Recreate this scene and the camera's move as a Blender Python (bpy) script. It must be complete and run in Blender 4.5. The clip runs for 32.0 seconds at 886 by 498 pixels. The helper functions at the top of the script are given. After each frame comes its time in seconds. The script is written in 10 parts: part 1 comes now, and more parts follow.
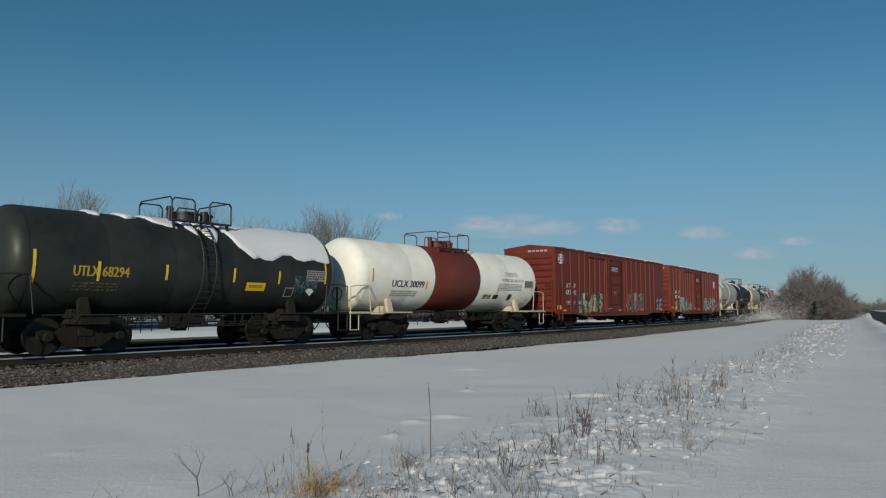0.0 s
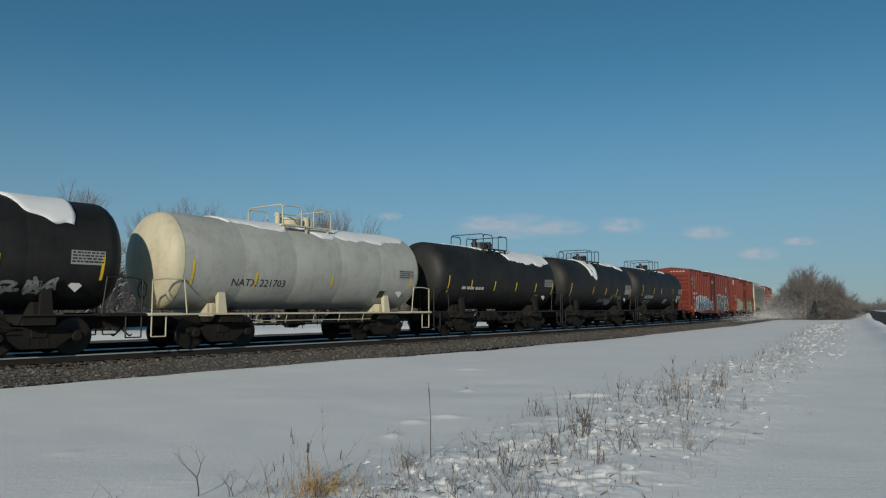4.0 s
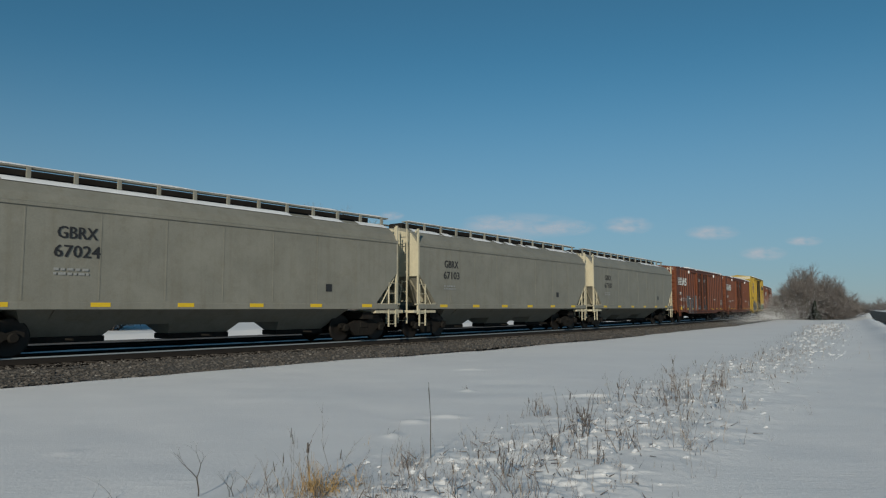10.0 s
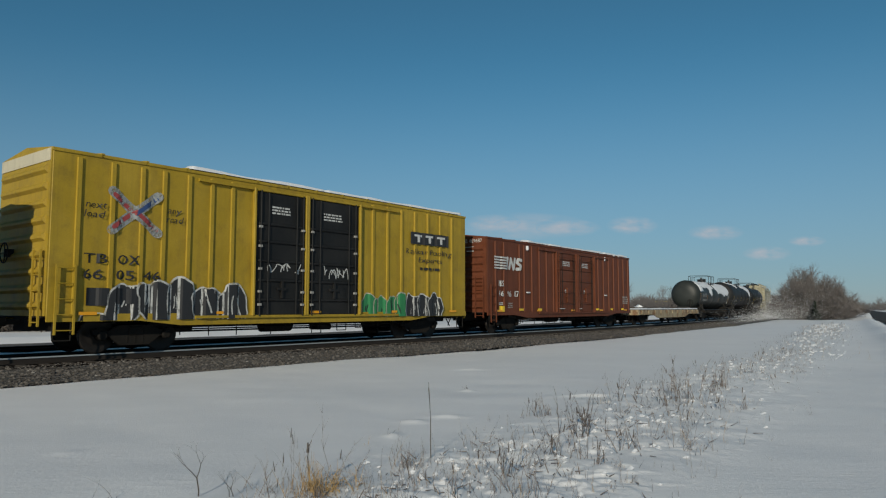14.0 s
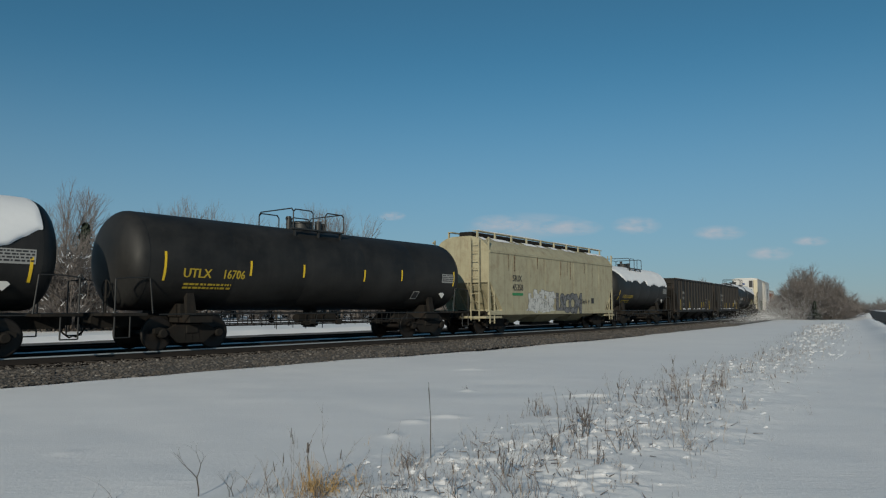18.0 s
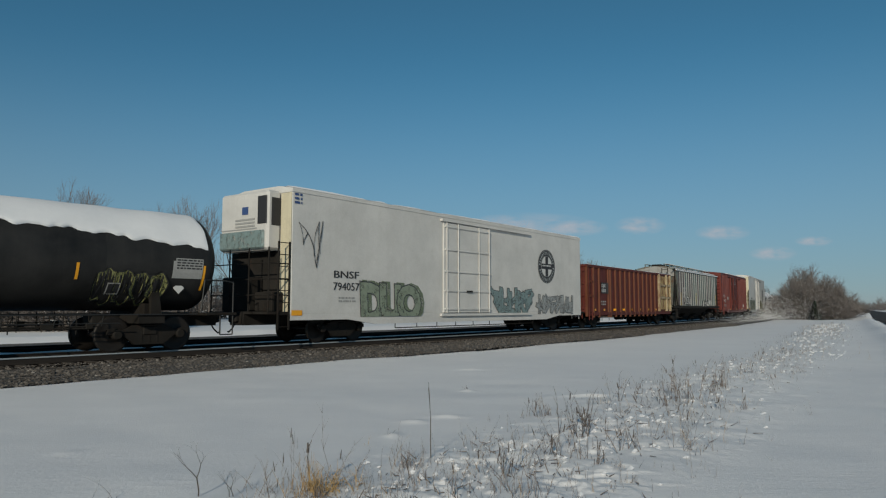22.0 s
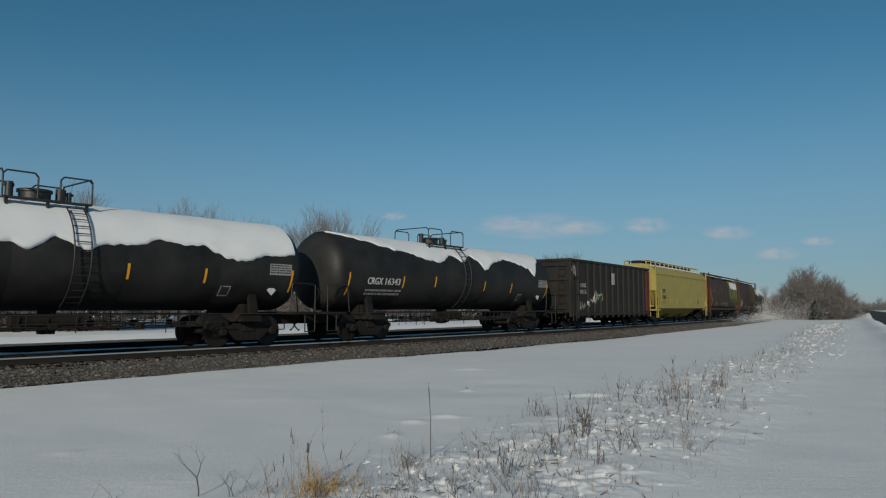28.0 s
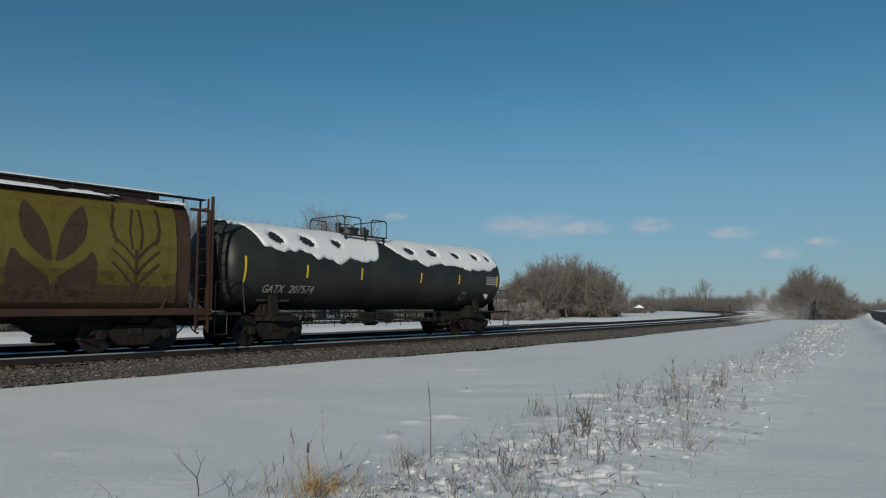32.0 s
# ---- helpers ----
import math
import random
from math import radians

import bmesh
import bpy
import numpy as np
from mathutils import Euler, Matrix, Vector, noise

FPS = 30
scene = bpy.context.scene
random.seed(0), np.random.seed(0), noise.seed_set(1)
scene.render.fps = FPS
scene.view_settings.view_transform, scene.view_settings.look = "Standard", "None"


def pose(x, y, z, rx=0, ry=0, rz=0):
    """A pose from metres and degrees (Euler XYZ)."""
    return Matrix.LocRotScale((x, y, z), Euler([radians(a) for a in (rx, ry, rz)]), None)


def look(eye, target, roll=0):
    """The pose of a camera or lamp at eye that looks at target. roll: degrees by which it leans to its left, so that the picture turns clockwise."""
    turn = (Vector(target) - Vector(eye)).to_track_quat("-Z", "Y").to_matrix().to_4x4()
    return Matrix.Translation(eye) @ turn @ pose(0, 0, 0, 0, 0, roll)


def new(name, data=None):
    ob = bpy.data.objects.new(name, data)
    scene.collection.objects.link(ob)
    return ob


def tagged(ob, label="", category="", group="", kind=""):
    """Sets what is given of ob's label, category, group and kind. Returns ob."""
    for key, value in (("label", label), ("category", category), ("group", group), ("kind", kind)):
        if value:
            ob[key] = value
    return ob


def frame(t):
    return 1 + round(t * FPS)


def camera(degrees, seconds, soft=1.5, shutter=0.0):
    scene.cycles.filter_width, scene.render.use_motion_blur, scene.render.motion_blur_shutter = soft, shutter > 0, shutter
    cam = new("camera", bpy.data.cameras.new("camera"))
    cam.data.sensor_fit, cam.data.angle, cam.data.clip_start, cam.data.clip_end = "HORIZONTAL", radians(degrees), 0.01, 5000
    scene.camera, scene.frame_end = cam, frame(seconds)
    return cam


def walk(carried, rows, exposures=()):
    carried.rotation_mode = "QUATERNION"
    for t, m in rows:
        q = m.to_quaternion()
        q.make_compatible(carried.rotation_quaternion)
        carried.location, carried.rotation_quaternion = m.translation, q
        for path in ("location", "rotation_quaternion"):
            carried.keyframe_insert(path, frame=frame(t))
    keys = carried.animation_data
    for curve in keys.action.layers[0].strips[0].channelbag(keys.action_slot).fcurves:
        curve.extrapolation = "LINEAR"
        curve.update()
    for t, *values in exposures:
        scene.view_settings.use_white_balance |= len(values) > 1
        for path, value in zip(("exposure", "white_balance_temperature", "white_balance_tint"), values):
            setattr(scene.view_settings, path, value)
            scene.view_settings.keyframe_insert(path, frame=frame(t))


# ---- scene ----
EYE = 1.55        # eye over the snow field
RAIL = 0.35       # top of rail over the snow field
cam = camera(64.62, 32.0, soft=1.2)
AIM = pose(0, 0, EYE, 90 + 4.794, 0, 0)
walk(cam, [(0.0, AIM), (32.0, AIM)], exposures=[(0.0, -0.31, 6400, 5.5), (20.8, -0.31, 6400, 5.5), (22.0, -0.40, 6400, 5.5), (23.0, -0.40, 6400, 5.5), (24.2, -0.31, 6400, 5.5), (26.3, -0.31, 6400, 5.5), (27.4, -0.39, 6400, 5.5), (28.4, -0.39, 6400, 5.5), (29.6, -0.31, 6400, 5.5), (32.0, -0.31, 6400, 5.5)])

# ---- light ----
SUN_AZ, SUN_EL = 192.0, 20.0      # degrees clockwise from +y, and over the horizon
to_sun = Vector((math.sin(radians(SUN_AZ)) * math.cos(radians(SUN_EL)), math.cos(radians(SUN_AZ)) * math.cos(radians(SUN_EL)), math.sin(radians(SUN_EL))))
world = bpy.data.worlds.new("winter_sky")
world.use_nodes = True
scene.world = world
wn = world.node_tree.nodes
sky = wn.new("ShaderNodeTexSky")
sky.sky_type, sky.sun_disc = "NISHITA", False
sky.sun_elevation, sky.sun_rotation = radians(SUN_EL), radians(SUN_AZ)
sky.air_density, sky.dust_density, sky.ozone_density, sky.altitude = 0.9, 0.0, 3.9, 2500
tone = wn.new("ShaderNodeHueSaturation")      # the crisp blue of cold air
tone.inputs["Saturation"].default_value, tone.inputs["Hue"].default_value = 1.08, 0.474
world.node_tree.links.new(sky.outputs[0], tone.inputs["Color"])
# a pale haze that thickens evenly towards the horizon, all round
where, split, thick, haze = wn.new("ShaderNodeTexCoord"), wn.new("ShaderNodeSeparateXYZ"), wn.new("ShaderNodeMapRange"), wn.new("ShaderNodeMix")
haze.data_type, thick.interpolation_type = "RGBA", "SMOOTHSTEP"
thick.inputs["From Min"].default_value, thick.inputs["From Max"].default_value = -0.06, 0.36
thick.inputs["To Min"].default_value, thick.inputs["To Max"].default_value = 0.85, 0.0
haze.inputs[7].default_value = (2.72, 3.42, 3.95, 1)
world.node_tree.links.new(where.outputs["Generated"], split.inputs[0])
world.node_tree.links.new(split.outputs["Z"], thick.inputs["Value"])
world.node_tree.links.new(thick.outputs[0], haze.inputs[0])
world.node_tree.links.new(tone.outputs[0], haze.inputs[6])
world.node_tree.links.new(haze.outputs[2], wn["Background"].inputs[0])
wn["Background"].inputs[1].default_value = 0.095
sun = new("sun", bpy.data.lights.new("sun", "SUN"))
sun.data.energy, sun.data.angle, sun.data.color = 4.0, radians(0.53), (1.0, 0.89, 0.73)
sun.matrix_world = look(to_sun * 100, (0, 0, 0))

# ---- the track's plan: distance along it, s, grows away from the camera ----
START = -62.69
LONG = 1.0472      # true lengths along the train to the drawn ones


def track_plan():
    step = 0.5
    g = np.arange(START, 800.0, step)
    bend = 0.0027450 - 16.523e-6 * g
    bend = np.where(g > 113, np.clip(0.00088 + (g - 113) * 0.0001, 0, 0.0022), bend)
    turn = np.concatenate([[0], np.cumsum((bend[1:] + bend[:-1]) / 2 * step)])
    turn = np.minimum(turn, radians(51.8 + 44))
    head = radians(51.8265) - turn
    px = np.concatenate([[0], np.cumsum((np.sin(head[1:]) + np.sin(head[:-1])) / 2 * step)])
    py = np.concatenate([[0], np.cumsum((np.cos(head[1:]) + np.cos(head[:-1])) / 2 * step)])
    h = radians(51.8265)
    px += START * math.sin(h) - 11.579 * math.cos(h)
    py += START * math.cos(h) + 11.579 * math.sin(h)
    # the line fitted runs along the cars' near side: the centre lies 1.55 m behind it
    px, py = px - 1.55 * np.cos(head), py + 1.55 * np.sin(head)
    return g, px, py, head


PLAN_S, PLAN_X, PLAN_Y, PLAN_H = track_plan()


def on_track(s, off=0.0, z=0.0):
    """The place and heading (radians clockwise from +y) at s; off: metres to the far side."""
    if s < START:
        h = PLAN_H[0]
        x, y = PLAN_X[0] + (s - START) * math.sin(h), PLAN_Y[0] + (s - START) * math.cos(h)
    else:
        x, y, h = np.interp(s, PLAN_S, PLAN_X), np.interp(s, PLAN_S, PLAN_Y), np.interp(s, PLAN_S, PLAN_H)
    return Vector((x - off * math.cos(h), y + off * math.sin(h), z)), h


def rolled(t):
    """How far the train has run at t seconds, from its place at 16 s."""
    u = (t - 16) / 16
    return 341.093 * u + 1.566 * u * u - 1.005 * u ** 3


def car_pose(s, half):
    a, _ = on_track(s - half)
    b, _ = on_track(s + half)
    d = b - a
    return Matrix.Translation(((a + b) / 2) + Vector((0, 0, RAIL))) @ Matrix.Rotation(math.atan2(d.y, d.x), 4, "Z")


# ---- mesh helpers ----
class Shape:
    """Collects vertices and faces of one mesh."""
    def __init__(self):
        self.v, self.f, self.smooth = [], [], []

    def add(self, verts, faces, smooth=False):
        n = len(self.v)
        self.v += [tuple(p) for p in verts]
        self.f += [tuple(i + n for i in f) for f in faces]
        self.smooth += [smooth] * len(faces)
        return self

    def box(self, x0, x1, y0, y1, z0, z1, c=0.0):
        if c <= 0:
            vs = [(x, y, z) for x in (x0, x1) for y in (y0, y1) for z in (z0, z1)]
            return self.add(vs, [(0, 1, 3, 2), (4, 6, 7, 5), (0, 4, 5, 1), (2, 3, 7, 6), (0, 2, 6, 4), (1, 5, 7, 3)])
        vs, key = [], {}
        for i, (x, sx) in enumerate(((x0, 1), (x1, -1))):
            for j, (y, sy) in enumerate(((y0, 1), (y1, -1))):
                for k, (z, sz) in enumerate(((z0, 1), (z1, -1))):
                    for a in range(3):
                        key[i, j, k, a] = len(vs)
                        vs.append((x + (0 if a == 0 else sx * c), y + (0 if a == 1 else sy * c), z + (0 if a == 2 else sz * c)))
        K = key
        fs = []
        for i in (0, 1):
            q = [K[i, 0, 0, 0], K[i, 1, 0, 0], K[i, 1, 1, 0], K[i, 0, 1, 0]]
            fs.append(q if i else q[::-1])
            q = [K[0, i, 0, 1], K[0, i, 1, 1], K[1, i, 1, 1], K[1, i, 0, 1]]
            fs.append(q if i else q[::-1])
            q = [K[0, 0, i, 2], K[1, 0, i, 2], K[1, 1, i, 2], K[0, 1, i, 2]]
            fs.append(q if i else q[::-1])
        for i in (0, 1):
            for j in (0, 1):
                fs.append([K[0, i, j, 1], K[0, i, j, 2], K[1, i, j, 2], K[1, i, j, 1]])
                fs.append([K[i, 0, j, 0], K[i, 0, j, 2], K[i, 1, j, 2], K[i, 1, j, 0]])
                fs.append([K[i, j, 0, 0], K[i, j, 0, 1], K[i, j, 1, 1], K[i, j, 1, 0]])
                for k in (0, 1):
                    fs.append([K[i, j, k, 0], K[i, j, k, 1], K[i, j, k, 2]])
        return self.add(vs, fs)

    def tube(self, p, q, r, n=6, r2=None, caps=True, smooth=True):
        p, q = Vector(p), Vector(q)
        r2 = r if r2 is None else r2
        d = (q - p)
        if d.length < 1e-6:
            return self
        d.normalize()
        a = d.cross(Vector((0, 0, 1)) if abs(d.z) < 0.9 else Vector((1, 0, 0))).normalized()
        b = d.cross(a)
        vs = []
        for c, rad in ((p, r), (q, r2)):
            for i in range(n):
                w = 2 * math.pi * i / n
                vs.append(c + (a * math.cos(w) + b * math.sin(w)) * rad)
        fs = [(i, (i + 1) % n, n + (i + 1) % n, n + i) for i in range(n)]
        self.add(vs, fs, smooth)
        if caps:
            self.add(vs, [tuple(range(n - 1, -1, -1)), tuple(range(n, 2 * n))])
        return self

    def pipe(self, pts, r, n=6):
        for p, q in zip(pts, pts[1:]):
            self.tube(p, q, r, n)
        return self

    def lathe_x(self, rings, n=32, cy=0.0, cz=0.0):
        """rings: (x, radius); closed at both ends."""
        vs = []
        for x, r in rings:
            for i in range(n):
                w = 2 * math.pi * i / n
                vs.append((x, cy + r * math.sin(w), cz + r * math.cos(w)))
        fs = []
        for k in range(len(rings) - 1):
            for i in range(n):
                j = (i + 1) % n
                fs.append((k * n + i, k * n + j, (k + 1) * n + j, (k + 1) * n + i))
        self.add(vs, fs, True)
        m = (len(rings) - 1) * n
        self.add(vs, [tuple(range(n - 1, -1, -1)), tuple(range(m, m + n))], True)
        return self

    def lathe_y(self, rings, n=24, cx=0.0, cz=0.0, smooth=True):
        vs = []
        for y, r in rings:
            for i in range(n):
                w = 2 * math.pi * i / n
                vs.append((cx + r * math.sin(w), y, cz + r * math.cos(w)))
        fs = []
        for k in range(len(rings) - 1):
            for i in range(n):
                j = (i + 1) % n
                fs.append((k * n + i, (k + 1) * n + i, (k + 1) * n + j, k * n + j))
        self.add(vs, fs, smooth)
        m = (len(rings) - 1) * n
        return self.add(vs, [tuple(range(n)), tuple(range(m + n - 1, m - 1, -1))])

    def prism(self, outline, y0, y1):
        """outline: (x, z) points, anticlockwise seen from -y; extruded along y."""
        n = len(outline)
        vs = [(x, y0, z) for x, z in outline] + [(x, y1, z) for x, z in outline]
        return self.add(vs, [tuple(range(n)), tuple(range(2 * n - 1, n - 1, -1))] + [(i, n + i, n + (i + 1) % n, (i + 1) % n) for i in range(n)])

    def loft(self, sections, closed=True, smooth=False, caps=True):
        """sections: lists of equally many points."""
        n = len(sections[0])
        vs = [p for sec in sections for p in sec]
        fs = []
        for k in range(len(sections) - 1):
            for i in range(n if closed else n - 1):
                j = (i + 1) % n
                fs.append((k * n + i, k * n + j, (k + 1) * n + j, (k + 1) * n + i))
        self.add(vs, fs, smooth)
        if caps and closed:
            m = (len(sections) - 1) * n
            self.add(vs, [tuple(range(n - 1, -1, -1)), tuple(range(m, m + n))])
        return self

    def mesh(self, name):
        me = bpy.data.meshes.new(name)
        me.from_pydata(self.v, [], self.f)
        me.polygons.foreach_set("use_smooth", self.smooth)
        me.validate()
        me.update()
        return me


def part(name, shape, material, parent, label="", at=None):
    """Links a shape, or a mesh that is made already, as one mesh object under a thing or a part."""
    me = shape.mesh(name) if isinstance(shape, Shape) else shape
    if material is not None and not me.materials:
        me.materials.append(material)
    ob = new(name, me)
    ob.parent = parent
    if at is not None:
        ob.matrix_basis = at
    return tagged(ob, label)


def thing(name, label, category, group="", m=None):
    ob = new(name)
    ob.empty_display_size = 0.2
    if m is not None:
        ob.matrix_basis = m
    return tagged(ob, label, category, group)


def flip_check(me):
    bm = bmesh.new()
    bm.from_mesh(me)
    bmesh.ops.recalc_face_normals(bm, faces=bm.faces)
    bm.to_mesh(me)
    bm.free()
    return me


# ---- materials ----
def mat(name):
    m = bpy.data.materials.new(name)
    m.use_nodes = True
    nt = m.node_tree
    return m, nt, nt.nodes["Principled BSDF"]


def node(nt, kind, **kw):
    n = nt.nodes.new(kind)
    for k, val in kw.items():
        n.inputs[k.replace("_", " ")].default_value = val
    return n


def ramp(nt, src, stops):
    r = nt.nodes.new("ShaderNodeValToRGB")
    while len(r.color_ramp.elements) < len(stops):
        r.color_ramp.elements.new(0.5)
    for e, (pos, col) in zip(r.color_ramp.elements, stops):
        e.position, e.color = pos, (*col, 1) if len(col) == 3 else col
    nt.links.new(src, r.inputs[0])
    return r.outputs[0]


def coords(nt, sx=1, sy=1, sz=1, which="Object"):
    tc, mp = nt.nodes.new("ShaderNodeTexCoord"), nt.nodes.new("ShaderNodeMapping")
    mp.inputs["Scale"].default_value = (sx, sy, sz)
    nt.links.new(tc.outputs[which], mp.inputs[0])
    return mp.outputs[0]


def noise_of(nt, vec, scale, detail=4, rough=0.6):
    n = node(nt, "ShaderNodeTexNoise", Scale=scale, Detail=detail, Roughness=rough)
    nt.links.new(vec, n.inputs["Vector"])
    return n.outputs[0]


def mix(nt, fac, a, b, kind="MIX"):
    n = nt.nodes.new("ShaderNodeMix")
    n.data_type, n.blend_type = "RGBA", kind
    for sock, val in ((n.inputs[0], fac), (n.inputs[6], a), (n.inputs[7], b)):
        if isinstance(val, bpy.types.NodeSocket):
            nt.links.new(val, sock)
        else:
            sock.default_value = val if isinstance(val, (int, float)) else ((*val, 1) if len(val) == 3 else val)
    return n.outputs[2]


def bump(nt, b, height, strength=0.3, dist=0.01):
    n = node(nt, "ShaderNodeBump", Strength=strength, Distance=dist)
    nt.links.new(height, n.inputs["Height"])
    nt.links.new(n.outputs[0], b.inputs["Normal"])


def paint(name, col, rough=0.5, dirt=(0.05, 0.04, 0.032), amount=0.35, streak=0.3, rust=0.0, metal=0.0, other=None):
    """Weathered paint on steel: broad fading, run-down streaks, fine grain, patches of rust."""
    m, nt, b = mat(name)
    v = coords(nt)
    broad = noise_of(nt, v, 0.7, 5, 0.65)
    fine = noise_of(nt, v, 28, 3, 0.6)
    runs = noise_of(nt, coords(nt, 5.0, 5.0, 0.35), 1.0, 4, 0.6)
    faded = tuple(min(1, c * 1.18 + 0.012) for c in col)
    c = mix(nt, ramp(nt, broad, [(0.35, (0, 0, 0)), (0.7, (1, 1, 1))]), col, faded)
    if other:
        info = nt.nodes.new("ShaderNodeObjectInfo")
        c = mix(nt, ramp(nt, info.outputs["Random"], [(0.4, (0, 0, 0)), (0.6, (1, 1, 1))]), c, other)
    c = mix(nt, ramp(nt, runs, [(0.5, (0, 0, 0)), (0.8, (streak,) * 3)]), c, dirt)
    c = mix(nt, ramp(nt, noise_of(nt, v, 1.9, 6, 0.7), [(0.5, (0, 0, 0)), (0.78, (amount,) * 3)]), c, dirt)
    if rust:
        r = noise_of(nt, coords(nt, 1.4, 1.4, 0.8), 2.2, 8, 0.72)
        c = mix(nt, ramp(nt, r, [(0.56 - 0.12 * rust, (0, 0, 0)), (0.66 - 0.08 * rust, (rust,) * 3)]), c, mix(nt, fine, (0.11, 0.038, 0.016), (0.20, 0.075, 0.028)))
    c = mix(nt, 0.16, c, ramp(nt, fine, [(0.3, (0.25,) * 3), (0.75, (1, 1, 1))]), "MULTIPLY")
    nt.links.new(c, b.inputs["Base Color"])
    nt.links.new(ramp(nt, broad, [(0.2, (max(0, rough - 0.1),) * 3), (0.8, (min(1, rough + 0.2),) * 3)]), b.inputs["Roughness"])
    b.inputs["Metallic"].default_value = metal
    b.inputs["Specular IOR Level"].default_value = 0.28
    bump(nt, b, mix(nt, 0.6, fine, broad), 0.18, 0.012)
    return m


def plain(name, col, rough=0.6, metal=0.0, grain=0.2, scale=20):
    m, nt, b = mat(name)
    n = noise_of(nt, coords(nt), scale, 5, 0.65)
    nt.links.new(mix(nt, n, tuple(c * (1 - grain) for c in col), tuple(min(1, c * (1 + grain)) for c in col)), b.inputs["Base Color"])
    b.inputs["Roughness"].default_value, b.inputs["Metallic"].default_value = rough, metal
    bump(nt, b, n, 0.2, 0.01)
    return m


def worn(name, col, rough=0.55, metal=0.0, grain=0.3, keep=0.75):
    """Thin old paint on a car's side, rubbed through in places."""
    m, nt, b = mat(name)
    v = coords(nt)
    n = noise_of(nt, v, 5, 5, 0.65)
    nt.links.new(mix(nt, n, tuple(c * (1 - grain) for c in col), tuple(min(1, c * (1 + grain)) for c in col)), b.inputs["Base Color"])
    b.inputs["Roughness"].default_value, b.inputs["Metallic"].default_value = rough, metal
    runs = noise_of(nt, coords(nt, 6.0, 6.0, 4.5), 1.0, 6, 0.75)
    nt.links.new(ramp(nt, runs, [(0.30 + 0.25 * (1 - keep), (0.12,) * 3), (0.46 + 0.3 * (1 - keep), (min(1.0, keep + 0.2),) * 3)]), b.inputs["Alpha"])
    return m


def snow_material():
    m, nt, b = mat("snow")
    v = coords(nt)
    wind = noise_of(nt, coords(nt, 0.5, 1.6, 1.0), 1.3, 6, 0.62)
    fine = noise_of(nt, v, 24, 5, 0.7)
    crust = noise_of(nt, v, 0.22, 4, 0.6)
    c = mix(nt, ramp(nt, crust, [(0.3, (0, 0, 0)), (0.75, (1, 1, 1))]), (0.795, 0.785, 0.79), (0.865, 0.855, 0.85))
    c = mix(nt, 0.12, c, ramp(nt, wind, [(0.3, (0.72,) * 3), (0.7, (1, 1, 1))]), "MULTIPLY")
    nt.links.new(c, b.inputs["Base Color"])
    b.inputs["Roughness"].default_value = 0.75
    b.inputs["Specular IOR Level"].default_value = 0.25
    bump(nt, b, mix(nt, 0.3, mix(nt, 0.4, wind, noise_of(nt, coords(nt, 1.2, 6.0, 1.0), 2.2, 5, 0.65)), fine), 0.45, 0.045)
    return m


M_SNOW = snow_material()
M_CAP = plain("packed_snow", (0.71, 0.72, 0.74), 0.8, 0, 0.05, 6)
M_BLACK = paint("black_tank_paint", (0.011, 0.011, 0.011), 0.5, (0.045, 0.042, 0.038), 0.22, 0.2)
M_GREENBLACK = paint("green_black_tank_paint", (0.016, 0.0195, 0.018), 0.42, (0.05, 0.05, 0.044), 0.28, 0.22)
M_TANKWHITE = paint("white_tank_paint", (0.80, 0.785, 0.72), 0.42, (0.48, 0.42, 0.32), 0.12, 0.10, 0.0)
M_CREAM = paint("cream_tank_paint", (0.528, 0.480, 0.352), 0.5, (0.17, 0.13, 0.08), 0.3, 0.25)
M_TANKGREY = paint("pale_grey_tank_paint", (0.344, 0.352, 0.336), 0.45, (0.12, 0.10, 0.075), 0.3, 0.25)
M_BAND = paint("brown_red_band_paint", (0.143, 0.029, 0.017), 0.5, (0.07, 0.04, 0.03), 0.3, 0.3)
M_RED = paint("oxide_red_paint", (0.135, 0.019, 0.011), 0.55, (0.075, 0.032, 0.022), 0.55, 0.45, 0.0)
M_REDBRIGHT = paint("bright_oxide_red_paint", (0.165, 0.025, 0.013), 0.55, (0.085, 0.035, 0.024), 0.5, 0.4, 0.0)
M_BROWN = paint("brown_box_paint", (0.125, 0.033, 0.011), 0.55, (0.062, 0.024, 0.012), 0.5, 0.55, 0.15)
M_MDT = paint("maroon_red_paint", (0.118, 0.018, 0.012), 0.5, (0.07, 0.03, 0.024), 0.45, 0.4, 0.0)
M_YELLOW = paint("golden_yellow_paint", (0.355, 0.238, 0.018), 0.5, (0.14, 0.10, 0.03), 0.5, 0.4, 0.1)
M_DOORBLACK = paint("black_door_paint", (0.008, 0.008, 0.008), 0.55, (0.035, 0.03, 0.026), 0.3, 0.25)
M_HOPGREY = paint("pale_grey_hopper_paint", (0.225, 0.219, 0.186), 0.55, (0.16, 0.135, 0.09), 0.4, 0.35)
M_HOPCREAM = paint("cream_hopper_paint", (0.350, 0.322, 0.217), 0.55, (0.17, 0.12, 0.07), 0.45, 0.45, 0.25)
M_HOPYELLOW = paint("dull_yellow_hopper_paint", (0.335, 0.268, 0.068), 0.55, (0.16, 0.12, 0.045), 0.35, 0.3)
M_HOPGREEN = paint("weathered_green_grey_paint", (0.133, 0.154, 0.140), 0.65, (0.10, 0.07, 0.055), 0.7, 0.6, 0.55)
M_HOPBROWN = paint("brown_hopper_paint", (0.046, 0.022, 0.014), 0.62, (0.022, 0.014, 0.011), 0.55, 0.55, 0.12)
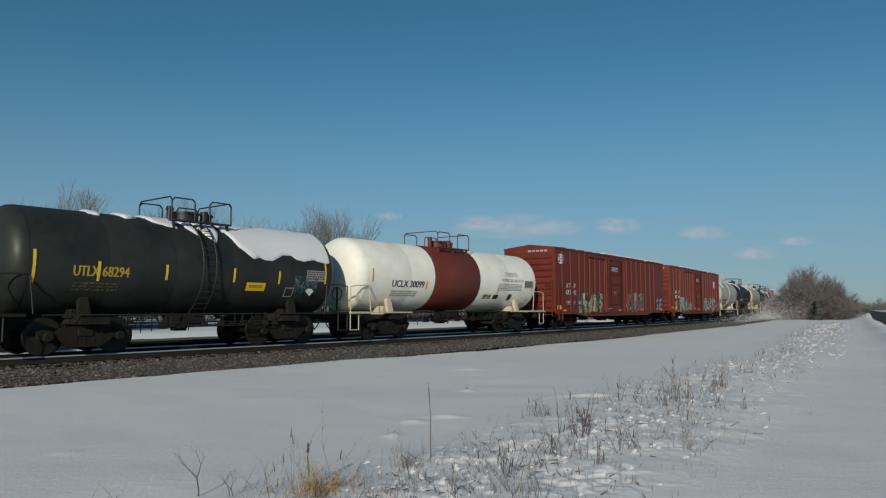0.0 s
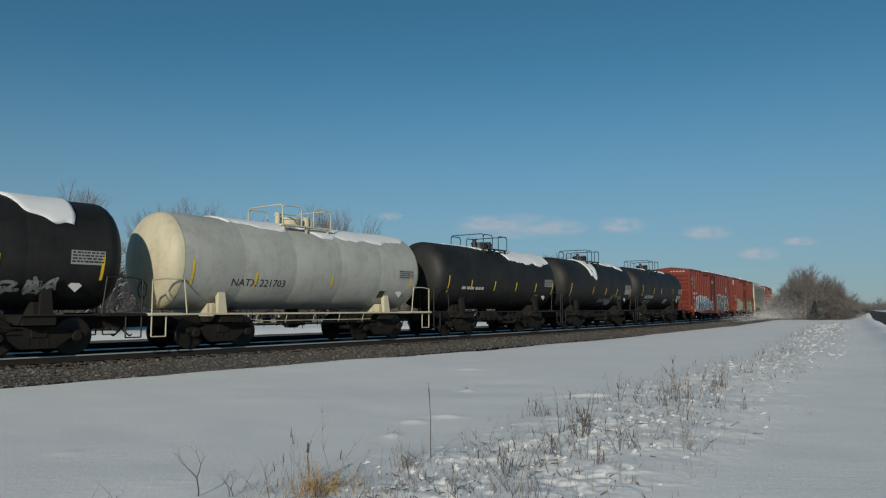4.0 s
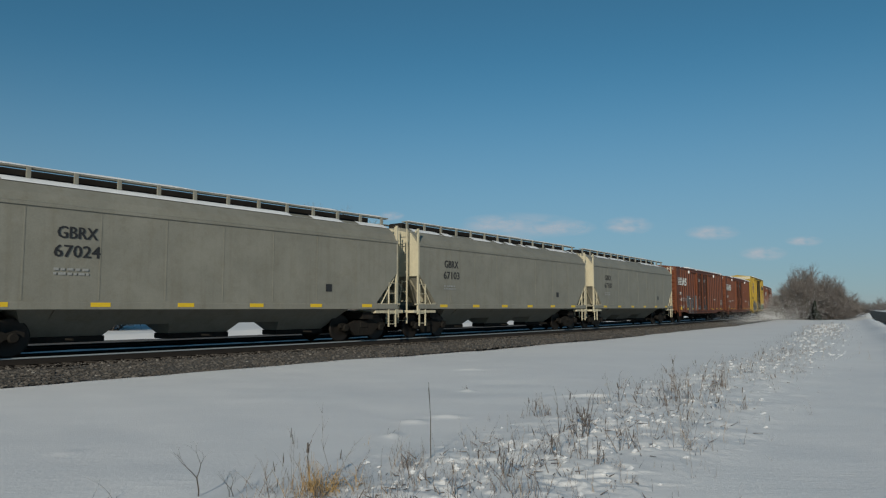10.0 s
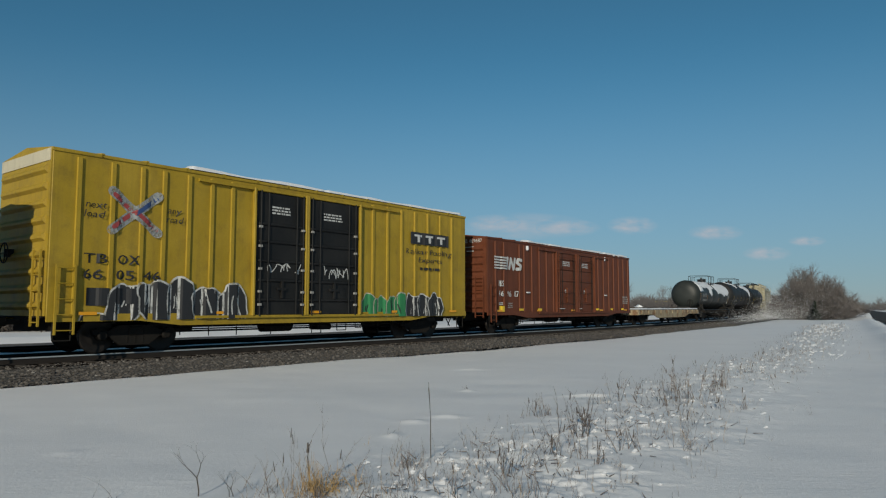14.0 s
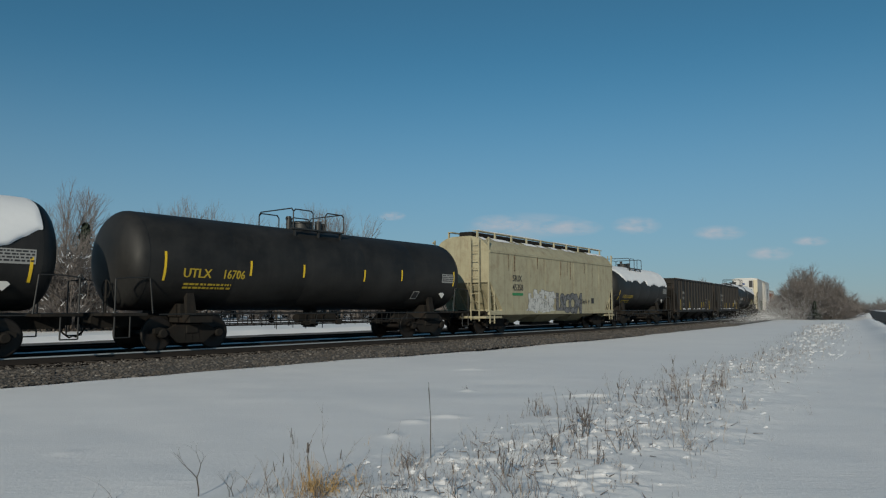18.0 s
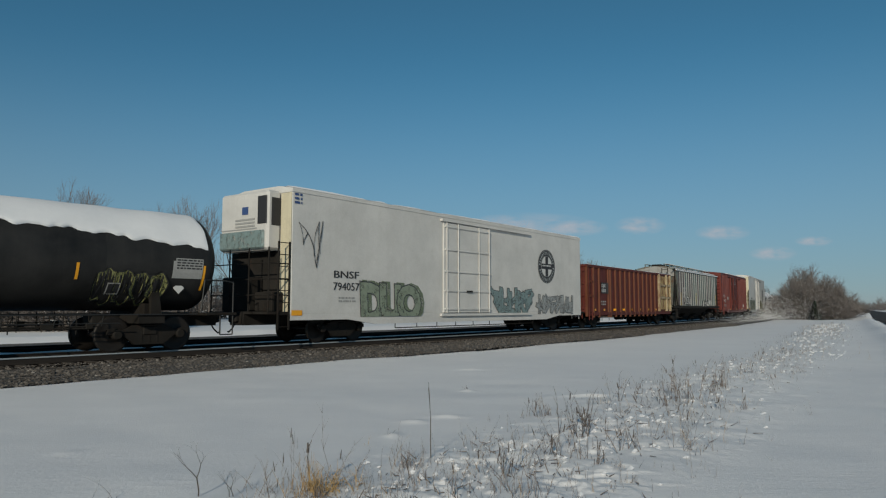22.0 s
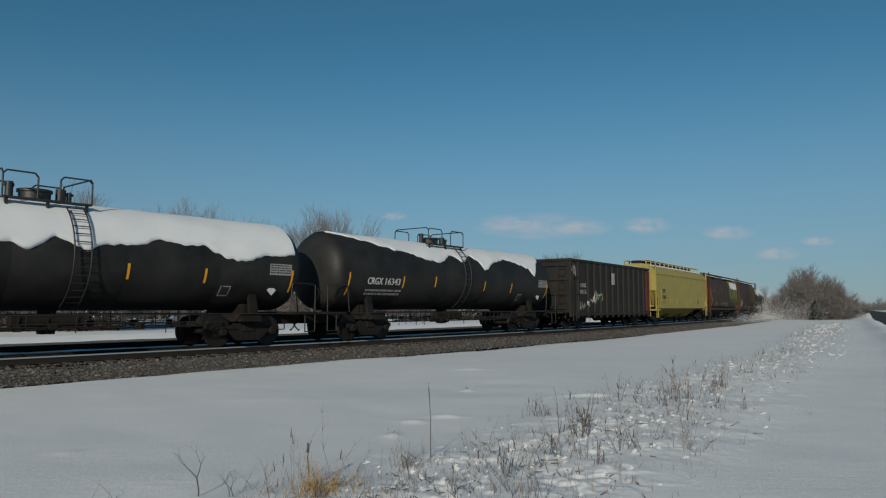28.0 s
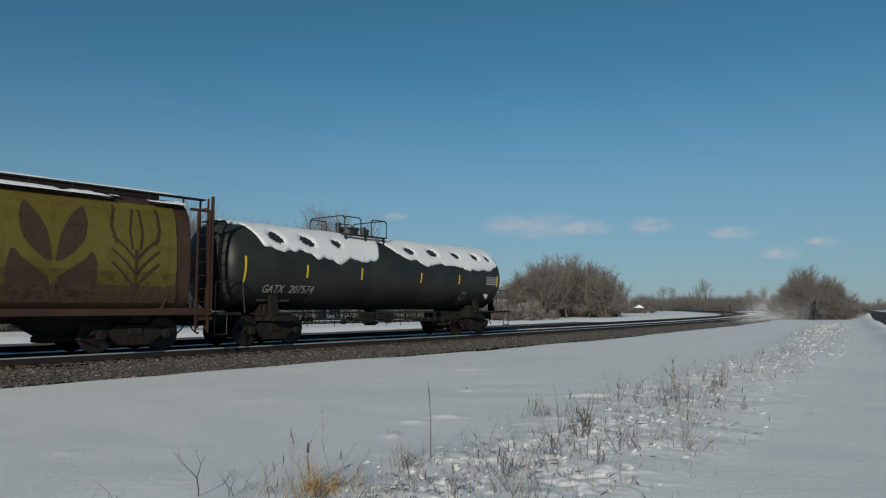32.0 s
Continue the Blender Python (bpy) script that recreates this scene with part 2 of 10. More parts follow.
M_ORANGE = paint("orange_end_paint", (0.238, 0.070, 0.017), 0.6, (0.09, 0.04, 0.02), 0.5, 0.45)
M_OLIVE = paint("olive_yellow_panel_paint", (0.20, 0.205, 0.012), 0.55, (0.07, 0.05, 0.018), 0.5, 0.45)
M_GONRED = paint("worn_red_gondola_paint", (0.092, 0.014, 0.009), 0.6, (0.022, 0.012, 0.010), 0.75, 0.8, 0.2)
M_GONYELLOW = paint("rusted_cream_panel_paint", (0.36, 0.30, 0.19), 0.6, (0.19, 0.09, 0.04), 0.5, 0.5, 0.75)
M_COALBLACK = paint("sooty_black_paint", (0.013, 0.0115, 0.010), 0.65, (0.036, 0.028, 0.022), 0.45, 0.4, 0.08)
M_REEFER = paint("white_reefer_paint", (0.53, 0.52, 0.50), 0.45, (0.36, 0.33, 0.28), 0.18, 0.10)
M_GRIME = paint("grimy_running_gear", (0.013, 0.0115, 0.010), 0.85, (0.024, 0.019, 0.015), 0.4, 0.3, 0.06)
M_GRIME.node_tree.nodes["Principled BSDF"].inputs["Specular IOR Level"].default_value = 0.15
M_STEEL = plain("rusty_wheel_steel", (0.014, 0.011, 0.009), 0.6, 0.3, 0.3, 30)
M_PIPE = plain("black_pipe", (0.02, 0.02, 0.02), 0.5)
M_WHITE = plain("white_lettering", (0.527, 0.527, 0.510), 0.6, 0, 0.12, 14)
M_WHITEWORN = worn("white_spray", (0.50, 0.50, 0.48), 0.6, 0, 0.2, 0.85)
M_DIMWHITE = worn("faded_white_lettering", (0.33, 0.32, 0.30), 0.6, 0, 0.25, 1.0)
M_INK = plain("black_lettering", (0.02, 0.02, 0.022), 0.6)
M_GOLD = plain("yellow_lettering", (0.44, 0.31, 0.025), 0.55, 0, 0.1)
M_STRIPE = plain("yellow_reflector", (0.75, 0.50, 0.02), 0.4, 0, 0.08)
M_AMBER = plain("amber_reflector", (0.75, 0.33, 0.01), 0.4, 0, 0.08)
M_LOGORED = plain("logo_red", (0.30, 0.05, 0.05), 0.55)
M_LOGOBLUE = plain("logo_blue", (0.035, 0.07, 0.19), 0.55)
M_GREENBAR = plain("green_bar", (0.03, 0.20, 0.07), 0.55)
M_GREYPANEL = plain("pale_data_panel", (0.30, 0.30, 0.29), 0.6, 0, 0.25, 12)
M_SILVER = worn("silver_spray", (0.320, 0.328, 0.320), 0.5, 0.2, 0.2, 0.8)
M_SPRAYBLUE = worn("blue_spray", (0.055, 0.15, 0.28), 0.55, 0, 0.3, 0.8)
M_SPRAYTEAL = worn("dark_teal_spray", (0.02, 0.075, 0.075), 0.55, 0, 0.3, 0.8)
M_SPRAYGREEN = worn("pale_green_spray", (0.26, 0.36, 0.20), 0.55, 0, 0.3, 0.8)
M_SPRAYSAND = worn("sand_spray", (0.38, 0.34, 0.22), 0.55, 0, 0.3, 0.8)
M_SPRAYDARK = worn("charcoal_spray", (0.035, 0.037, 0.042), 0.55, 0, 0.3, 0.8)
M_SPRAYOLIVE = worn("olive_spray", (0.20, 0.20, 0.08), 0.55, 0, 0.3, 0.8)
M_SPRAYPALE = worn("pale_sand_green_spray", (0.36, 0.36, 0.27), 0.55, 0, 0.25, 0.9)
M_SPRAYMOSS = worn("moss_green_spray", (0.13, 0.16, 0.10), 0.55, 0, 0.3, 0.85)
M_SPRAYSAGE = worn("sage_green_spray", (0.20, 0.235, 0.175), 0.55, 0, 0.3, 0.9)
M_RAILTOP = plain("polished_rail", (0.36, 0.40, 0.43), 0.4, 0.15, 0.15, 20)
M_RAILSIDE = plain("rusty_rail", (0.014, 0.010, 0.008), 0.85, 0, 0.35, 20)
M_PANELMIX = paint("weathered_teal_and_mauve_panel", (0.135, 0.18, 0.165), 0.65, (0.05, 0.035, 0.034), 0.75, 0.9, 0.12, other=(0.125, 0.112, 0.115))
M_RIBPALE = paint("pale_grey_rib_paint", (0.30, 0.30, 0.285), 0.6, (0.12, 0.08, 0.055), 0.6, 0.7, 0.15)
M_FADEOLIVE = worn("faded_olive_lettering", (0.13, 0.112, 0.045), 0.6, 0, 0.2, 0.66)
M_TIE = plain("weathered_tie", (0.051, 0.041, 0.033), 0.85, 0, 0.35, 9)
M_GREYSPRAY = worn("flat_grey_spray", (0.15, 0.15, 0.155), 0.6, 0, 0.25, 0.8)
M_RUSTCREAM = paint("blistered_cream_paint", (0.42, 0.33, 0.15), 0.6, (0.26, 0.11, 0.03), 1.0, 0.9, 0.9)
M_RUSTRUN = worn("rust_run", (0.19, 0.085, 0.028), 0.8, 0, 0.3, 0.55)
M_RUSTRIB = paint("rust_brown_rib_paint", (0.115, 0.035, 0.015), 0.65, (0.045, 0.02, 0.012), 0.6, 0.6, 0.4)
M_OLIVEDULL = paint("dull_olive_panel_paint", (0.115, 0.092, 0.014), 0.6, (0.05, 0.032, 0.014), 0.6, 0.5)
M_LEAFBROWN = worn("painted_leaf_brown", (0.045, 0.024, 0.012), 0.62, 0, 0.3, 0.95)
M_SCUFF = worn("rubbed_brown", (0.05, 0.027, 0.014), 0.65, 0, 0.3, 0.75)
M_SCUFFTHIN = worn("thinly_rubbed_brown", (0.05, 0.027, 0.014), 0.65, 0, 0.3, 0.35)
M_PALETEAL = worn("pale_teal_spray", (0.17, 0.23, 0.23), 0.55, 0, 0.3, 0.85)


# ---- lettering and spray paint ----
GLYPHS = {}


def glyphs(text):
    """Vertices and faces of a line of the built-in font, one unit high."""
    if text not in GLYPHS:
        cu = bpy.data.curves.new("lettering", "FONT")
        cu.body, cu.size, cu.resolution_u, cu.align_x = text, 1.0, 2, "LEFT"
        ob = bpy.data.objects.new("lettering", cu)
        me = bpy.data.meshes.new_from_object(ob)
        vs = np.array([tuple(v.co) for v in me.vertices]).reshape(-1, 3)
        fs = [tuple(p.vertices) for p in me.polygons]
        bpy.data.objects.remove(ob)
        bpy.data.curves.remove(cu)
        bpy.data.meshes.remove(me)
        GLYPHS[text] = (vs, fs)
    return GLYPHS[text]


def letters(parent, text, x, z, width, height, material, surf, slant=0.0, name="lettering", lift=0.006, bold=0.0):
    """A line of characters from x, with its foot at z, on the near side of a car."""
    vs, fs = glyphs(text)
    w, h = vs[:, 0].max() - vs[:, 0].min(), 0.70
    sh = Shape()
    for dx in ((0.0, bold) if bold else (0.0,)):
        pts = []
        for vx, vy, _ in vs:
            a, b = x + dx + (vx - vs[:, 0].min()) / w * width + slant * vy * height, z + vy / h * height
            pts.append((a, clear(surf, a, b) - lift - (0.0015 if dx else 0), b))
        sh.add(pts, fs)
    return part(name, sh, material, parent)


def bars(parent, x, z, width, height, lines, material, surf, seed=1, name="small_print", lift=0.006):
    """Lines of writing too small to read."""
    rnd, sh = random.Random(seed), Shape()
    step = height / lines
    for i in range(lines):
        a = x
        z1 = z + height - i * step
        z0 = z1 - step * 0.55
        while a < x + width - 0.02:
            b = min(a + rnd.uniform(0.5, 1.6) * step, x + width)
            sh.add([(p, clear(surf, p, q) - lift, q) for p, q in ((a, z0), (b, z0), (b, z1), (a, z1))], [(0, 1, 2, 3)])
            a = b + step * rnd.uniform(0.15, 0.5)
    return tagged(part(name, sh, material, parent), kind="stuff")


def patch(parent, x0, x1, z0, z1, material, surf, name="panel", lift=0.004, label="", n=1, nz=3):
    sh = Shape()
    n = max(n, int((x1 - x0) / 0.06))
    for i in range(n):
        a, b = x0 + (x1 - x0) * i / n, x0 + (x1 - x0) * (i + 1) / n
        for j in range(nz):
            c, d = z0 + (z1 - z0) * j / nz, z0 + (z1 - z0) * (j + 1) / nz
            sh.add([(p, clear(surf, p, q) - lift, q) for p, q in ((a, c), (b, c), (b, d), (a, d))], [(0, 1, 2, 3)])
    return part(name, sh, material, parent, label)


class Ribbon:
    """Strokes laid on a car's side, each a hair above the one before."""
    def __init__(self, surf, lift):
        self.shape, self.surf, self.lift = Shape(), surf, lift

    def stroke(self, pts, width):
        s = self.surf
        for i, (x, z) in enumerate(pts):
            self.lift += 0.00025
            ring = [(x + math.cos(k * math.pi / 5) * width / 2, z + math.sin(k * math.pi / 5) * width / 2) for k in range(10)]
            self.shape.add([(a, s(a, b) - self.lift, max(b, 0.88)) for a, b in ring], [tuple(range(10))])
        for p, q in zip(pts, pts[1:]):
            self.slab(p, q, width)

    def slab(self, p, q, width):
        """One straight stroke with square ends."""
        (x0, z0), (x1, z1), s = p, q, self.surf
        d = math.hypot(x1 - x0, z1 - z0)
        if d < 1e-5:
            return
        self.lift += 0.00025
        nx, nz = -(z1 - z0) / d * width / 2, (x1 - x0) / d * width / 2
        m = max(1, int(d / 0.09))
        vs = []
        for k in range(m + 1):
            t = k / m
            cx, cz = x0 + (x1 - x0) * t, z0 + (z1 - z0) * t
            for sg in (-1, 1):
                a, b = cx + sg * nx, cz + sg * nz
                vs.append((a, s(a, b) - self.lift, max(b, 0.88)))
        self.shape.add(vs, [(2 * k, 2 * k + 2, 2 * k + 3, 2 * k + 1) for k in range(m)])


def tangle(rnd, x, z, w, h):
    """One angular, hooked form of wild-style spray work, unlike any letter."""
    n = rnd.choice((4, 5, 5, 6))
    up, pts = rnd.random() < 0.5, []
    for k in range(n):
        a = rnd.uniform(-0.12, 1.12) if k in (0, n - 1) else rnd.uniform(0.05, 0.95)
        b = rnd.uniform(0.68, 1.0) if up else rnd.uniform(0.0, 0.34)
        if rnd.random() < 0.25:
            b = rnd.uniform(0.3, 0.7)
        pts.append((x + w * a, z + h * b))
        up = not up
    out = []
    for p, q in zip(pts, pts[1:]):
        bow = rnd.uniform(-0.16, 0.16)
        for t in (0.0, 0.25, 0.5, 0.75):
            s = 4 * t * (1 - t) * bow
            out.append((p[0] + (q[0] - p[0]) * t - (q[1] - p[1]) * s, p[1] + (q[1] - p[1]) * t + (q[0] - p[0]) * s))
    return out + [pts[-1]]


def spray(parent, x0, x1, z0, z1, n, fill, line, surf, seed=1, fat=0.24, edge=0.05, glow=None, label="spray-painted graffiti", lift=0.008):
    """Sprayed graffiti that nobody can read: n hooked forms that run into each other, filled, with an outline."""
    rnd = random.Random(seed)
    w, h = (x1 - x0) / n, z1 - z0
    wide = fat * min(h, w * 1.3)
    forms = []
    for i in range(n):
        forms.append(tangle(rnd, x0 + w * i - 0.12 * w, z0 + wide * 0.5, w * 1.24, h - wide))
        if rnd.random() < 0.5:
            forms.append(tangle(rnd, x0 + w * i + 0.2 * w, z0 + wide * 0.5, w * 0.8, (h - wide) * 0.6)[:6])
    # the foot of the piece is a broad cloud of paint
    layers = ([("spray_glow", glow, wide + 5.0 * edge)] if glow else []) + [("spray_outline", line, wide + 2 * edge), ("spray_fill", fill, wide)]
    top = None
    for name, material, width in layers:
        if material is None:
            continue
        for f in forms:
            rb = Ribbon(surf, lift)
            rb.stroke(f, width)
            lift = rb.lift
            top = part(name, rb.shape, material, parent, label if top is None else "")
        lift += 0.001
    if line is not None and fill is not line:
        rb = Ribbon(surf, lift)
        for f in forms:
            for side in (-0.36, 0.36):
                k = rnd.randrange(0, max(1, len(f) - 6))
                rb.stroke([(x + side * wide, z + 0.2 * side * wide) for x, z in f[k:k + rnd.choice((3, 4, 6))]], edge * rnd.uniform(0.5, 0.9))
        part("spray_detail", rb.shape, line, parent)
    return top


def scribble(parent, x0, x1, z0, z1, n, material, surf, seed=1, width=0.03, name="spray_tag"):
    rnd, rb = random.Random(seed), Ribbon(surf, 0.008)
    w, h = (x1 - x0) / n, z1 - z0
    for i in range(n):
        rb.stroke(tangle(rnd, x0 + w * i - 0.1 * w, z0 + h * rnd.uniform(-0.05, 0.1), w * 1.25, h), width)
    return part(name, rb.shape, material, parent)

FOOT = 0.88      # no paint hangs below a car's side sill


def decal(parent, name, verts, faces, material, surf, lift, label="", step=0.08, step_z=0.0):
    """Flat paint of any outline, (x, z), cut into strips so that it follows ribs and curves."""
    bm = bmesh.new()
    vs = [bm.verts.new((x, 0, z)) for x, z in verts]
    for f in faces:
        if len(set(f)) > 2:
            bm.faces.new([vs[i] for i in f])
    bmesh.ops.triangulate(bm, faces=bm.faces[:])
    for axis, gap in ((0, step), (2, step_z)):
        if gap:
            lo, hi = min(v.co[axis] for v in bm.verts), max(v.co[axis] for v in bm.verts)
            for k in range(1, int((hi - lo) / gap) + 1):
                at = [0, 0, 0]
                at[axis] = lo + k * gap
                way = [0, 0, 0]
                way[axis] = 1
                bmesh.ops.bisect_plane(bm, geom=bm.verts[:] + bm.edges[:] + bm.faces[:], plane_co=at, plane_no=way)
    for v in bm.verts:
        v.co.z = max(v.co.z, FOOT)
        v.co.y = surf(v.co.x, v.co.z) - lift
    me = bpy.data.meshes.new(name)
    bm.to_mesh(me)
    bm.free()
    return part(name, me, material, parent, label)


def fat_glyph(ch, swell):
    """Vertices and faces of one letter of the built-in font, swollen by a share of its height."""
    key = (ch, round(swell, 3))
    if key not in GLYPHS:
        cu = bpy.data.curves.new("letter", "FONT")
        cu.body, cu.size, cu.resolution_u, cu.offset = ch, 1.0, 3, swell
        ob = bpy.data.objects.new("letter", cu)
        me = bpy.data.meshes.new_from_object(ob)
        GLYPHS[key] = ([(v.co.x, v.co.y) for v in me.vertices], [tuple(q.vertices) for q in me.polygons])
        bpy.data.objects.remove(ob)
        bpy.data.curves.remove(cu)
        bpy.data.meshes.remove(me)
    return GLYPHS[key]


def tag_word(parent, text, x0, x1, z0, z1, layers, surf, seed=1, crowd=0.10, lift=0.010, step_z=0.0, slant=0.0):
    """Sprayed letters; layers, from below: (part name, paint, swelling, shift across, shift up)."""
    rnd = random.Random(seed)
    sizes = []
    for ch in text:
        xs, zs = [v[0] for v in fat_glyph(ch, 0.0)[0]], [v[1] for v in fat_glyph(ch, 0.0)[0]]
        sizes.append((min(xs), max(xs), min(zs), max(zs)))
    wide = [max(0.3, b - a) for a, b, _, _ in sizes]
    x = x0
    for ch, w, (a, b, c, d) in zip(text, wide, sizes):
        cell = (x1 - x0) * w / sum(wide)
        tall, foot, turn = (z1 - z0) * rnd.uniform(0.88, 1.0), z0 + (z1 - z0) * rnd.uniform(0.0, 0.06), rnd.uniform(-0.07, 0.07)
        for name, paint_, swell, dx, dz in layers:
            vs, fs = fat_glyph(ch, swell)
            pts = []
            for vx, vz in vs:
                u, v = (vx - a) / (b - a), (vz - c) / (d - c)
                u = (u - 0.5) * (1 + crowd) + 0.5
                pts.append((x + cell * u + slant * v * tall + turn * (v - 0.5) * cell + dx, foot + tall * v + turn * (u - 0.5) * tall * 0.5 + dz))
            decal(parent, name, pts, fs, paint_, surf, lift, "spray-painted letter" if name == "spray_letter" else "", step_z=step_z)
            lift += 0.0016
        x += cell


# centre lines of round sprayed letters, across and up from 0 to 1
BUBBLE = {
    "H": [[(0.05, 0.9), (0.0, 0.05)], [(0.9, 0.95), (0.95, 0.05)], [(0.05, 0.45), (0.92, 0.5)]],
    "I": [[(0.3, 0.92), (0.7, 0.95), (0.5, 0.9), (0.5, 0.08), (0.2, 0.05), (0.8, 0.05)]],
    "V": [[(0.0, 0.95), (0.3, 0.35), (0.5, 0.05), (0.7, 0.4), (1.0, 0.95)]],
    "E": [[(0.95, 0.9), (0.4, 1.0), (0.05, 0.75), (0.15, 0.52), (0.7, 0.5)], [(0.15, 0.52), (0.0, 0.28), (0.35, 0.03), (1.0, 0.1)]],
    "R": [[(0.12, 0.92), (0.2, 0.5), (0.0, 0.03)], [(0.0, 0.85), (0.4, 0.98), (0.75, 0.85), (0.7, 0.62), (0.25, 0.46)], [(0.4, 0.46), (0.65, 0.2), (1.0, 0.02)]],
    "t": [[(0.5, 1.0), (0.3, 0.45), (0.35, 0.08), (0.8, 0.05)], [(0.0, 0.62), (0.9, 0.7)]],
    "w": [[(0.0, 0.6), (0.15, 0.08), (0.45, 0.5), (0.6, 0.08), (1.0, 0.6)]],
    "o": [[(0.5, 0.6), (0.1, 0.35), (0.4, 0.05), (0.85, 0.25), (0.8, 0.55), (0.4, 0.6)]],
    "G": [[(0.9, 0.85), (0.5, 1.0), (0.1, 0.75), (0.0, 0.3), (0.35, 0.03), (0.85, 0.1), (0.88, 0.45), (0.55, 0.45)]],
    "N": [[(0.0, 0.03), (0.05, 0.95), (0.85, 0.1), (0.95, 0.97)]],
    "S": [[(0.95, 0.85), (0.5, 1.0), (0.1, 0.78), (0.35, 0.55), (0.85, 0.4), (0.8, 0.1), (0.3, 0.03), (0.0, 0.15)]],
    "C": [[(0.95, 0.85), (0.5, 1.0), (0.08, 0.7), (0.05, 0.3), (0.45, 0.03), (0.95, 0.15)]],
    "A": [[(0.0, 0.03), (0.35, 0.9), (0.6, 0.95), (1.0, 0.03)], [(0.2, 0.35), (0.8, 0.38)]],
    "B": [[(0.1, 0.05), (0.12, 0.95), (0.75, 0.9), (0.7, 0.58), (0.2, 0.52), (0.9, 0.42), (0.85, 0.1), (0.1, 0.05)]],
}


def bubble_word(parent, text, x0, x1, z0, z1, width, layers, surf, seed=1, lift=0.010, gap=0.12, slant=0.06):
    """Sprayed letters drawn with a fat round nozzle; layers, from below: (part name, paint, extra width, shift across, shift up)."""
    rnd = random.Random(seed)
    cell = (x1 - x0) / (len(text) * (1 + gap) - gap)
    spots = [(ch, x0 + i * cell * (1 + gap), z0 + (z1 - z0) * rnd.uniform(0, 0.05), (z1 - z0) * rnd.uniform(0.86, 0.95)) for i, ch in enumerate(text)]
    for name, paint_, more, dx, dz in layers:
        wide = width + more
        for ch, x, foot, tall in spots:
            rb = Ribbon(surf, lift)
            for line in BUBBLE[ch]:
                pts = [(x + width / 2 + (cell - width) * (u + slant * v) + dx, foot + width / 2 + (tall - width) * v + dz) for u, v in line]
                mid = [pts[0]]
                for k, (p, q) in enumerate(zip(pts, pts[1:])):
                    if k:
                        a = pts[k - 1]
                        mid[-1] = ((a[0] + 6 * p[0] + q[0]) / 8, (a[1] + 6 * p[1] + q[1]) / 8)
                    mid.append(q)
                rb.stroke(mid, wide)
            lift = rb.lift
            part(name, rb.shape, paint_, parent, "spray-painted letter" if name == "spray_letter" else "")
        lift += 0.001
    return lift


def wild_piece(parent, x0, x1, z0, z1, n, fill, line, surf, seed=1, edge=0.035, lift=0.010, thick=0.2, shine=None):
    """Angular graffiti that nobody can read: thick strokes with cut ends and a rim, piled over each other."""
    rnd = random.Random(seed)
    w, h = (x1 - x0) / n, z1 - z0
    rims, bodies, glints = Ribbon(surf, lift), Ribbon(surf, lift + 0.004), Ribbon(surf, lift + 0.008)
    for i in range(n):
        a = x0 + w * (i + rnd.uniform(-0.05, 0.05))
        wide = thick * min(h, w * 1.5) * rnd.uniform(0.85, 1.15)
        lean = rnd.uniform(-0.12, 0.12) * w
        bars_ = [((a + 0.15 * w, z0 + 0.08 * h), (a + 0.15 * w + lean, z1 - rnd.uniform(0.0, 0.15) * h))]
        top, low = z1 - rnd.uniform(0.06, 0.2) * h, z0 + rnd.uniform(0.05, 0.2) * h
        kind = rnd.randrange(4)
        right = a + 0.85 * w + lean
        if kind == 0:
            bars_ += [((a + 0.05 * w, top), (right, top - 0.1 * h)), ((right, top), (a + 0.4 * w, z0 + 0.45 * h)), ((a + 0.3 * w, z0 + 0.45 * h), (right + 0.1 * w, low))]
        elif kind == 1:
            bars_ += [((a + 0.1 * w, low), (right, low + 0.08 * h)), ((right, low), (right - lean, top)), ((a + 0.2 * w, z0 + 0.55 * h), (right, z0 + 0.5 * h))]
        elif kind == 2:
            bars_ += [((a + 0.1 * w, top), (right, low)), ((right, low - 0.04 * h), (right + lean, z1))]
        else:
            bars_ += [((right, top), (a + 0.1 * w, top - 0.05 * h)), ((a + 0.2 * w, z0 + 0.5 * h), (right, z0 + 0.52 * h)), ((right, z0 + 0.5 * h), (a + 0.1 * w, low))]
        bars_ += [((a + rnd.uniform(-0.2, 0.3) * w, rnd.uniform(z0, z1)), (a + rnd.uniform(0.7, 1.3) * w, rnd.uniform(z0, z1)))]
        flip = rnd.random() < 0.5
        for p, q in bars_:
            if flip:
                p, q = (2 * a + w - p[0], p[1]), (2 * a + w - q[0], q[1])
            for rb, ww, grow_ in ((rims, wide + 2 * edge, wide * 0.3 + edge), (bodies, wide, wide * 0.3)):
                d = math.hypot(q[0] - p[0], q[1] - p[1]) or 1.0
                ux, uz = (q[0] - p[0]) / d, (q[1] - p[1]) / d
                rb.slab((p[0] - ux * grow_, p[1] - uz * grow_), (q[0] + ux * grow_, q[1] + uz * grow_), ww)
            if rnd.random() < 0.7:
                o = wide * 0.22
                glints.slab((p[0] + o, p[1]), (p[0] * 0.3 + q[0] * 0.7 + o, p[1] * 0.3 + q[1] * 0.7), edge * 0.7)
    part("spray_outline", rims.shape, line, parent, "spray-painted graffiti")
    part("spray_fill", bodies.shape, fill, parent)
    part("spray_detail", glints.shape, shine or line, parent)


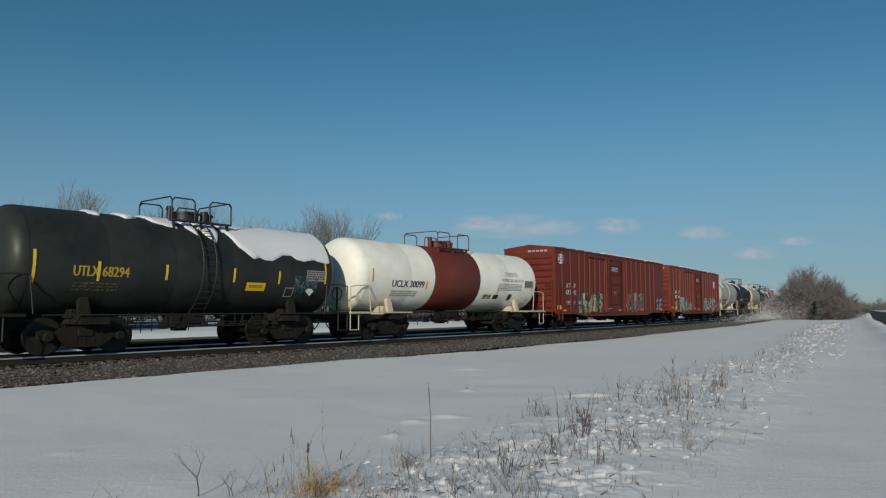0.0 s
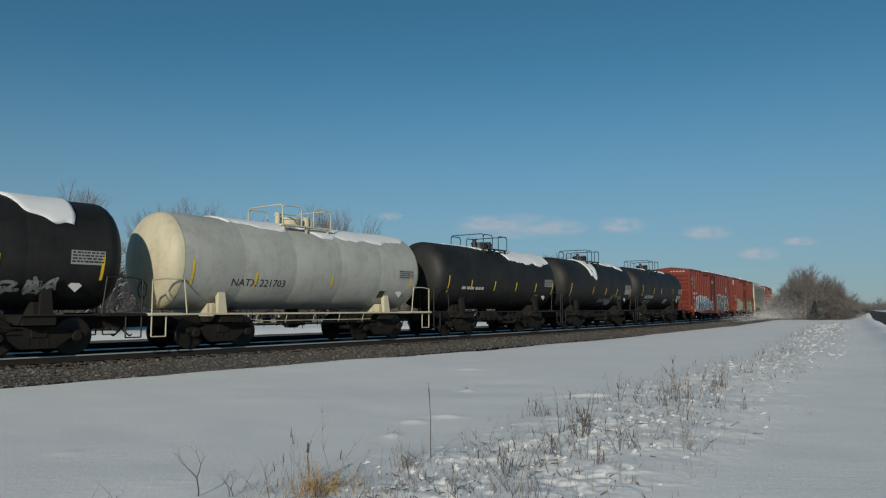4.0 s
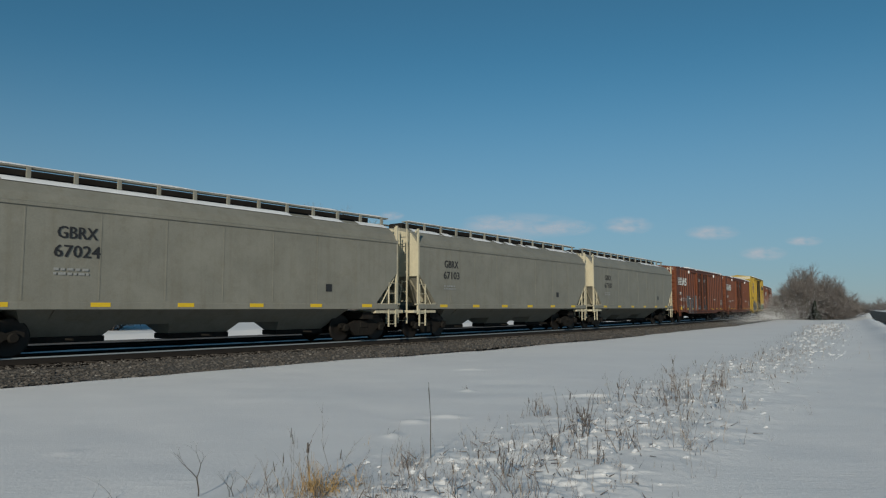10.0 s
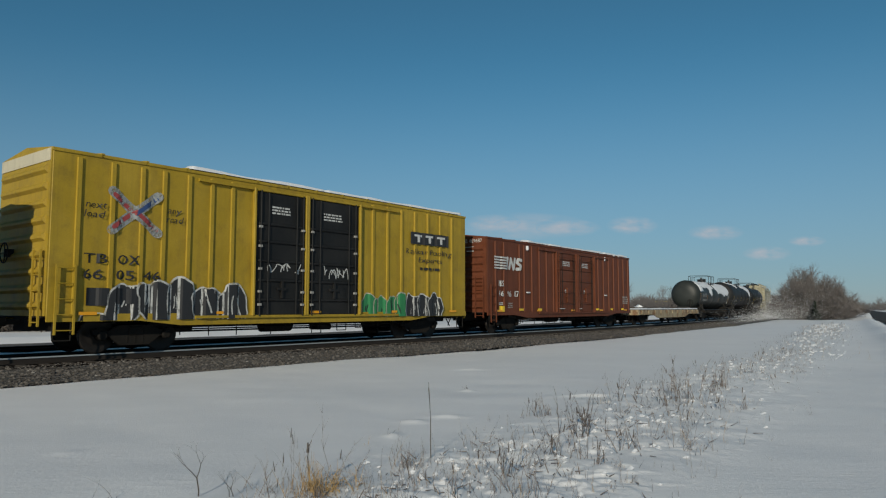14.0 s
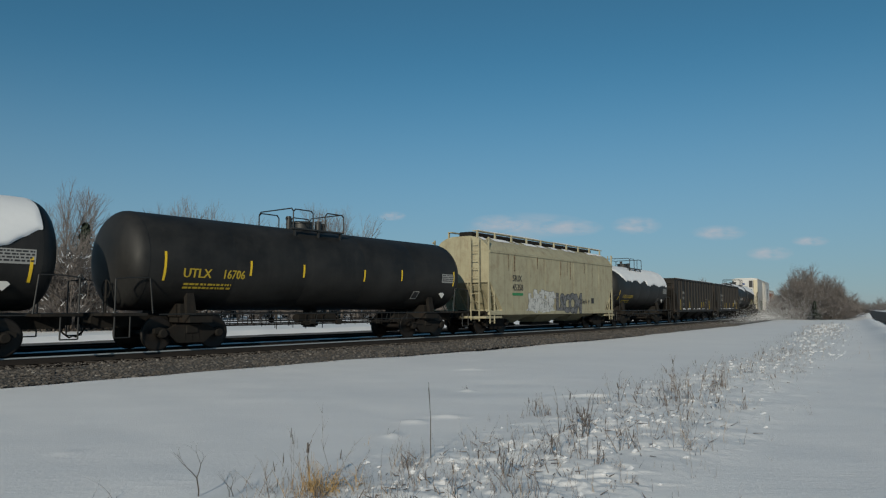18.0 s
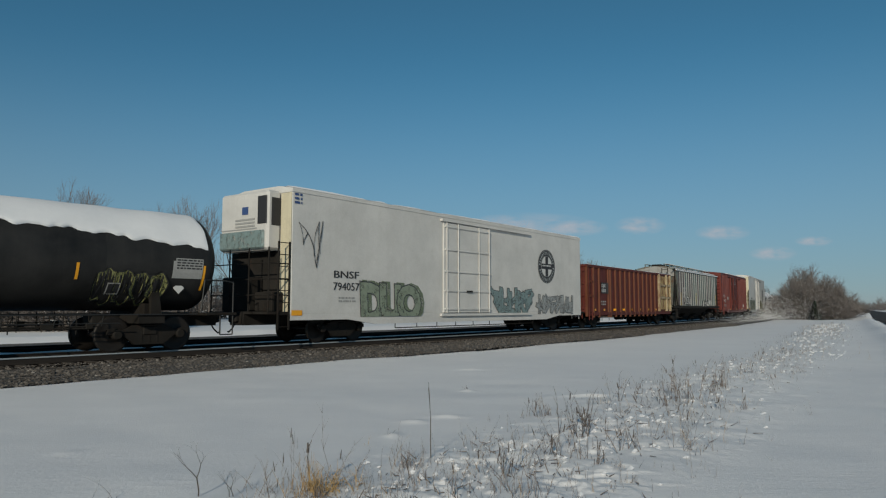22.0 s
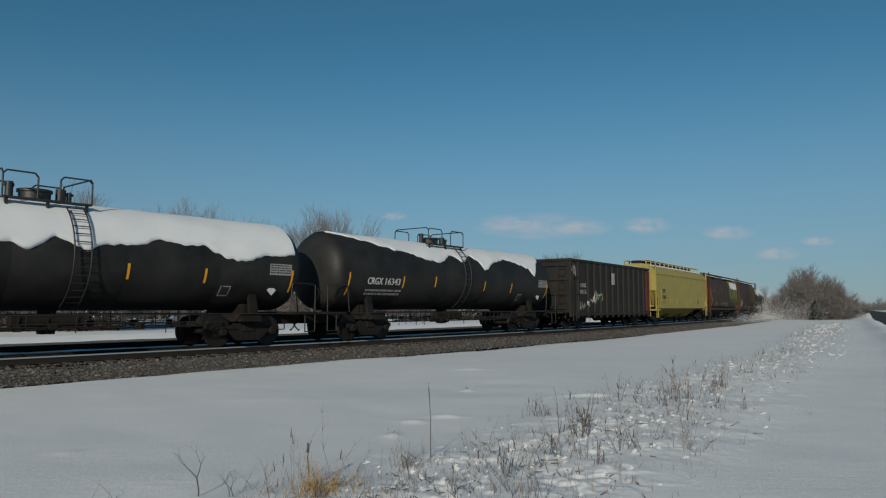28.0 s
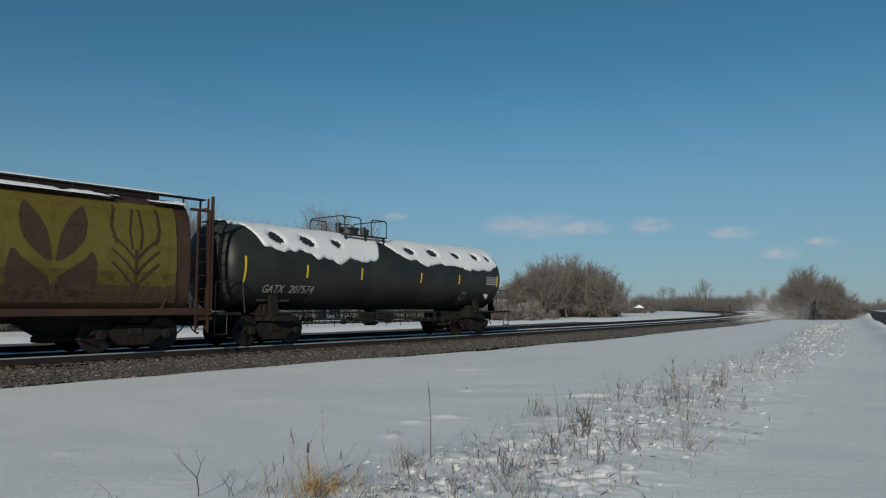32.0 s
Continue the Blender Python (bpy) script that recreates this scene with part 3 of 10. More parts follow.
def ring_of(rnd, cx, cz, rx, rz, rough=0.14, n=16, square=2.8):
    pts = []
    for k in range(n):
        a = 2 * math.pi * (k + rnd.uniform(-0.2, 0.2)) / n
        c, s = math.cos(a), math.sin(a)
        q = rnd.uniform(1 - rough, 1 + rough * 0.6) / (abs(c) ** square + abs(s) ** square) ** (1 / square)
        pts.append((cx + rx * q * c, cz + rz * q * s))
    out = []
    for p, q in zip(pts, pts[1:] + pts[:1]):
        out += [(p[0] * 0.75 + q[0] * 0.25, p[1] * 0.75 + q[1] * 0.25), (p[0] * 0.25 + q[0] * 0.75, p[1] * 0.25 + q[1] * 0.75)]
    return out


def blob_piece(parent, x0, x1, z0, z1, n, fill, line, surf, seed=1, edge=0.05, lift=0.010, detail=None, rough=0.16, marks=3):
    """Bubble-like graffiti that nobody can read: swollen forms that overlap, each with its rim and inner lines."""
    rnd = random.Random(seed)
    w, h = (x1 - x0) / n, z1 - z0
    for i in range(n):
        cx, cz = x0 + w * (i + 0.5) + rnd.uniform(-0.06, 0.06) * w, (z0 + z1) / 2 + rnd.uniform(-0.05, 0.05) * h
        rx, rz = w * rnd.uniform(0.56, 0.66), h * rnd.uniform(0.42, 0.5)
        ring = ring_of(rnd, cx, cz, rx, rz, rough)
        if line is not None:
            grown = [(cx + (x - cx) * (1 + edge / rx), cz + (z - cz) * (1 + edge / rz)) for x, z in ring]
            decal(parent, "spray_outline", grown, [tuple(range(len(grown)))], line, surf, lift)
            lift += 0.0016
        decal(parent, "spray_fill", ring, [tuple(range(len(ring)))], fill, surf, lift, "bubble-like sprayed form")
        lift += 0.0016
        inner = detail or line
        if inner is not None:
            rb = Ribbon(surf, lift)
            for _ in range(marks):
                u, lean = rnd.uniform(-0.55, 0.55), rnd.uniform(-0.25, 0.25)
                a, b = sorted((rnd.uniform(-0.75, 0.0), rnd.uniform(0.0, 0.8)))
                rb.stroke([(cx + rx * (u + lean * q + 0.12 * math.sin(3 * q + i)), cz + rz * q) for q in span(a, b, 5)], edge * rnd.uniform(0.5, 1.0))
            part("spray_detail", rb.shape, inner, parent)
            lift = rb.lift + 0.001


def cloud_patch(parent, x0, x1, z0, z1, material, surf, seed=1, lift=0.006, rough=0.22, rim=None, edge=0.06):
    """A cloud of sprayed paint with a straight foot and a ragged crest."""
    rnd = random.Random(seed)
    n = max(8, int((x1 - x0) / 0.22))
    crest = []
    for k in range(n + 1):
        u = k / n
        bow = min(1.0, 5 * u + 0.25, 5 * (1 - u) + 0.25)
        crest.append((x0 + (x1 - x0) * u, z0 + (z1 - z0) * bow * (1 - rough * rnd.random())))
    for mat_, up, lf in ((rim, edge, lift), (material, 0.0, lift + 0.0016)):
        if mat_ is not None:
            pts = [(x0 - up, z0 - up * 0.4)] + [(x, z + up) for x, z in crest] + [(x1 + up, z0 - up * 0.4)]
            decal(parent, "spray_outline" if up else "spray_cloud", pts, [tuple(range(len(pts)))], mat_, surf, lf)
    return lift + 0.004


def span(a, b, n):
    return [a + (b - a) * i / (n - 1) for i in range(n)]


def end_letters(parent, text, x, y, z, width, height, material, name="lettering"):
    """A line of characters on a car's leading end, read from y towards the near side."""
    vs, fs = glyphs(text)
    lo, w = vs[:, 0].min(), vs[:, 0].max() - vs[:, 0].min()
    return part(name, Shape().add([(x, y - (vx - lo) / w * width, z + vy / 0.70 * height) for vx, vy, _ in vs], fs), material, parent)


def dodge(ribs, spans):
    """Ribs moved clear of the fields that carry a car's marks, as the builder spaced them."""
    out = []
    for x in ribs:
        for a, b in spans:
            if a - 0.17 < x < b + 0.17:
                x = a - 0.19 if x - a < b - x else b + 0.19
        if not any(abs(x - q) < 0.2 for q in out):
            out.append(x)
    return out


def clear(surf, x, z):
    """The outermost skin round a point, so that paint lies over ribs and seams."""
    return min(surf(x - 0.09, z), surf(x, z), surf(x + 0.09, z))


def disc(parent, x, z, rx, rz, material, surf, name="emblem", lift=0.006, n=28, hole=0.0, label=""):
    sh = Shape()
    rings = [hole + (1 - hole) * k / 5 for k in range(6)] if hole else [0.02, 0.2, 0.4, 0.6, 0.8, 1.0]
    vs = [(x + rx * f * math.cos(2 * math.pi * k / n), z + rz * f * math.sin(2 * math.pi * k / n)) for f in rings for k in range(n)]
    sh.add([(p, clear(surf, p, q) - lift, q) for p, q in vs], [(i * n + k, i * n + (k + 1) % n, (i + 1) * n + (k + 1) % n, (i + 1) * n + k) for i in range(5) for k in range(n)] + ([] if hole else [tuple(range(n))]))
    return part(name, sh, material, parent, label)


# ---- running gear, built once and shared ----
WHEEL_R = 0.483
GEAR = {}


def gear_meshes():
    s = Shape()
    for sg in (-1, 1):
        prof = [(0.66, 0.20), (0.665, WHEEL_R - 0.06), (0.68, WHEEL_R - 0.05), (0.70, 0.33), (0.715, 0.20), (0.72, 0.36), (0.725, WHEEL_R - 0.055), (0.73, WHEEL_R), (0.80, WHEEL_R - 0.004), (0.805, WHEEL_R - 0.05), (0.79, 0.36), (0.77, 0.20), (0.81, 0.13), (0.81, 0.08)]
        s.lathe_y([(sg * y, r) for y, r in (prof if sg > 0 else prof[::-1])], 28)
    s.lathe_y([(-1.10, 0.08), (-0.66, 0.085), (0.66, 0.085), (1.10, 0.08)], 12)
    GEAR["wheelset"] = flip_check(s.mesh("wheelset"))
    GEAR["wheelset"].materials.append(M_STEEL)
    # a cast side frame: a bowed truss with a spring window
    s = Shape()
    top = [(-1.13, 0.50), (-1.13, 0.62), (-0.98, 0.66), (-0.72, 0.60), (-0.45, 0.74), (0.45, 0.74), (0.72, 0.60), (0.98, 0.66), (1.13, 0.62), (1.13, 0.50), (0.86, 0.46), (0.70, 0.44), (0.40, 0.21), (-0.40, 0.21), (-0.70, 0.44), (-0.86, 0.46)]
    s.loft([[(x, y, z) for x, z in top] for y in (-0.07, 0.07)])
    GEAR["side_frame"] = flip_check(s.mesh("side_frame"))
    s = Shape()
    for i in range(3):
        for k in range(6):
            x, z = -0.22 + 0.22 * i, 0.28 + k * 0.05
            s.tube((x, 0, z), (x, 0, z + 0.03), 0.085, 8)
    GEAR["spring_nest"] = s.mesh("spring_nest")
    s = Shape().box(-0.2, 0.2, -1.12, 1.12, 0.46, 0.70, 0.03)
    s.box(-0.55, -0.45, -0.8, 0.8, 0.30, 0.42).box(0.45, 0.55, -0.8, 0.8, 0.30, 0.42)
    s.lathe_y([(-0.3, 0.06), (0.3, 0.06)], 8, 0, 0.72)
    GEAR["truck"] = s.mesh("truck")
    s = Shape().lathe_y([(-0.10, 0.10), (-0.08, 0.13), (0.08, 0.13), (0.10, 0.10)], 14, 0.0, WHEEL_R)
    GEAR["bearing"] = flip_check(s.mesh("bearing"))
    s = Shape().box(-0.55, 0.0, -0.07, 0.07, 0.78, 0.92, 0.02)
    s.box(-0.05, 0.25, -0.13, 0.13, 0.74, 0.98, 0.04).box(0.22, 0.34, -0.14, -0.02, 0.74, 0.98, 0.03)
    s.pipe([(-0.1, -0.25, 0.80), (0.05, -0.28, 0.55), (0.25, -0.2, 0.42), (0.36, -0.1, 0.45)], 0.022)
    GEAR["coupler"] = s.mesh("coupler")
    for k in ("side_frame", "spring_nest", "truck", "bearing", "coupler"):
        GEAR[k].materials.append(M_GRIME)


gear_meshes()
AXLES = []
CARS = []


def running_gear(car, half, trucks):
    """Two trucks at +-trucks from the middle, couplers at the ends."""
    for sg in (-1, 1):
        tr = part("truck", GEAR["truck"], None, car, "grimy four-wheel truck", Matrix.Translation((sg * trucks, 0, 0)))
        for y in (-1.02, 1.02):
            part("side_frame", GEAR["side_frame"], None, tr, "", Matrix.Translation((0, y, 0)))
            part("spring_nest", GEAR["spring_nest"], None, tr, "", Matrix.Translation((0, y, 0)))
            for x in (-0.89, 0.89):
                part("bearing", GEAR["bearing"], None, tr, "", Matrix.Translation((x, y * 1.03, 0)))
        for x in (-0.89, 0.89):
            w = part("wheelset", GEAR["wheelset"], None, tr, "", Matrix.Translation((x, 0, WHEEL_R)))
            AXLES.append((w, x))
        part("coupler", GEAR["coupler"], None, car, "", Matrix.Translation((sg * half, 0, 0)) @ Matrix.Rotation(0 if sg > 0 else math.pi, 4, "Z"))


def put_car(ob, s0, s1, trucks):
    CARS.append((ob, LONG * (s0 + s1) / 2 + 1.357, LONG * trucks))


def ladder(parent, x, y, z0, z1, width, material, axis="x", r=0.016, step=0.38, name="ladder", rail=0.022):
    s = Shape()
    e = (width / 2, 0) if axis == "x" else (0, width / 2)
    for sg in (-1, 1):
        s.box(x + sg * e[0] - rail, x + sg * e[0] + rail, y + sg * e[1] - rail, y + sg * e[1] + rail, z0, z1)
    z = z0 + 0.1
    while z < z1:
        s.tube((x - e[0], y - e[1], z), (x + e[0], y + e[1], z), r, 6)
        z += step
    return part(name, s, material, parent)


def stripe(parent, x, z, height, surf, material=None, width=0.07, lean=0.0):
    m = 4
    sh = Shape()
    vs = []
    for k in range(m + 1):
        b = z - height / 2 + height * k / m
        a = x + lean * (k / m - 0.5)
        vs += [(a - width / 2, surf(a, b) - 0.012, b), (a + width / 2, surf(a, b) - 0.012, b)]
    sh.add(vs, [(2 * k, 2 * k + 1, 2 * k + 3, 2 * k + 2) for k in range(m)])
    return part("reflector", sh, material or M_STRIPE, parent)


# ---- boxcars ----
def snow_sheet(parent, inside, x0, x1, y0, y1, surface, step=0.12, thick=0.06, seed=0.0, name="roof_snow", label="thin wind-packed snow"):
    """Snow on an upward surface; inside(x, y) grows from the edge inwards, in metres."""
    nx, ny = max(2, int((x1 - x0) / step)), max(2, int((y1 - y0) / step))
    vs, keep = [], []
    for i in range(nx + 1):
        for j in range(ny + 1):
            x, y = x0 + (x1 - x0) * i / nx, y0 + (y1 - y0) * j / ny
            d = inside(x, y) + 0.10 * noise.noise(Vector((x * 1.7, y * 1.7, seed)))
            h = thick * (0.75 + 0.6 * noise.noise(Vector((x * 0.9, y * 0.9, seed + 7)))) * min(1.0, max(0.0, d) / 0.06) ** 0.5
            if j in (0, ny) or i in (0, nx):
                h = 0.0
            elif j == 1:
                y = y0 + 0.012
            vs.append((x, y, surface(x, y) + 0.003 + h))
            keep.append(d > 0)
    fs = []
    for i in range(nx):
        for j in range(ny):
            q = (i * (ny + 1) + j, (i + 1) * (ny + 1) + j, (i + 1) * (ny + 1) + j + 1, i * (ny + 1) + j + 1)
            if any(keep[k] for k in q):
                fs.append(q)
    if fs:
        return part(name, Shape().add(vs, fs, True), M_CAP, parent, label)


def boxcar(label, s0, s1, eave, material, doors, ribs, door_material=None, snow=(), roof=None, group="boxcars in the train", end_ribs=9, side=1.53, sill=0.72, rib_depth=0.055, end_top=None):
    L, D = s1 - s0, side
    h = L / 2
    car = thing("boxcar", label, "boxcar", group)
    ribs = [x for x in ribs if not any(a - 0.05 < x < b + 0.05 for a, b in doors)]

    def surf(x, z):
        d = 0.0
        for r in ribs:
            u = abs(x - r)
            if u < 0.24:
                d = max(d, 1.0 if u < 0.15 else (0.24 - u) / 0.09)
        for a, b in doors:
            if a - 0.03 < x < b + 0.03 and 0.95 < z < eave - 0.25:
                d = 1.1
        return -D - rib_depth * d

    b = Shape()
    b.box(-h, h, -D, D, 1.0, eave, 0.012)
    part("body", b, material, car)
    b = Shape()
    out = [(-h, 1.05), (-h, 0.86), (-h * 0.72, 0.86), (-h * 0.58, sill), (h * 0.58, sill), (h * 0.72, 0.86), (h, 0.86), (h, 1.05)]
    for y in (-D - 0.03, D - 0.03):
        b.prism(out, y, y + 0.06)
    part("side_sill", b, material, car)
    b = Shape()
    b.box(-h, h, -0.35, 0.35, 0.62, 1.0).box(-h, h, -1.3, 1.3, 0.96, 1.02)
    for k in range(9):
        x = -h * 0.8 + k * h * 0.2
        b.box(x - 0.05, x + 0.05, -1.45, 1.45, 0.80, 0.96)
    part("underframe", b, M_GRIME, car)
    rn = random.Random(int(abs(s0) * 7))
    b = Shape()
    b.tube((-h * 0.66, -1.05, 0.60), (h * 0.66, -1.05, 0.60), 0.022, 6).tube((-h * 0.6, -0.55, 0.52), (h * 0.5, -0.55, 0.52), 0.03, 6)
    b.tube((-1.5, -0.75, 0.62), (-0.4, -0.75, 0.62), 0.19, 12).box(0.6, 1.2, -1.0, -0.5, 0.45, 0.72, 0.04)
    x = -h * 0.64
    while x < h * 0.64:
        low = rn.uniform(0.34, 0.5)
        b.tube((x, -1.05, 0.95), (x, -1.05, low), 0.016, 5)
        if rn.random() < 0.45:
            w = rn.uniform(0.25, 0.7)
            b.pipe([(x, -1.05, low), (x + w, -1.05, low), (x + w, -1.05, 0.95)], 0.016)
        if rn.random() < 0.35:
            b.box(x, x + rn.uniform(0.15, 0.5), -0.95, -0.6, 0.55, 0.80, 0.02)
        x += rn.uniform(0.5, 1.3)
    part("brake_rigging", b, M_GRIME, car)
    # a low gabled roof with raised seams
    b = Shape()
    sec = lambda x, e: [(x, -D - 0.03, eave - 0.06 + e), (x, -D - 0.03, eave + 0.02 + e), (x, 0, eave + 0.20 + e), (x, D + 0.03, eave + 0.02 + e), (x, D + 0.03, eave - 0.06 + e)]
    b.loft([sec(-h - 0.02, 0), sec(h + 0.02, 0)])
    n = int(L / 1.1)
    for i in range(1, n):
        x = -h + L * i / n
        b.loft([[(p[0], p[1], p[2] + 0.035) if 0 < k < 4 else p for k, p in enumerate(sec(xx, 0))] for xx in (x - 0.04, x + 0.04)])
    part("roof", b, roof or material, car)
    # pressed ends
    for sg in (-1, 1):
        end = part("end_panel", Shape().box(sg * h - 0.03, sg * h + 0.03, -D + 0.02, D - 0.02, 1.0, eave - 0.02), material, car)
        for i in range(end_ribs):
            z = 1.25 + (eave - 1.75) * i / (end_ribs - 1)
            part("end_rib", Shape().loft([[(sg * (h + 0.02), y, z - 0.12), (sg * (h + 0.10), y * 0.97, z - 0.03), (sg * (h + 0.10), y * 0.97, z + 0.03), (sg * (h + 0.02), y, z + 0.12)] for y in (-D + 0.16, D - 0.16)]), material, end)
        b = Shape()
        b.prism([(sg * h, eave - 0.30), (sg * h + sg * 0.05, eave - 0.30), (sg * h + sg * 0.05, eave + 0.0), (sg * h, eave + 0.0)][::sg], -D + 0.05, D - 0.05)
        part("end_top", b, end_top or material, car)
        ladder(car, sg * (h + 0.12), -sg * (D - 0.35) * 1.0 if sg > 0 else -(D - 0.35), 0.75, 2.6, 0.42, material, "y")
    ladder(car, -h + 0.36, -D - 0.10, 0.55, 2.25, 0.42, material)
    ladder(car, h - 0.36, D + 0.10, 0.55, 2.25, 0.42, material)
    b = Shape()
    for x0, w in ((-h + 0.36, 0.2), (h - 0.36, 0.2)):
        b.pipe([(x0 - w, -D + 0.02, 0.86), (x0 - w, -D + 0.02, 0.40), (x0 + w, -D + 0.02, 0.40), (x0 + w, -D + 0.02, 0.86)], 0.018)
    part("sill_step", b, M_GRIME, car)
    # brake wheel on the leading end
    b = Shape()
    for k in range(14):
        a0, a1 = 2 * math.pi * k / 14, 2 * math.pi * (k + 1) / 14
        b.tube((-h - 0.22, 0.55 + 0.26 * math.sin(a0), 2.6 + 0.26 * math.cos(a0)), (-h - 0.22, 0.55 + 0.26 * math.sin(a1), 2.6 + 0.26 * math.cos(a1)), 0.016, 5)
    for k in range(4):
        b.tube((-h - 0.2, 0.55, 2.6), (-h - 0.22, 0.55 + 0.26 * math.sin(k * math.pi / 2), 2.6 + 0.26 * math.cos(k * math.pi / 2)), 0.013, 5)
    b.box(-h - 0.2, -h, 0.47, 0.63, 2.5, 2.7)
    part("brake_wheel", b, M_GRIME, car)
    rib = Shape().loft([[(-0.065, 0, z), (-0.05, -rib_depth, z), (0.05, -rib_depth, z), (0.065, 0, z)] for z in (0.98, eave - 0.14)]).mesh("side_rib")
    rib.materials.append(material)
    for x in ribs:
        part("side_rib", rib, None, car, "", Matrix.Translation((x, -D + 0.004, 0)))
        part("side_rib", rib, None, car, "", Matrix.Translation((x, D - 0.004, 0)) @ Matrix.Rotation(math.pi, 4, "Z"))
    # doors with rails, lock rods and handles
    for a, c in doors:
        w = c - a
        dm = door_material or material
        door = part("door", Shape().box(a, c, -D - 0.05, -D + 0.02, 0.98, eave - 0.28, 0.012), dm, car)
        part("door", Shape().box(a, c, D - 0.02, D + 0.05, 0.98, eave - 0.28, 0.012), dm, car)
        for z in (1.45, 2.05, 2.65, 3.25, 3.8):
            part("door_stiffener", Shape().box(a + 0.10, c - 0.10, -D - 0.105, -D - 0.045, z - 0.04, z + 0.04, 0.015), dm, door)
        for q in (a - 0.10, c + 0.02):
            part("door_post", Shape().box(q, q + 0.08, -D - 0.13, -D, 0.96, eave - 0.2, 0.015), material, car)
        for f in (0.22, 0.78):
            part("lock_rod", Shape().tube((a + w * f, -D - 0.125, 1.0), (a + w * f, -D - 0.125, eave - 0.3), 0.018, 6), M_GRIME if door_material is None else dm, door)
        for f in (0.08, 0.92):
            part("lock_rod", Shape().tube((a + w * f, -D - 0.11, 0.95), (a + w * f, -D - 0.11, eave - 0.25), 0.022, 6), dm, door)
        b = Shape()
        for z in (1.3, 1.7, 2.4, 3.1, 3.7):
            for f in (0.08, 0.92):
                b.box(a + w * f - 0.05, a + w * f + 0.05, -D - 0.13, -D - 0.06, z - 0.035, z + 0.035)
        part("rod_bracket", b, M_DIMWHITE if door_material else dm, door)
        part("door_handle", Shape().box(a + w * 0.42, a + w * 0.58, -D - 0.12, -D - 0.06, 1.75, 1.83).box(a + w * 0.49, a + w * 0.52, -D - 0.13, -D - 0.06, 1.5, 2.05), dm, door)
        bars(car, a + w * 0.30, eave - 0.98, w * 0.36, 0.28, 3, M_WHITE, lambda x, z: -D - 0.055, int(abs(a) * 100) + 3)
    if doors:
        lo, hi = min(a for a, _ in doors), max(c for _, c in doors)
        w = hi - lo
        part("door_track", Shape().box(lo - w * 0.9 if len(doors) == 1 else lo - 1.9, hi + 0.1 if len(doors) == 1 else hi + 2.0, -D - 0.10, -D - 0.02, eave - 0.27, eave - 0.19), material, car)
        part("door_track", Shape().box(lo - w * 0.9 if len(doors) == 1 else lo - 1.9, hi + 0.1 if len(doors) == 1 else hi + 2.0, -D - 0.10, -D - 0.02, 0.90, 0.98), material, car)
    for k, (a, c, wd) in enumerate(snow):
        snow_sheet(car, lambda x, y, a=a, c=c, wd=wd: min(x - a, c - x, wd + y + D), a, c, -D - 0.02, min(0.0, -D + wd + 0.2), lambda x, y: eave + 0.02 + (y + D) / D * 0.18 + 0.03, 0.1, 0.10, s0 + k)
    # reflector strips along the sill
    for x in (-h + 0.9, -h * 0.45, 0.0, h * 0.45, h - 0.9):
        patch(car, x - 0.22, x + 0.22, 1.02, 1.10, M_AMBER, lambda x, z: -D - rib_depth, "reflector", 0.012)
    running_gear(car, h + 0.35, h - 2.35)
    put_car(car, s0, s1, h - 2.35)
    return car, surf, h


def cross_emblem(car, x, z, r, surf, field=None):
    """A round herald: a white rim and cross on a dark field, unlettered."""
    disc(car, x, z, r, r, M_WHITE, surf, "emblem", 0.008)
    disc(car, x, z, r * 0.80, r * 0.80, field or M_RED, surf, "emblem_field", 0.010)
    for k, (a, c) in enumerate(((0.82, 0.27), (0.27, 0.82))):
        patch(car, x - r * a, x + r * a, z - r * c, z + r * c, M_WHITE, surf, "emblem_cross", 0.013 + 0.003 * k, n=10)
    patch(car, x - r * 0.72, x + r * 0.72, z - r * 0.10, z + r * 0.10, M_SPRAYDARK, surf, "emblem_print", 0.019, n=10)


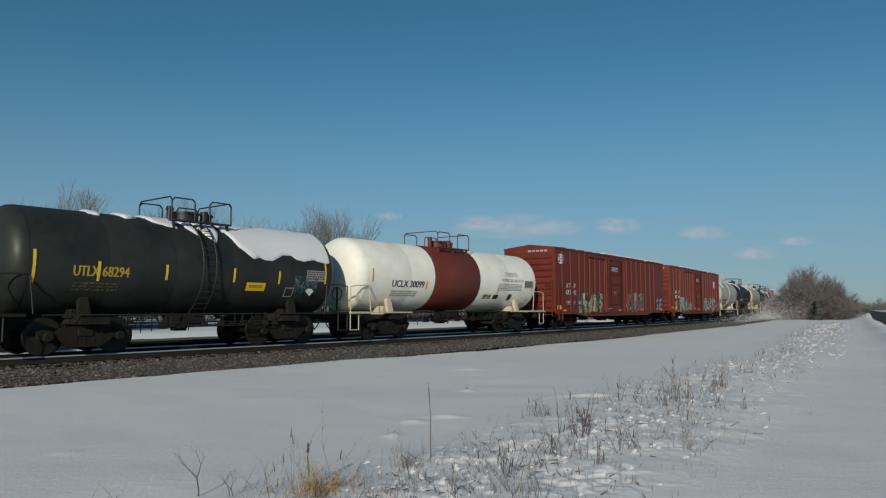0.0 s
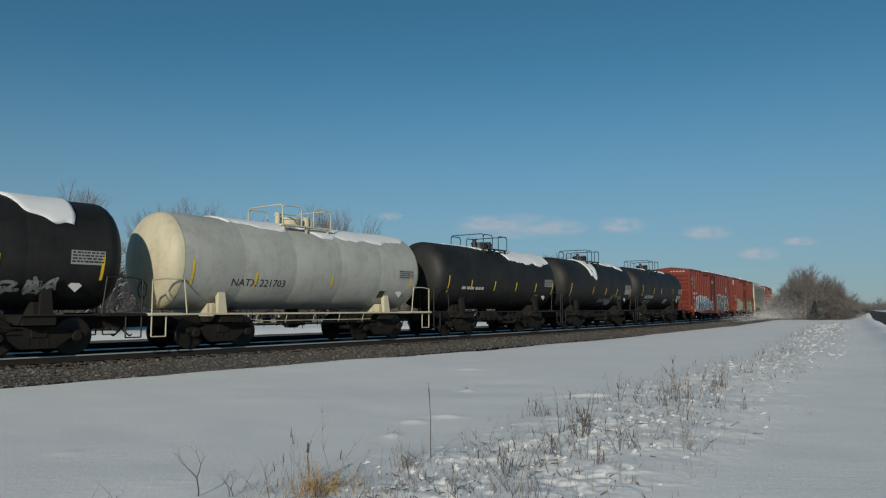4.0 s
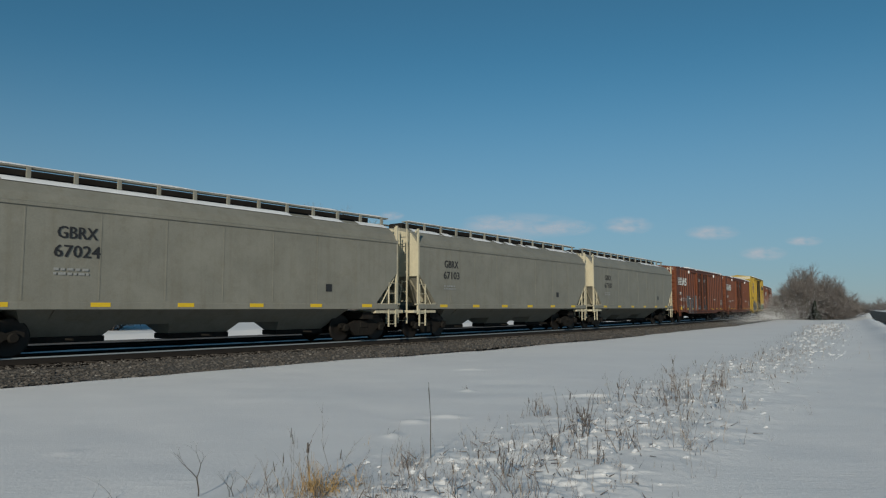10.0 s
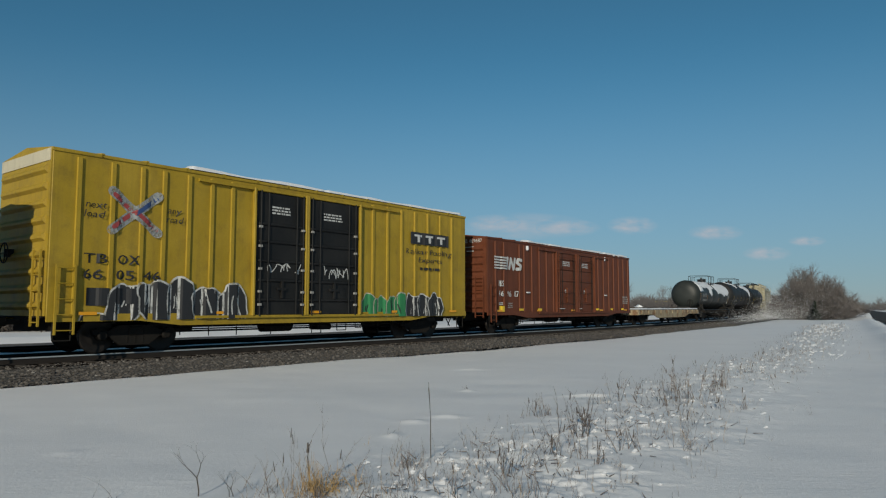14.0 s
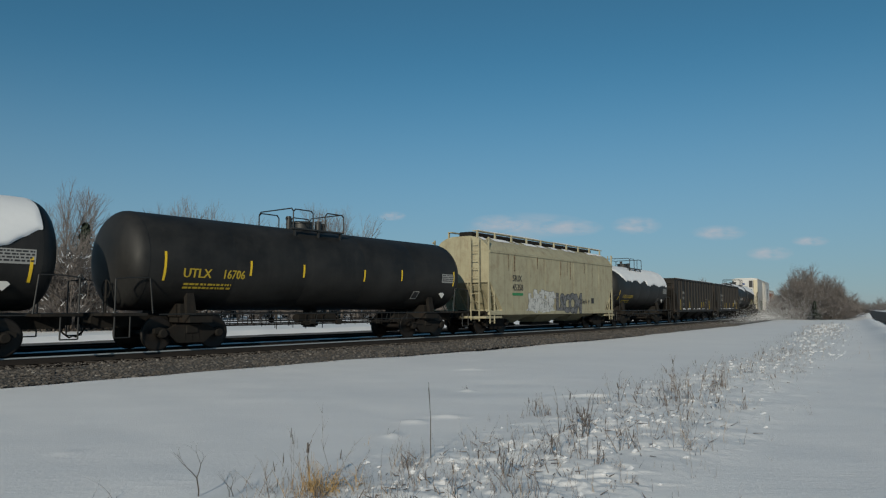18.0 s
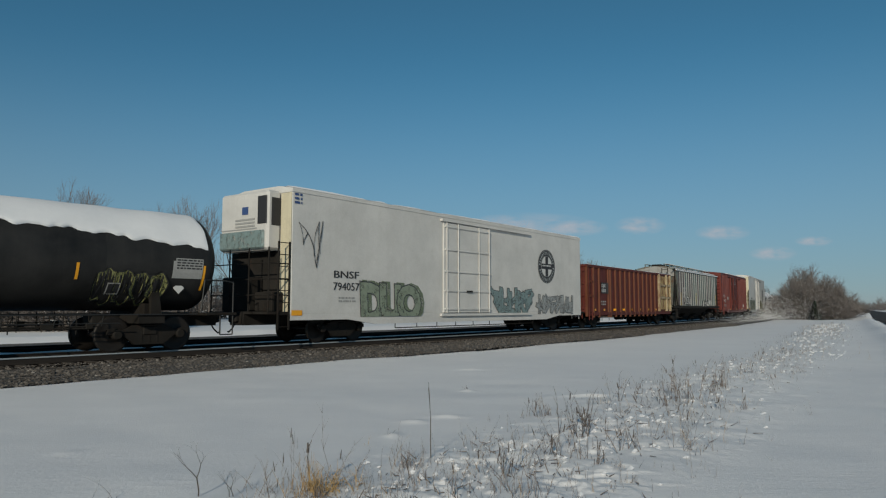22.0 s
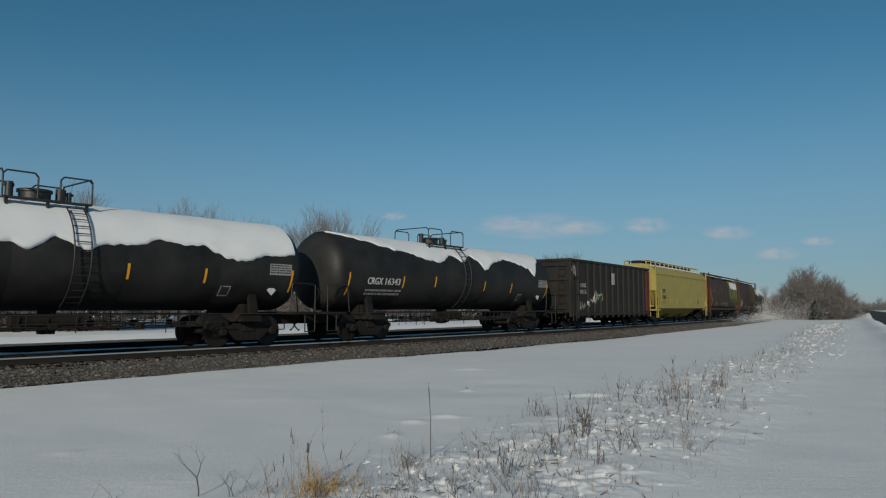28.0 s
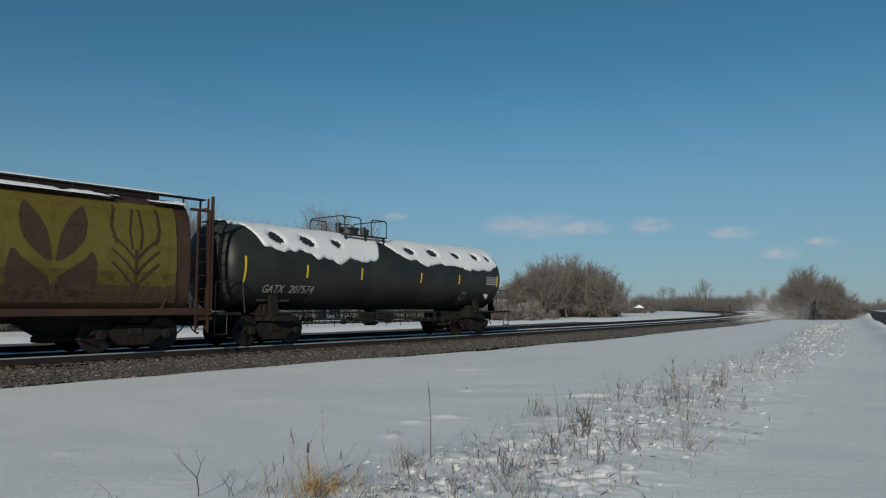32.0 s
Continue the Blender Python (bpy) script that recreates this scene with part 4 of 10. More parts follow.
# ---- tank cars ----
def tank(label, s0, s1, r, cz, material, ends=None, rail=(-2.0, 1.0), stripes=(), stripe_material=None, snow=None, ladder_x=None, platform=False, head=0.55, trim=None, holes=(), bare=None, top=None, walk_in=None):
    L = s1 - s0
    h = L / 2
    car = thing("tank_car", label, "tank car", "tank cars in the train")
    trim = trim or M_PIPE
    top = top or trim

    def surf(x, z):
        d = r * r - (z - cz) ** 2
        return -math.sqrt(max(d, 0.01)) - 0.002

    nseg = 5
    shell = Shape()
    rings = []
    for i in range(nseg):
        a, c = -h + L * i / nseg, -h + L * (i + 1) / nseg
        rings += [(a, r), (a + 0.02, r - 0.006), (a + 0.04, r), (c - 0.002, r)]
    shell.lathe_x(rings, 48, 0, cz)
    part("shell", shell, material, car)
    for sg in (-1, 1):
        prof = [(sg * (h + head * math.sin(t)), r * max(0.02, math.cos(t)) ** 0.75) for t in [k * math.pi / 2 / 9 for k in range(10)]]
        me = flip_check(Shape().lathe_x(prof if sg > 0 else prof[::-1], 40, 0, cz).mesh("head"))
        part("head", me, ends or material, car)
    # stub sills, end platforms, saddles
    for sg in (-1, 1):
        b = Shape()
        x0, x1 = sorted((sg * (h + 0.95), sg * (h - 2.6)))
        b.box(x0, x1, -0.3, 0.3, 0.66, 1.02)
        b.box(sg * (h - 1.55) - 0.35, sg * (h - 1.55) + 0.35, -1.38, 1.38, 0.78, 1.0)
        part("stub_sill", b, M_GRIME, car)
        x0, x1 = sorted((sg * (h + 0.95), sg * (h + 0.0)))
        part("end_platform", Shape().box(x0, x1, -1.40, 1.40, 0.98, 1.06, 0.01), trim if platform else M_GRIME, car)
    for sg in (-1, 1):
        x = sg * (h - 1.35)
        b = Shape()
        for y in (-1, 1):
            b.loft([[(x - 0.15, y * 1.22, 1.0), (x + 0.15, y * 1.22, 1.0), (x + 0.15, y * 1.12, 1.0), (x - 0.15, y * 1.12, 1.0)], [(x - 0.10, y * r * 0.80, cz - r * 0.64), (x + 0.10, y * r * 0.80, cz - r * 0.64), (x + 0.10, y * r * 0.66, cz - r * 0.64), (x - 0.10, y * r * 0.66, cz - r * 0.64)]])
        b.box(x - 0.22, x + 0.22, -1.0, 1.0, 0.95, cz - r * 0.86)
        part("saddle", b, trim if platform else M_GRIME, car)
    # side rails low along the tank, hung on short brackets
    for y in (-1.42, 1.42):
        b = Shape()
        b.tube((-h + 0.3, y, 1.02), (h - 0.3, y, 1.02), 0.022, 6)
        b.tube((-h + 2.4, y, 0.80), (h - 2.4, y, 0.80), 0.014, 6)
        x = -h + 2.4
        while x < h - 2.3:
            b.tube((x, y, 1.02), (x, y * 0.93, 0.72), 0.012, 5)
            x += 1.1
        part("side_rail", b, trim if walk_in is None else M_GRIME, car)
    # brake rigging under the belly
    b = Shape()
    b.tube((-h * 0.45, -0.1, 0.78), (h * 0.45, -0.1, 0.78), 0.025, 6)
    b.tube((-h * 0.15, -0.5, 0.85), (h * 0.10, -0.5, 0.85), 0.16, 12)
    for k in range(8):
        x = -h * 0.4 + k * h * 0.11
        b.tube((x, -0.2, 0.95), (x + 0.15 * (-1) ** k, -0.3, 0.62), 0.014, 5)
    b.lathe_y([(-0.4, 0.05), (0.4, 0.05)], 10, 0.0, 0.62)
    # heater pipes and train line on hangers, with drop legs
    rn = random.Random(int(abs(s0) * 10))
    for y, z, rr in ((-1.15, 0.72, 0.022), (-0.7, 0.66, 0.028), (0.9, 0.74, 0.022)):
        b.tube((-h * 0.62, y, z), (h * 0.60, y, z), rr, 6)
        x = -h * 0.6
        while x < h * 0.6:
            b.tube((x, y, z - rn.choice((0.0, 0.06, 0.16))), (x, y, z + 0.36), 0.014, 5)
            if rn.random() < 0.3:
                b.box(x - 0.07, x + rn.uniform(0.05, 0.2), y - 0.06, y + 0.06, z - 0.05, z + 0.10)
            x += rn.uniform(0.32, 0.75)
    b.box(-0.16, 0.16, -0.16, 0.16, 0.52, cz - r + 0.05)
    part("brake_rigging", b, M_GRIME, car)
    # the fittings on top: manway, valves, grated platform and hoop rails
    zt = cz + r
    rail = (rail[1] + 0.3 - 0.68 * (rail[1] - rail[0]), rail[1] + 0.3)
    c = (rail[0] + rail[1]) / 2
    hw = (rail[1] - rail[0]) / 2
    dome = part("manway", Shape().tube((c, 0, zt - 0.15), (c, 0, zt + 0.22), 0.36, 20).tube((c, 0, zt + 0.22), (c, 0, zt + 0.29), 0.40, 20), top, car)
    for dx, rr, hh in ((-hw * 0.62, 0.09, 0.42), (hw * 0.55, 0.12, 0.36), (hw * 0.75, 0.06, 0.30)):
        part("valve", Shape().tube((c + dx, -0.15, zt - 0.05), (c + dx, -0.15, zt + hh), rr, 10).tube((c + dx - 0.1, -0.15, zt + hh * 0.8), (c + dx + 0.1, -0.15, zt + hh * 0.8), rr * 0.6, 8), top, dome)
    b = Shape()
    for y in (-0.95, 0.78):
        b.box(c - hw, c + hw, y, y + 0.2, zt - 0.10, zt - 0.05)
        for x in (c - hw * 0.9, c, c + hw * 0.9):
            b.box(x - 0.03, x + 0.03, y + 0.05, y + 0.12, zt - 0.45, zt - 0.08)
    part("platform", b, top, car)
    for y in (-0.92, 0.92):
        for a, d in ((c - hw, c - hw * 0.25), (c + hw * 0.25, c + hw)):
            part("hoop_rail", Shape().pipe([(a, y, zt - 0.08), (a, y, zt + 0.48), (a + 0.08, y, zt + 0.57), (d - 0.08, y, zt + 0.57), (d, y, zt + 0.48), (d, y, zt - 0.08)], 0.022), top, car)
    for x in (c - hw, c + hw):
        part("hoop_rail", Shape().pipe([(x, -0.92, zt + 0.50), (x, -0.82, zt + 0.60), (x, 0.82, zt + 0.60), (x, 0.92, zt + 0.50)], 0.022), top, car)
    # the ladder follows the shell down
    x = c if ladder_x is None else ladder_x
    b = Shape()
    arc = [(-(r + 0.12) * math.sin(t), cz + (r + 0.12) * math.cos(t)) for t in [radians(a) for a in range(38, 152, 8)]]
    for sx in (-0.2, 0.2):
        b.pipe([(x + sx, y, z) for y, z in arc], 0.02)
    for (y0, z0), (y1, z1) in zip(arc, arc[1:]):
        m = max(1, int(math.hypot(y1 - y0, z1 - z0) / 0.3))
        for k in range(m):
            t = k / m
            b.tube((x - 0.2, y0 + (y1 - y0) * t, z0 + (z1 - z0) * t), (x + 0.2, y0 + (y1 - y0) * t, z0 + (z1 - z0) * t), 0.014, 5)
    if ladder_x is not None:
        part("ladder", b, trim, car)
    # end hand rails, steps and brake wheel
    for sg in (-1, 1):
        e = sg * (h + 0.85)
        for y in (-1.35, 1.35):
            b = Shape()
            b.pipe([(e, y, 1.02), (e, y, 1.95), (e - sg * 0.35, y, 2.0), (e - sg * 0.9, y, 2.0), (e - sg * 1.0, y, 1.05)], 0.02)
            b.pipe([(e, y, 1.0), (e, y, 0.42), (e - sg * 0.4, y, 0.42), (e - sg * 0.4, y, 1.0)], 0.02)
            part("end_rail", b, trim, car)
        x = sg * (h + head + 0.14)
        b = Shape()
        for k in range(12):
            a0, a1 = 2 * math.pi * k / 12, 2 * math.pi * (k + 1) / 12
            b.tube((x, -0.5 + 0.24 * math.sin(a0), 1.7 + 0.24 * math.cos(a0)), (x, -0.5 + 0.24 * math.sin(a1), 1.7 + 0.24 * math.cos(a1)), 0.015, 5)
        b.tube((x, -0.5, 1.0), (x, -0.5, 1.95), 0.03, 6)
        if sg < 0:
            part("brake_wheel", b, M_GRIME, car)
    if platform:
        b = Shape()
        for y in (-1.45, 1.15):
            if walk_in is None:
                b.box(-h - 0.9, h + 0.9, y, y + 0.3, 1.0, 1.05)
            else:
                b.box(-h - 0.9, -h + walk_in, y, y + 0.3, 1.0, 1.05).box(h - walk_in, h + 0.9, y, y + 0.3, 1.0, 1.05)
        part("walkway", b, trim, car)
    for x, z, hh in stripes:
        stripe(car, x, z, hh, surf, stripe_material)
    if snow:
        tank_snow(car, h, r, cz, snow, s0, holes, bare)
    part("placard", Shape().loft([[(h - 0.75 + dx, surf(0, 1.75) - 0.03 + dy, 1.75 + dz) for dx, dz in ((0, -0.16), (0.16, 0), (0, 0.16), (-0.16, 0))] for dy in (-0.01, 0.01)]), M_WHITE, car)
    part("data_panel", patch_shape(h - 0.95, h - 0.15, cz - 0.30, cz + 0.05, surf, 0.010), M_GREYPANEL, car)
    bars(car, h - 0.92, cz - 0.28, 0.74, 0.3, 4, M_INK, surf, int(abs(s0)) + 1, lift=0.014)
    b = patch_shape(h * 0.62, h * 0.62 + 0.34, 1.55, 1.85, surf, 0.010)
    part("test_panel", b, M_DIMWHITE, car)
    part("test_panel", patch_shape(h * 0.62 + 0.03, h * 0.62 + 0.31, 1.58, 1.82, surf, 0.013), M_INK, car)
    running_gear(car, h + 0.85, h - 1.45)
    put_car(car, s0, s1, h - 1.45)
    return car, surf, h


def patch_shape(x0, x1, z0, z1, surf, lift):
    sh = Shape()
    for j in range(3):
        c, d = z0 + (z1 - z0) * j / 3, z0 + (z1 - z0) * (j + 1) / 3
        sh.add([(p, surf(p, q) - lift, q) for p, q in ((x0, c), (x1, c), (x1, d), (x0, d))], [(0, 1, 2, 3)])
    return sh


def tank_snow(car, h, r, cz, low, seed, holes=(), bare=None):
    """Snow lying along a tank: low is a list of (x, degrees from the top at which the snow ends on the near side), 0 for bare steel."""
    xs, ds = [p[0] for p in low], [p[1] for p in low]
    nx, na = int(2 * h / 0.07), 60
    a0, a1 = -60.0, 96.0
    vs, keep = [], []
    for i in range(nx + 1):
        x = -h + 2 * h * i / nx
        edge = float(np.interp(x, xs, ds))
        edge += (7 * noise.noise(Vector((x * 1.3, seed, 0.0))) + 4 * noise.noise(Vector((x * 4.1, seed, 3.0)))) if edge > 8 else 0
        for j in range(na + 1):
            a = a0 + (a1 - a0) * j / na
            m = min((edge - a) * 0.018 * r, (a + 58) * 0.018 * r, x + h + 0.02, h + 0.02 - x) if edge > 6 else -1.0
            if bare:
                m = min(m, (a - float(np.interp(x, bare[0], bare[1])) - 5 * noise.noise(Vector((x * 1.6, seed, 9.0)))) * 0.018 * r)
            for hx, ha, rx, ra in holes:
                m = min(m, (math.hypot((x - hx - (a - ha) * 0.006) / rx, (a - ha) / ra) - 1) * min(rx, 0.2))
            m += 0.03 * noise.noise(Vector((x * 3, a * 0.08, seed)))
            t = 0.055 * (0.8 + 0.5 * noise.noise(Vector((x * 1.1, a * 0.04, seed + 5)))) * min(1.0, max(0.0, m) / 0.05) ** 0.5
            if edge > 6 and a > edge:
                a, t = edge, 0.0
            rad = r + 0.004 + t
            w = radians(a)
            vs.append((x, -rad * math.sin(w), cz + rad * math.cos(w)))
            keep.append(m > 0)
    fs = []
    for i in range(nx):
        for j in range(na):
            q = (i * (na + 1) + j, i * (na + 1) + j + 1, (i + 1) * (na + 1) + j + 1, (i + 1) * (na + 1) + j)
            if any(keep[k] for k in q):
                fs.append(q)
    part("snow_cap", Shape().add(vs, [f[::-1] for f in fs], True), M_CAP, car, "wind-packed snow with a ragged lower edge")


# ---- covered hoppers ----
def hopper(label, s0, s1, eave, material, bays=3, posts=14, ends=None, kind="flat", ribs=(), snow=True, sill=1.28, bay_material=None, cage_material=None, drift=0.12, cut=0.5, run=1.0, reach=0.32):
    L = s1 - s0
    h, D = L / 2, 1.55
    car = thing("covered_hopper", label, "hopper car", "covered hoppers in the train")
    ends = ends or material
    cage = cage_material or ends
    rib_d = 0.05
    if kind == "round":
        prof = [(1.40, sill), (1.53, sill + 0.5), (1.60, sill + 1.2), (1.57, sill + 1.9), (1.42, eave - 0.25), (1.22, eave + 0.02), (0.75, eave + 0.26), (0.0, eave + 0.34)]
        zs, ys = [p[1] for p in prof], [p[0] for p in prof]
        surf = lambda x, z: -float(np.interp(z, zs, ys))
        sec = [(-y, z) for y, z in prof] + [(y, z) for y, z in prof[-2::-1]]
        b = Shape().loft([[(x, y, z) for y, z in sec][::-1] for x in span(-h, h, 9)], smooth=True)
        part("body", b, material, car)
        for sg in (-1, 1):
            b = Shape().loft([[(sg * (h + 0.01), y * 0.98, z) for y, z in sec], [(sg * (h + 0.04), y * 0.97, z) for y, z in sec]])
            part("end_sheet", flip_check(b.mesh("end_sheet")), ends if sg < 0 else material, car)
            part("slope_sheet", Shape().loft([[(sg * (h + 0.02), y, 3.2), (sg * (h + 0.45), y * 0.8, 2.2), (sg * (h + 0.02), y, 1.6)] for y in (-1.35, 1.35)]), ends if sg < 0 else material, car)
    else:
        def surf(x, z):
            d = 0.0
            for q in ribs:
                u = abs(x - q)
                if u < 0.16:
                    d = max(d, 1.0 if u < 0.09 else (0.16 - u) / 0.07)
            return -D - (0.016 if ribs else 0.0) - rib_d * d
        b = Shape()
        es = eave if ribs else eave - 0.50      # the side ends here and the curved roof begins
        mid = es - cut * (es - sill)
        out = [(-h, es), (-h, mid), (-h + run, sill + 0.12), (-h + run, sill), (h - run, sill), (h - run, sill + 0.12), (h, mid), (h, es)]
        b.prism(out, -D, D)
        part("body", b, material, car)
        b = Shape()
        half = [(-D - 0.04, es - 0.10), (-D - 0.04, es), (-D + 0.18, eave + 0.14), (-0.6, eave + 0.30)] if ribs else [(-D - 0.035, es - 0.08), (-D - 0.035, es), (-D + 0.02, es + 0.03), (-D + 0.16, es + 0.26), (-D + 0.42, es + 0.50), (-0.85, eave + 0.14), (-0.5, eave + 0.22)]
        rf = half + [(-y, z) for y, z in half[::-1]]
        b.loft([[(x, y, z) for y, z in rf] for x in (-h - 0.03, h + 0.03)])
        part("roof", b, material, car)
        if not ribs:
            for x in span(-h * 0.72, h * 0.72, 7):
                part("side_seam", Shape().box(x - 0.016, x + 0.016, -D - 0.007, -D + 0.0, sill + 0.1, es - 0.09), material, car)
        else:
            rib = Shape().loft([[(-0.06, 0, z), (-0.04, -rib_d, z), (0.04, -rib_d, z), (0.06, 0, z)] for z in (sill + 0.1, eave - 0.1)]).mesh("side_rib")
            rib.materials.append(M_RIBPALE)
            for a, b2 in zip([ribs[0] - 0.55] + list(ribs), list(ribs) + [ribs[-1] + 0.55]):
                part("side_panel", Shape().box(a + 0.07, b2 - 0.07, -D - 0.014, -D + 0.01, sill + 0.12, eave - 0.14, 0.006), M_PANELMIX, car)
            part("eave_snow", Shape().box(-h, h, -D - 0.09, -D - 0.03, eave - 0.06, eave + 0.03, 0.02), M_CAP, car, "line of snow on the eave")
            for x in ribs:
                part("side_rib", rib, None, car, "", Matrix.Translation((x, -D + 0.004, 0)))
                part("side_rib", rib, None, car, "", Matrix.Translation((x, D - 0.004, 0)) @ Matrix.Rotation(math.pi, 4, "Z"))
        for sg in (-1, 1):
            # the upper end plate, the slope sheet's stiffeners
            x0, x1 = sorted((sg * h, sg * (h + 0.05)))
            part("end_plate", Shape().box(x0, x1, -D + 0.03, D - 0.03, mid - 0.05, es + 0.01).loft([[(x, -D + 0.06, es), (x, -D + 0.42, es + 0.46), (x, 0, eave + 0.20), (x, D - 0.42, es + 0.46), (x, D - 0.06, es)] if not ribs else [(x, -D + 0.1, eave), (x, -0.1, eave + 0.28), (x, 0, eave + 0.28), (x, 0.1, eave + 0.28), (x, D - 0.1, eave)] for x in (x0, x1)]), ends, car)
            for y in (-1.0, -0.35, 0.35, 1.0):
                b = Shape().loft([[(sg * (h + 0.0), yy, mid - 0.2), (sg * (h - run), yy, sill + 0.15), (sg * (h - run + 0.22), yy, sill + 0.15), (sg * (h + 0.05), yy, mid + 0.05)] for yy in (y - 0.02, y + 0.02)])
                part("slope_stiffener", b, ends, car)
    ex = h + (reach if kind == "flat" else 0.75)
    drop = mid if kind == "flat" else 0.0
    # side sill and end platforms
    b = Shape()
    for y in (-D - 0.02, D - 0.10):
        b.box(-ex + 0.25, ex - 0.25, y, y + 0.12, sill - 0.13, sill + 0.06, 0.015)
    part("side_sill", b, cage if ribs else material, car)
    b = Shape()
    for sg in (-1, 1):
        x0, x1 = sorted((sg * ex, sg * (h - 1.3)))
        b.box(x0, x1, -0.35, 0.35, 0.68, 1.02)
        b.box(sg * (h - 1.2) - 0.25, sg * (h - 1.2) + 0.25, -1.3, 1.3, 0.80, 1.05)
    b.box(-h, h, -0.2, 0.2, 0.8, 1.1)
    part("underframe", b, M_GRIME, car)
    for sg in (-1, 1):
        x0, x1 = sorted((sg * ex, sg * (ex - (1.35 if kind == "flat" else 0.45))))
        part("end_platform", Shape().box(x0, x1, -D + 0.02, D - 0.02, sill - 0.28, sill - 0.18, 0.01), cage, car)
        b = Shape()
        for y in (-D + 0.04, -0.5, 0.5, D - 0.04):
            x = sg * (h + 0.04 if kind == "flat" else ex - 0.08)
            if abs(y) > 1:
                b.box(x - 0.035, x + 0.035, y - 0.035, y + 0.035, 0.95 if kind == "flat" else 1.0, eave + (0.10 if kind == "flat" else 0.42))
            else:
                b.tube((x, y, 1.0), (sg * (h - 0.2), y, drop - 0.1 if kind == "flat" else eave - 0.9), 0.03, 6)
        b.box(min(sg * (ex - 0.12), sg * h), max(sg * (ex - 0.12), sg * h), -D + 0.02, -D + 0.07, eave - 0.06, eave + 0.02)
        b.box(min(sg * (ex - 0.12), sg * h), max(sg * (ex - 0.12), sg * h), D - 0.07, D - 0.02, eave - 0.06, eave + 0.02)
        # diagonal braces of the end frame
        for y in (-D + 0.04, D - 0.04):
            b.tube((sg * (ex - 0.1), y, sill + 0.05), (sg * (h - 0.9), y, sill + 0.05), 0.03, 6)
            b.tube((sg * (h - 0.1), y, 2.3), (sg * (h - 0.75), y, sill + 0.05), 0.025, 6)
        part("end_frame", b, cage, car)
        ladder(car, sg * (h - 0.20 if kind == "flat" else ex - 0.34), -D + 0.02, 0.5, drop - 0.35 if kind == "flat" else eave, 0.36, cage)
        ladder(car, sg * (ex - 0.02), -0.95, 0.6, eave + (0.1 if kind == "flat" else 0.4), 0.44, cage, "y")
    # discharge hoppers
    bm_ = bay_material or material
    pitch = 3.70 if bays == 3 else 2.95
    for i in range(bays):
        x = (i - (bays - 1) / 2) * pitch
        tw, bw = pitch / 2 - (0.35 if bays == 3 else 0.02), (pitch / 2 - 0.92 if bays == 3 else pitch / 2 - 0.78)
        bay = part("discharge_hopper", Shape().loft([[(x - tw, -1.36, sill), (x + tw, -1.36, sill), (x + tw, 1.36, sill), (x - tw, 1.36, sill)], [(x - bw, -0.34, 0.46), (x + bw, -0.34, 0.46), (x + bw, 0.34, 0.46), (x - bw, 0.34, 0.46)]][::-1]), bm_, car)
        part("gate", Shape().box(x - bw - 0.05, x + bw + 0.05, -0.38, 0.38, 0.30, 0.46, 0.02).tube((x - 0.1, -1.1, 0.40), (x - 0.1, -0.7, 0.40), 0.03, 6), M_GRIME, bay)
    reach = (bays - 1) / 2 * pitch + 0.6
    deep = 0.74 if bays == 3 else 0.82
    for y in (-1, 1):
        part("slope_sheet", Shape().loft([[(x, y * 1.46, sill), (x, y * 0.66, deep), (x, y * 0.58, deep), (x, y * 1.30, sill)] for x in (-reach, reach)]), bm_, car)
    # roof walk on brackets
    zt = eave + (0.47 if kind == "flat" else 0.40)
    yb = -0.80 if kind == "flat" else -1.0
    b = Shape()
    for y in (yb, -yb - 0.22):
        b.box(-h + 0.05 if kind == "flat" else -ex, h + 0.3 if kind == "flat" else ex, y, y + 0.22, zt - 0.04, zt)
    part("running_board", b, M_GRIME if kind == "round" else material, car)
    for y in (yb, -yb):
        b = Shape()
        if kind == "flat":
            b.box(-0.05, 0.05, y - 0.035, y + 0.03, eave + 0.02, zt)
        else:
            b.tube((0, y * 1.22, eave + 0.0), (0.12, y * 0.98, zt - 0.02), 0.024, 5)
        bracket = b.mesh("walk_bracket")
        bracket.materials.append(material if kind == "flat" else M_GRIME)
        for x in span(-h + 0.12, h - 0.05, posts):
            part("walk_bracket", bracket, None, car, "", Matrix.Translation((x, 0, 0)))
    b = Shape().box(-h + 0.3, h - 0.3, -0.36, 0.36, eave + 0.22, eave + 0.46, 0.04)
    part("trough_hatch", b, M_GRIME, car)
    if snow:
        snow_sheet(car, lambda x, y: 0.12 + 0.16 * noise.noise(Vector((x * 0.8, s0, 0))), -h + 0.1, h, yb - 0.01, yb + 0.23, lambda x, y: zt, 0.11, 0.05, s0)
        snow_sheet(car, lambda x, y: drift + 0.20 * noise.noise(Vector((x * 0.5, s0, 2))) + 0.16 * noise.noise(Vector((x * 2.6, y * 5, s0 + 1))) - max(0, abs(y + 1.24) - 0.16), -h + 0.1, h, -1.44 if ribs or kind == "round" else -1.12, -0.98 if ribs or kind == "round" else -0.80, lambda x, y: (eave + 0.10 + (y + 1.44) * 0.24 if ribs else eave + 0.02 + (y + 1.13) * 0.5) if kind == "flat" else eave + 0.04 + (y + 1.55) * 0.3, 0.11, 0.06, s0 + 3)
    running_gear(car, ex + 0.05, h - 1.2)
    put_car(car, s0, s1, h - 1.2)
    return car, surf, h


